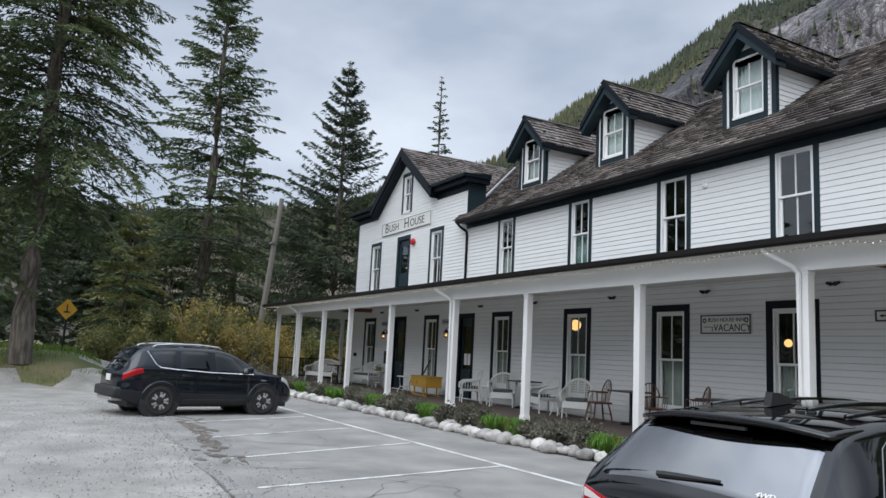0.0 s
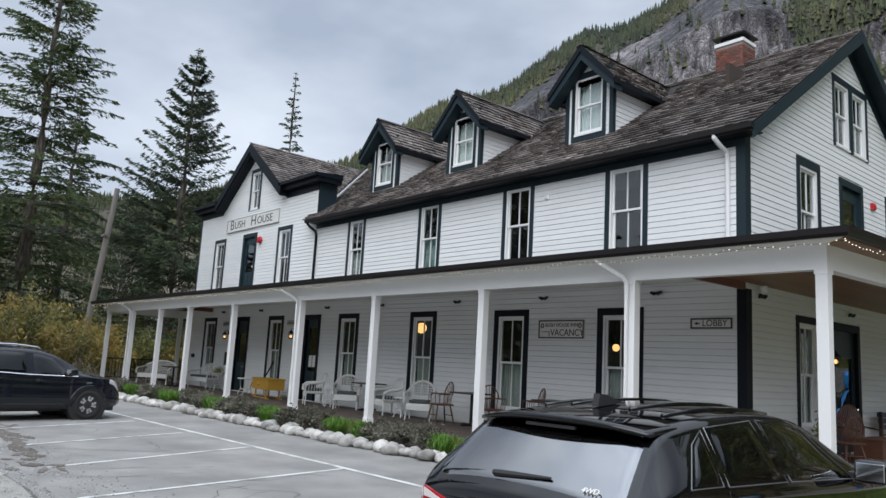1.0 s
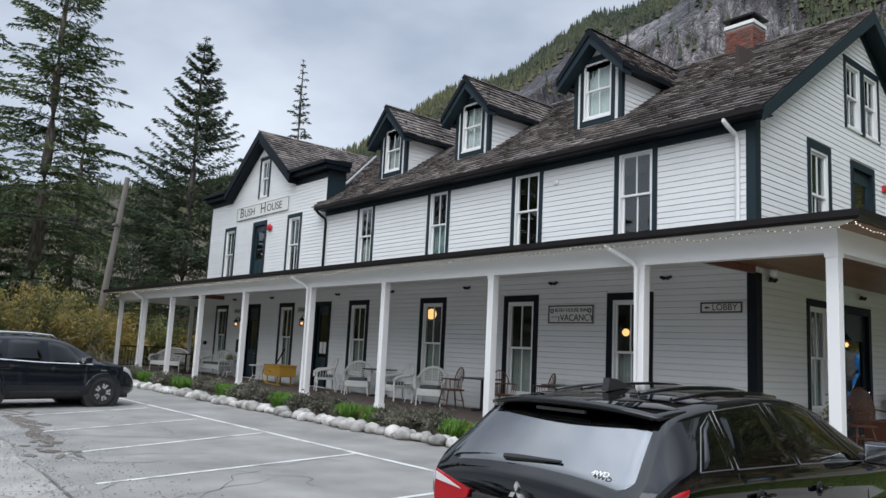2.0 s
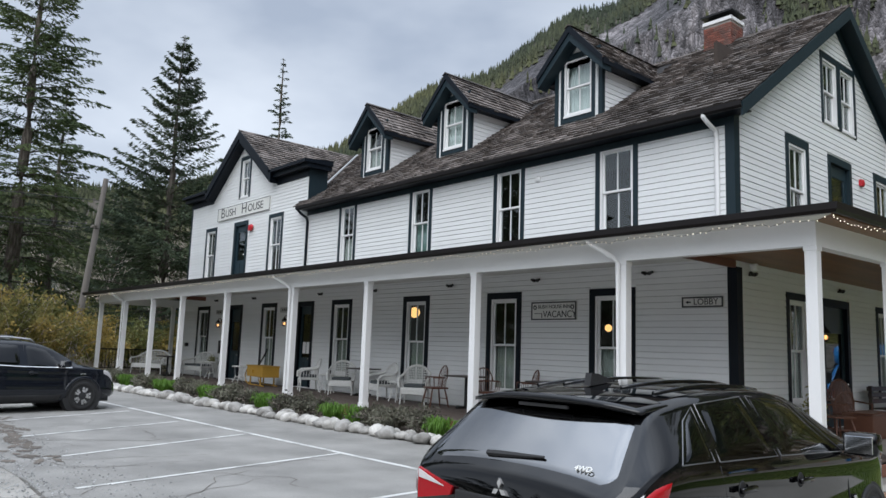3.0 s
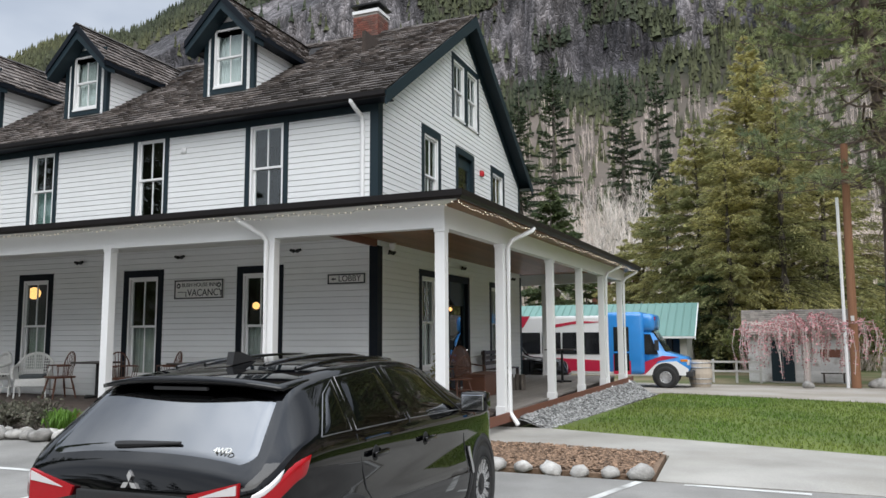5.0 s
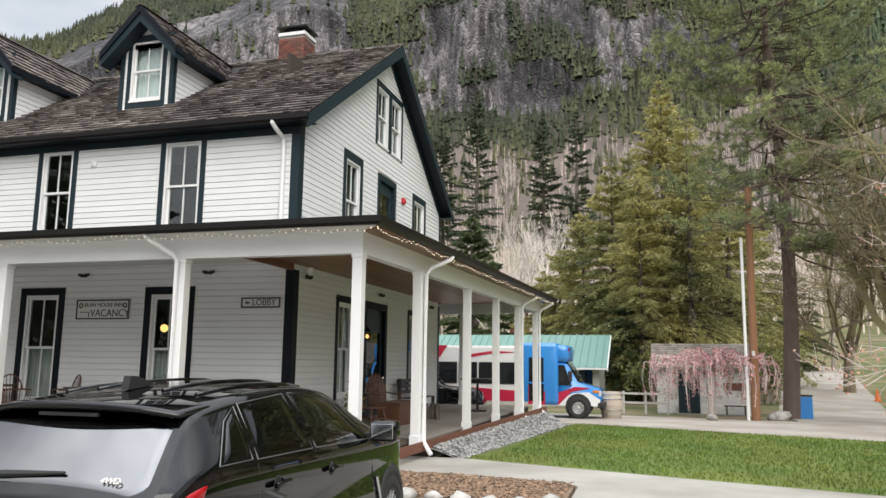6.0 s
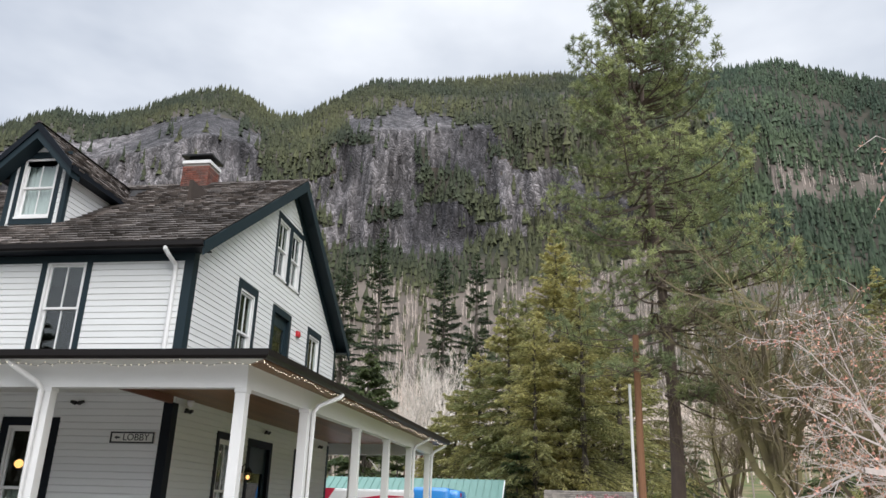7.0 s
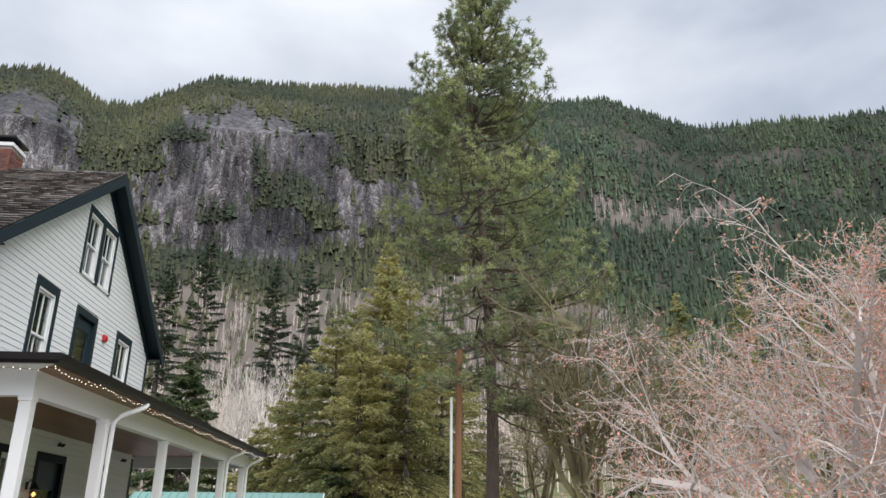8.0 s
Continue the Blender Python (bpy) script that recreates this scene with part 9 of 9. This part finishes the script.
for x0, x1, z0, z1 in ((1.9, 2.9, 0.2, 1.3), (3.2, 3.9, -0.5, 1.35)):
    part("dark_opening", boxes((x0, gy - 0.02, z0, x1, gy - 0.004, z1)), M_SIDEGLASS_SOLID, shed)
part("corner_post", boxes((gx1 - 0.9, gy - 0.5, gz - 0.2, gx1 - 0.72, gy - 0.32, 1.5)), M_TRIM_LOW, shed)

# peeling white cabin with a shingle roof
cx0, cx1, cy = 7.25, 11.45, 23.0
cz = ground_z(9, 23)
cabin = thing("cabin", Matrix.Translation((0, 0, 0)), "small old cabin with peeling white boards", "building")
core = part("wall", boxes((cx0, cy, cz - 0.2, cx1, cy + 4, 1.66)), M_PEELING, cabin)
for k in range(14):
    z = cz + 0.16 * k
    for a, b in ((cx0 - 0.02, cx0 + 0.9), (cx0 + 1.95, cx1 + 0.02)):
        part("wall_board", boxes((a, cy - 0.035, z, b, cy, z + 0.15)), M_PEELING, core)
part("cabin_door", boxes((cx0 + 0.95, cy - 0.03, cz, cx0 + 1.42, cy, 1.3), (cx0 + 1.44, cy - 0.03, cz, cx0 + 1.9, cy, 1.3)), M_TRIM, cabin, "dark green double door")
part("window", boxes((cx1 - 1.25, cy - 0.05, 0.55, cx1 - 0.3, cy - 0.036, 0.9)), M_REDWOOD, cabin, "dark red shuttered window")
part("roof", prism(bmesh.new(), [(cy - 0.35, 1.56), (cy + 2, 2.72), (cy + 4.35, 1.56), (cy + 4.35, 1.48), (cy + 2, 2.62), (cy - 0.35, 1.48)], cx0 - 0.25, cx1 + 0.25, "x"), M_OLDSHAKE, cabin, "mossy grey shingle roof")
SH2 = []
for c in range(12):
    y0 = cy - 0.37 + 2.35 * c / 12
    z0 = 1.56 + 1.16 * c / 12
    u = cx0 - 0.25
    while u < cx1 + 0.2:
        w = rs.uniform(0.12, 0.26)
        SH2.append((u, y0 - rs.uniform(0, 0.02), z0, min(u + w - 0.01, cx1 + 0.25)))
        u += w
V, F = [], []
for u, y0, z0, u1 in SH2:
    b = len(V)
    V += [(u, y0, z0 + 0.03), (u1, y0, z0 + 0.03), (u1, y0 + 0.22, z0 + 0.115), (u, y0 + 0.22, z0 + 0.115), (u, y0, z0), (u1, y0, z0)]
    F += [(b, b + 1, b + 2, b + 3), (b + 4, b + 5, b + 1, b)]
mesh_part("shingles", V, F, M_OLDSHAKE, cabin)["kind"] = "stuff"
bb = thing("cabin_bench", pose(cx1 - 0.8, cy - 0.5, cz), "rough wooden bench against the cabin", "bench")
part("seat", boxes((-0.5, -0.15, 0.38, 0.5, 0.15, 0.43)), M_DARKWOOD, bb)
part("leg", boxes((-0.42, -0.12, 0, -0.36, 0.12, 0.38)), M_DARKWOOD, bb)
part("leg", boxes((0.36, -0.12, 0, 0.42, 0.12, 0.38)), M_DARKWOOD, bb)

# chalet up the slope
p = polar(-9.2, 92)
ch = thing("chalet", Matrix.Translation((p.x, p.y, 0)), "distant chalet with a snow-pale roof among bare trees", "house")
part("wall", boxes((-3.0, 0, p.z - 0.5, 3.0, 6, 9.3)), M_REDWOOD, ch, "red-brown timber wall")
part("roof", prism(bmesh.new(), [(-1.0, 9.0), (3, 11.2), (7, 9.0), (7, 8.8), (3, 11.0), (-1.0, 8.8)], -3.6, 3.6, "x"), M_SIGN, ch, "pale metal roof")
part("dormer_gable", prism(bmesh.new(), [(-1.6, 9.2), (-0.1, 10.7), (1.4, 9.2)], -1.1, 1.5), M_REDWOOD, ch)
for sx in (-1, 1):
    part("dormer_roof", prism(bmesh.new(), [(-0.1, 10.9), (-0.1 + sx * 1.9, 9.15), (-0.1 + sx * 1.9, 9.0), (-0.1, 10.72)], -1.4, 1.5), M_SIGN, ch)
for x in (-0.75, 0.15):
    part("window", boxes((x, -1.14, 9.35, x + 0.4, -1.1, 10.0)), M_SIGN, ch)

# barrel, fence, poles, sign, cone
b = thing("barrel", Matrix.Translation((5.5, 16.6, ground_z(5.5, 16.6))), "pale wooden barrel standing on the drive edge", "barrel")
part("cask", lathe(bmesh.new(), [(0.36, 0), (0.42, 0.25), (0.45, 0.5), (0.42, 0.78), (0.36, 1.02), (0.33, 1.02), (0.33, 0.98), (0.02, 0.98)], 20), M_BARREL, b)
for z, r in ((0.12, 0.395), (0.3, 0.438), (0.72, 0.438), (0.9, 0.395)):
    part("hoop", lathe(bmesh.new(), [(r, z), (r + 0.012, z + 0.01), (r + 0.012, z + 0.04), (r, z + 0.05)], 20), M_METAL, b)
fence = thing("rail_fence", Matrix.Translation((0, 20.5, ground_z(6, 20.5))), "low white two-rail wooden fence", "fence")
for k in range(5):
    part("post", box(bmesh.new(), 3.9 + 0.95 * k - 0.05, -0.05, 0, 3.9 + 0.95 * k + 0.05, 0.05, 1.0, 0.008), M_SHEDWALL, fence)
for z in (0.45, 0.85):
    part("rail", boxes((3.85, -0.08, z, 7.75, -0.05, z + 0.09)), M_SHEDWALL, fence)
pb = polar(6.35, 32.5)
pole = thing("utility_pole", Matrix.Translation(pb), "brown wooden utility pole with a white conduit", "pole")
bm = bmesh.new()
tube(bm, [(0, 0, 0), (0.05, 0, 5.0), (0.12, 0, 9.5)], [0.17, 0.15, 0.13], 12)
part("shaft", bm, M_POLE, pole)
bm = bmesh.new()
tube(bm, [(-0.28, -0.05, 0), (-0.25, -0.05, 7.4)], 0.06, 8)
part("conduit", bm, M_WHITE, pole, "white plastic conduit")
part("marker", boxes((-0.06, -0.17, 2.6, 0.06, -0.155, 2.8)), M_LINE, pole)
lp = Vector((-34.1, -2.85, ground_z(-34.1, -2.85)))
pole = thing("utility_pole", Matrix.Translation(lp) @ pose(0, 0, 0, 0, 0, 0), "leaning grey wooden utility pole", "pole")
bm = bmesh.new()
tube(bm, [(-0.35, -0.4, 0), (0.35, 0.3, 10.2)], [0.19, 0.13], 12)
part("shaft", bm, M_POLE_G, pole)
part("crosspiece", boxes((-0.35, -0.05, 7.6, 0.5, 0.05, 7.7)), M_POLE_G, pole)
bm = bmesh.new()
for z0, z1 in ((9.0, 8.0), (7.7, 7.2), (7.5, 6.7)):
    a, b = lp + Vector((0.3, 0.2, z0)), Vector((-30, -60, z1 + 1.0))
    tube(bm, [a.lerp(b, t / 10) - Vector((0, 0, 1.2 * math.sin(math.pi * t / 10))) for t in range(11)], 0.018, 4)
tagged(part("overhead_wire", bm, M_DARKMETAL), "dark overhead wires between poles", "wire")
sp = polar(-88.1, 36)
sg = thing("road_sign", Matrix.Translation(sp) @ pose(0, 0, 0, 0, 0, 88), "yellow diamond road warning sign on a dark post", "road sign")
bm = bmesh.new()
tube(bm, [(0, 0, 0), (0, 0, 2.3)], 0.05, 8)
part("post", bm, M_DARKMETAL, sg)
part("plate", prism(bmesh.new(), [(0, 1.3), (0.42, 1.75), (0, 2.2), (-0.42, 1.75)], -0.07, -0.05), M_YELLOWSIGN, sg)
part("symbol", boxes((-0.12, -0.08, 1.6, 0.12, -0.072, 1.66), (-0.02, -0.08, 1.66, 0.03, -0.072, 1.95)), M_LETTER, sg)
cp = polar(13.8, 52)
c = thing("traffic_cone", Matrix.Translation(cp + Vector((0, 0, 0.08))), "orange traffic cone beside the drive", "cone")
part("cone_body", lathe(bmesh.new(), [(0.17, 0.03), (0.03, 0.72)], 14), M_ORANGE, c)
part("cone_base", box(bmesh.new(), -0.2, -0.2, 0, 0.2, 0.2, 0.035, 0.01), M_ORANGE, c)
ip = polar(15.8, 26)
s = thing("entrance_sign", Matrix.Translation(ip), "blue and white board sign hung on dark posts", "sign")
part("board", boxes((-0.45, -0.03, 0.55, 0.45, 0.03, 1.2)), M_BUSBLUE, s)
part("picture_bar", boxes((-0.38, -0.036, 0.62, 0.38, -0.03, 0.82)), M_SIGN, s)
part("letter_bar", boxes((-0.3, -0.036, 0.95, 0.3, -0.03, 1.05)), M_SIGN, s)
for sx in (-0.5, 0.5):
    part("post", boxes((sx - 0.04, -0.04, -0.1, sx + 0.04, 0.04, 1.35)), M_DARKWOOD, s)
bin_ = thing("waste_bin", Matrix.Translation(polar(9.4, 36)), "blue waste bin behind the pine", "bin")
part("bin_body", box(bmesh.new(), -0.3, -0.3, 0, 0.3, 0.3, 1.0, 0.04), M_BUSBLUE, bin_)
part("bin_lid", box(bmesh.new(), -0.32, -0.33, 1.0, 0.32, 0.32, 1.07, 0.03), M_PLASTIC, bin_)

# ---- bare woods on the lower slope ----
rng = random.Random(55)
V, F = [], []
for _ in range(8500):
    az = rng.uniform(-30, 46)
    d = rng.uniform(130, 330)
    if rng.random() < 0.66:
        s = rng.uniform(0.02, 0.8)
        if not bare_belt(az, s):
            continue
        x, y, z = mountain_point(az, s)
    else:
        b = polar(az, d)
        x, y, z = b.x, b.y, b.z
    h = rng.uniform(9, 17)
    p0 = Vector((x, y, z - 0.5))
    top = p0 + Vector((rng.uniform(-1, 1), rng.uniform(-1, 1), h))
    rows = [(p0, top, 0.16, 0.04)]
    for k in range(12):
        s = rng.uniform(0.25, 0.95)
        q = p0.lerp(top, s)
        a = rng.uniform(0, 6.283)
        e = q + Vector((math.cos(a), math.sin(a), rng.uniform(0.6, 1.6))) * h * 0.17 * (1.25 - s)
        rows.append((q, e, 0.06, 0.025))
    v, f = seg_mesh(rows, 3)
    o = len(V)
    V += v
    F += [tuple(o + i for i in q) for q in f]
tagged(mesh_part("far_bare_woods", V, F, M_BAREWOOD), "pale leafless deciduous wood on the lower slope", "forest", kind="stuff")
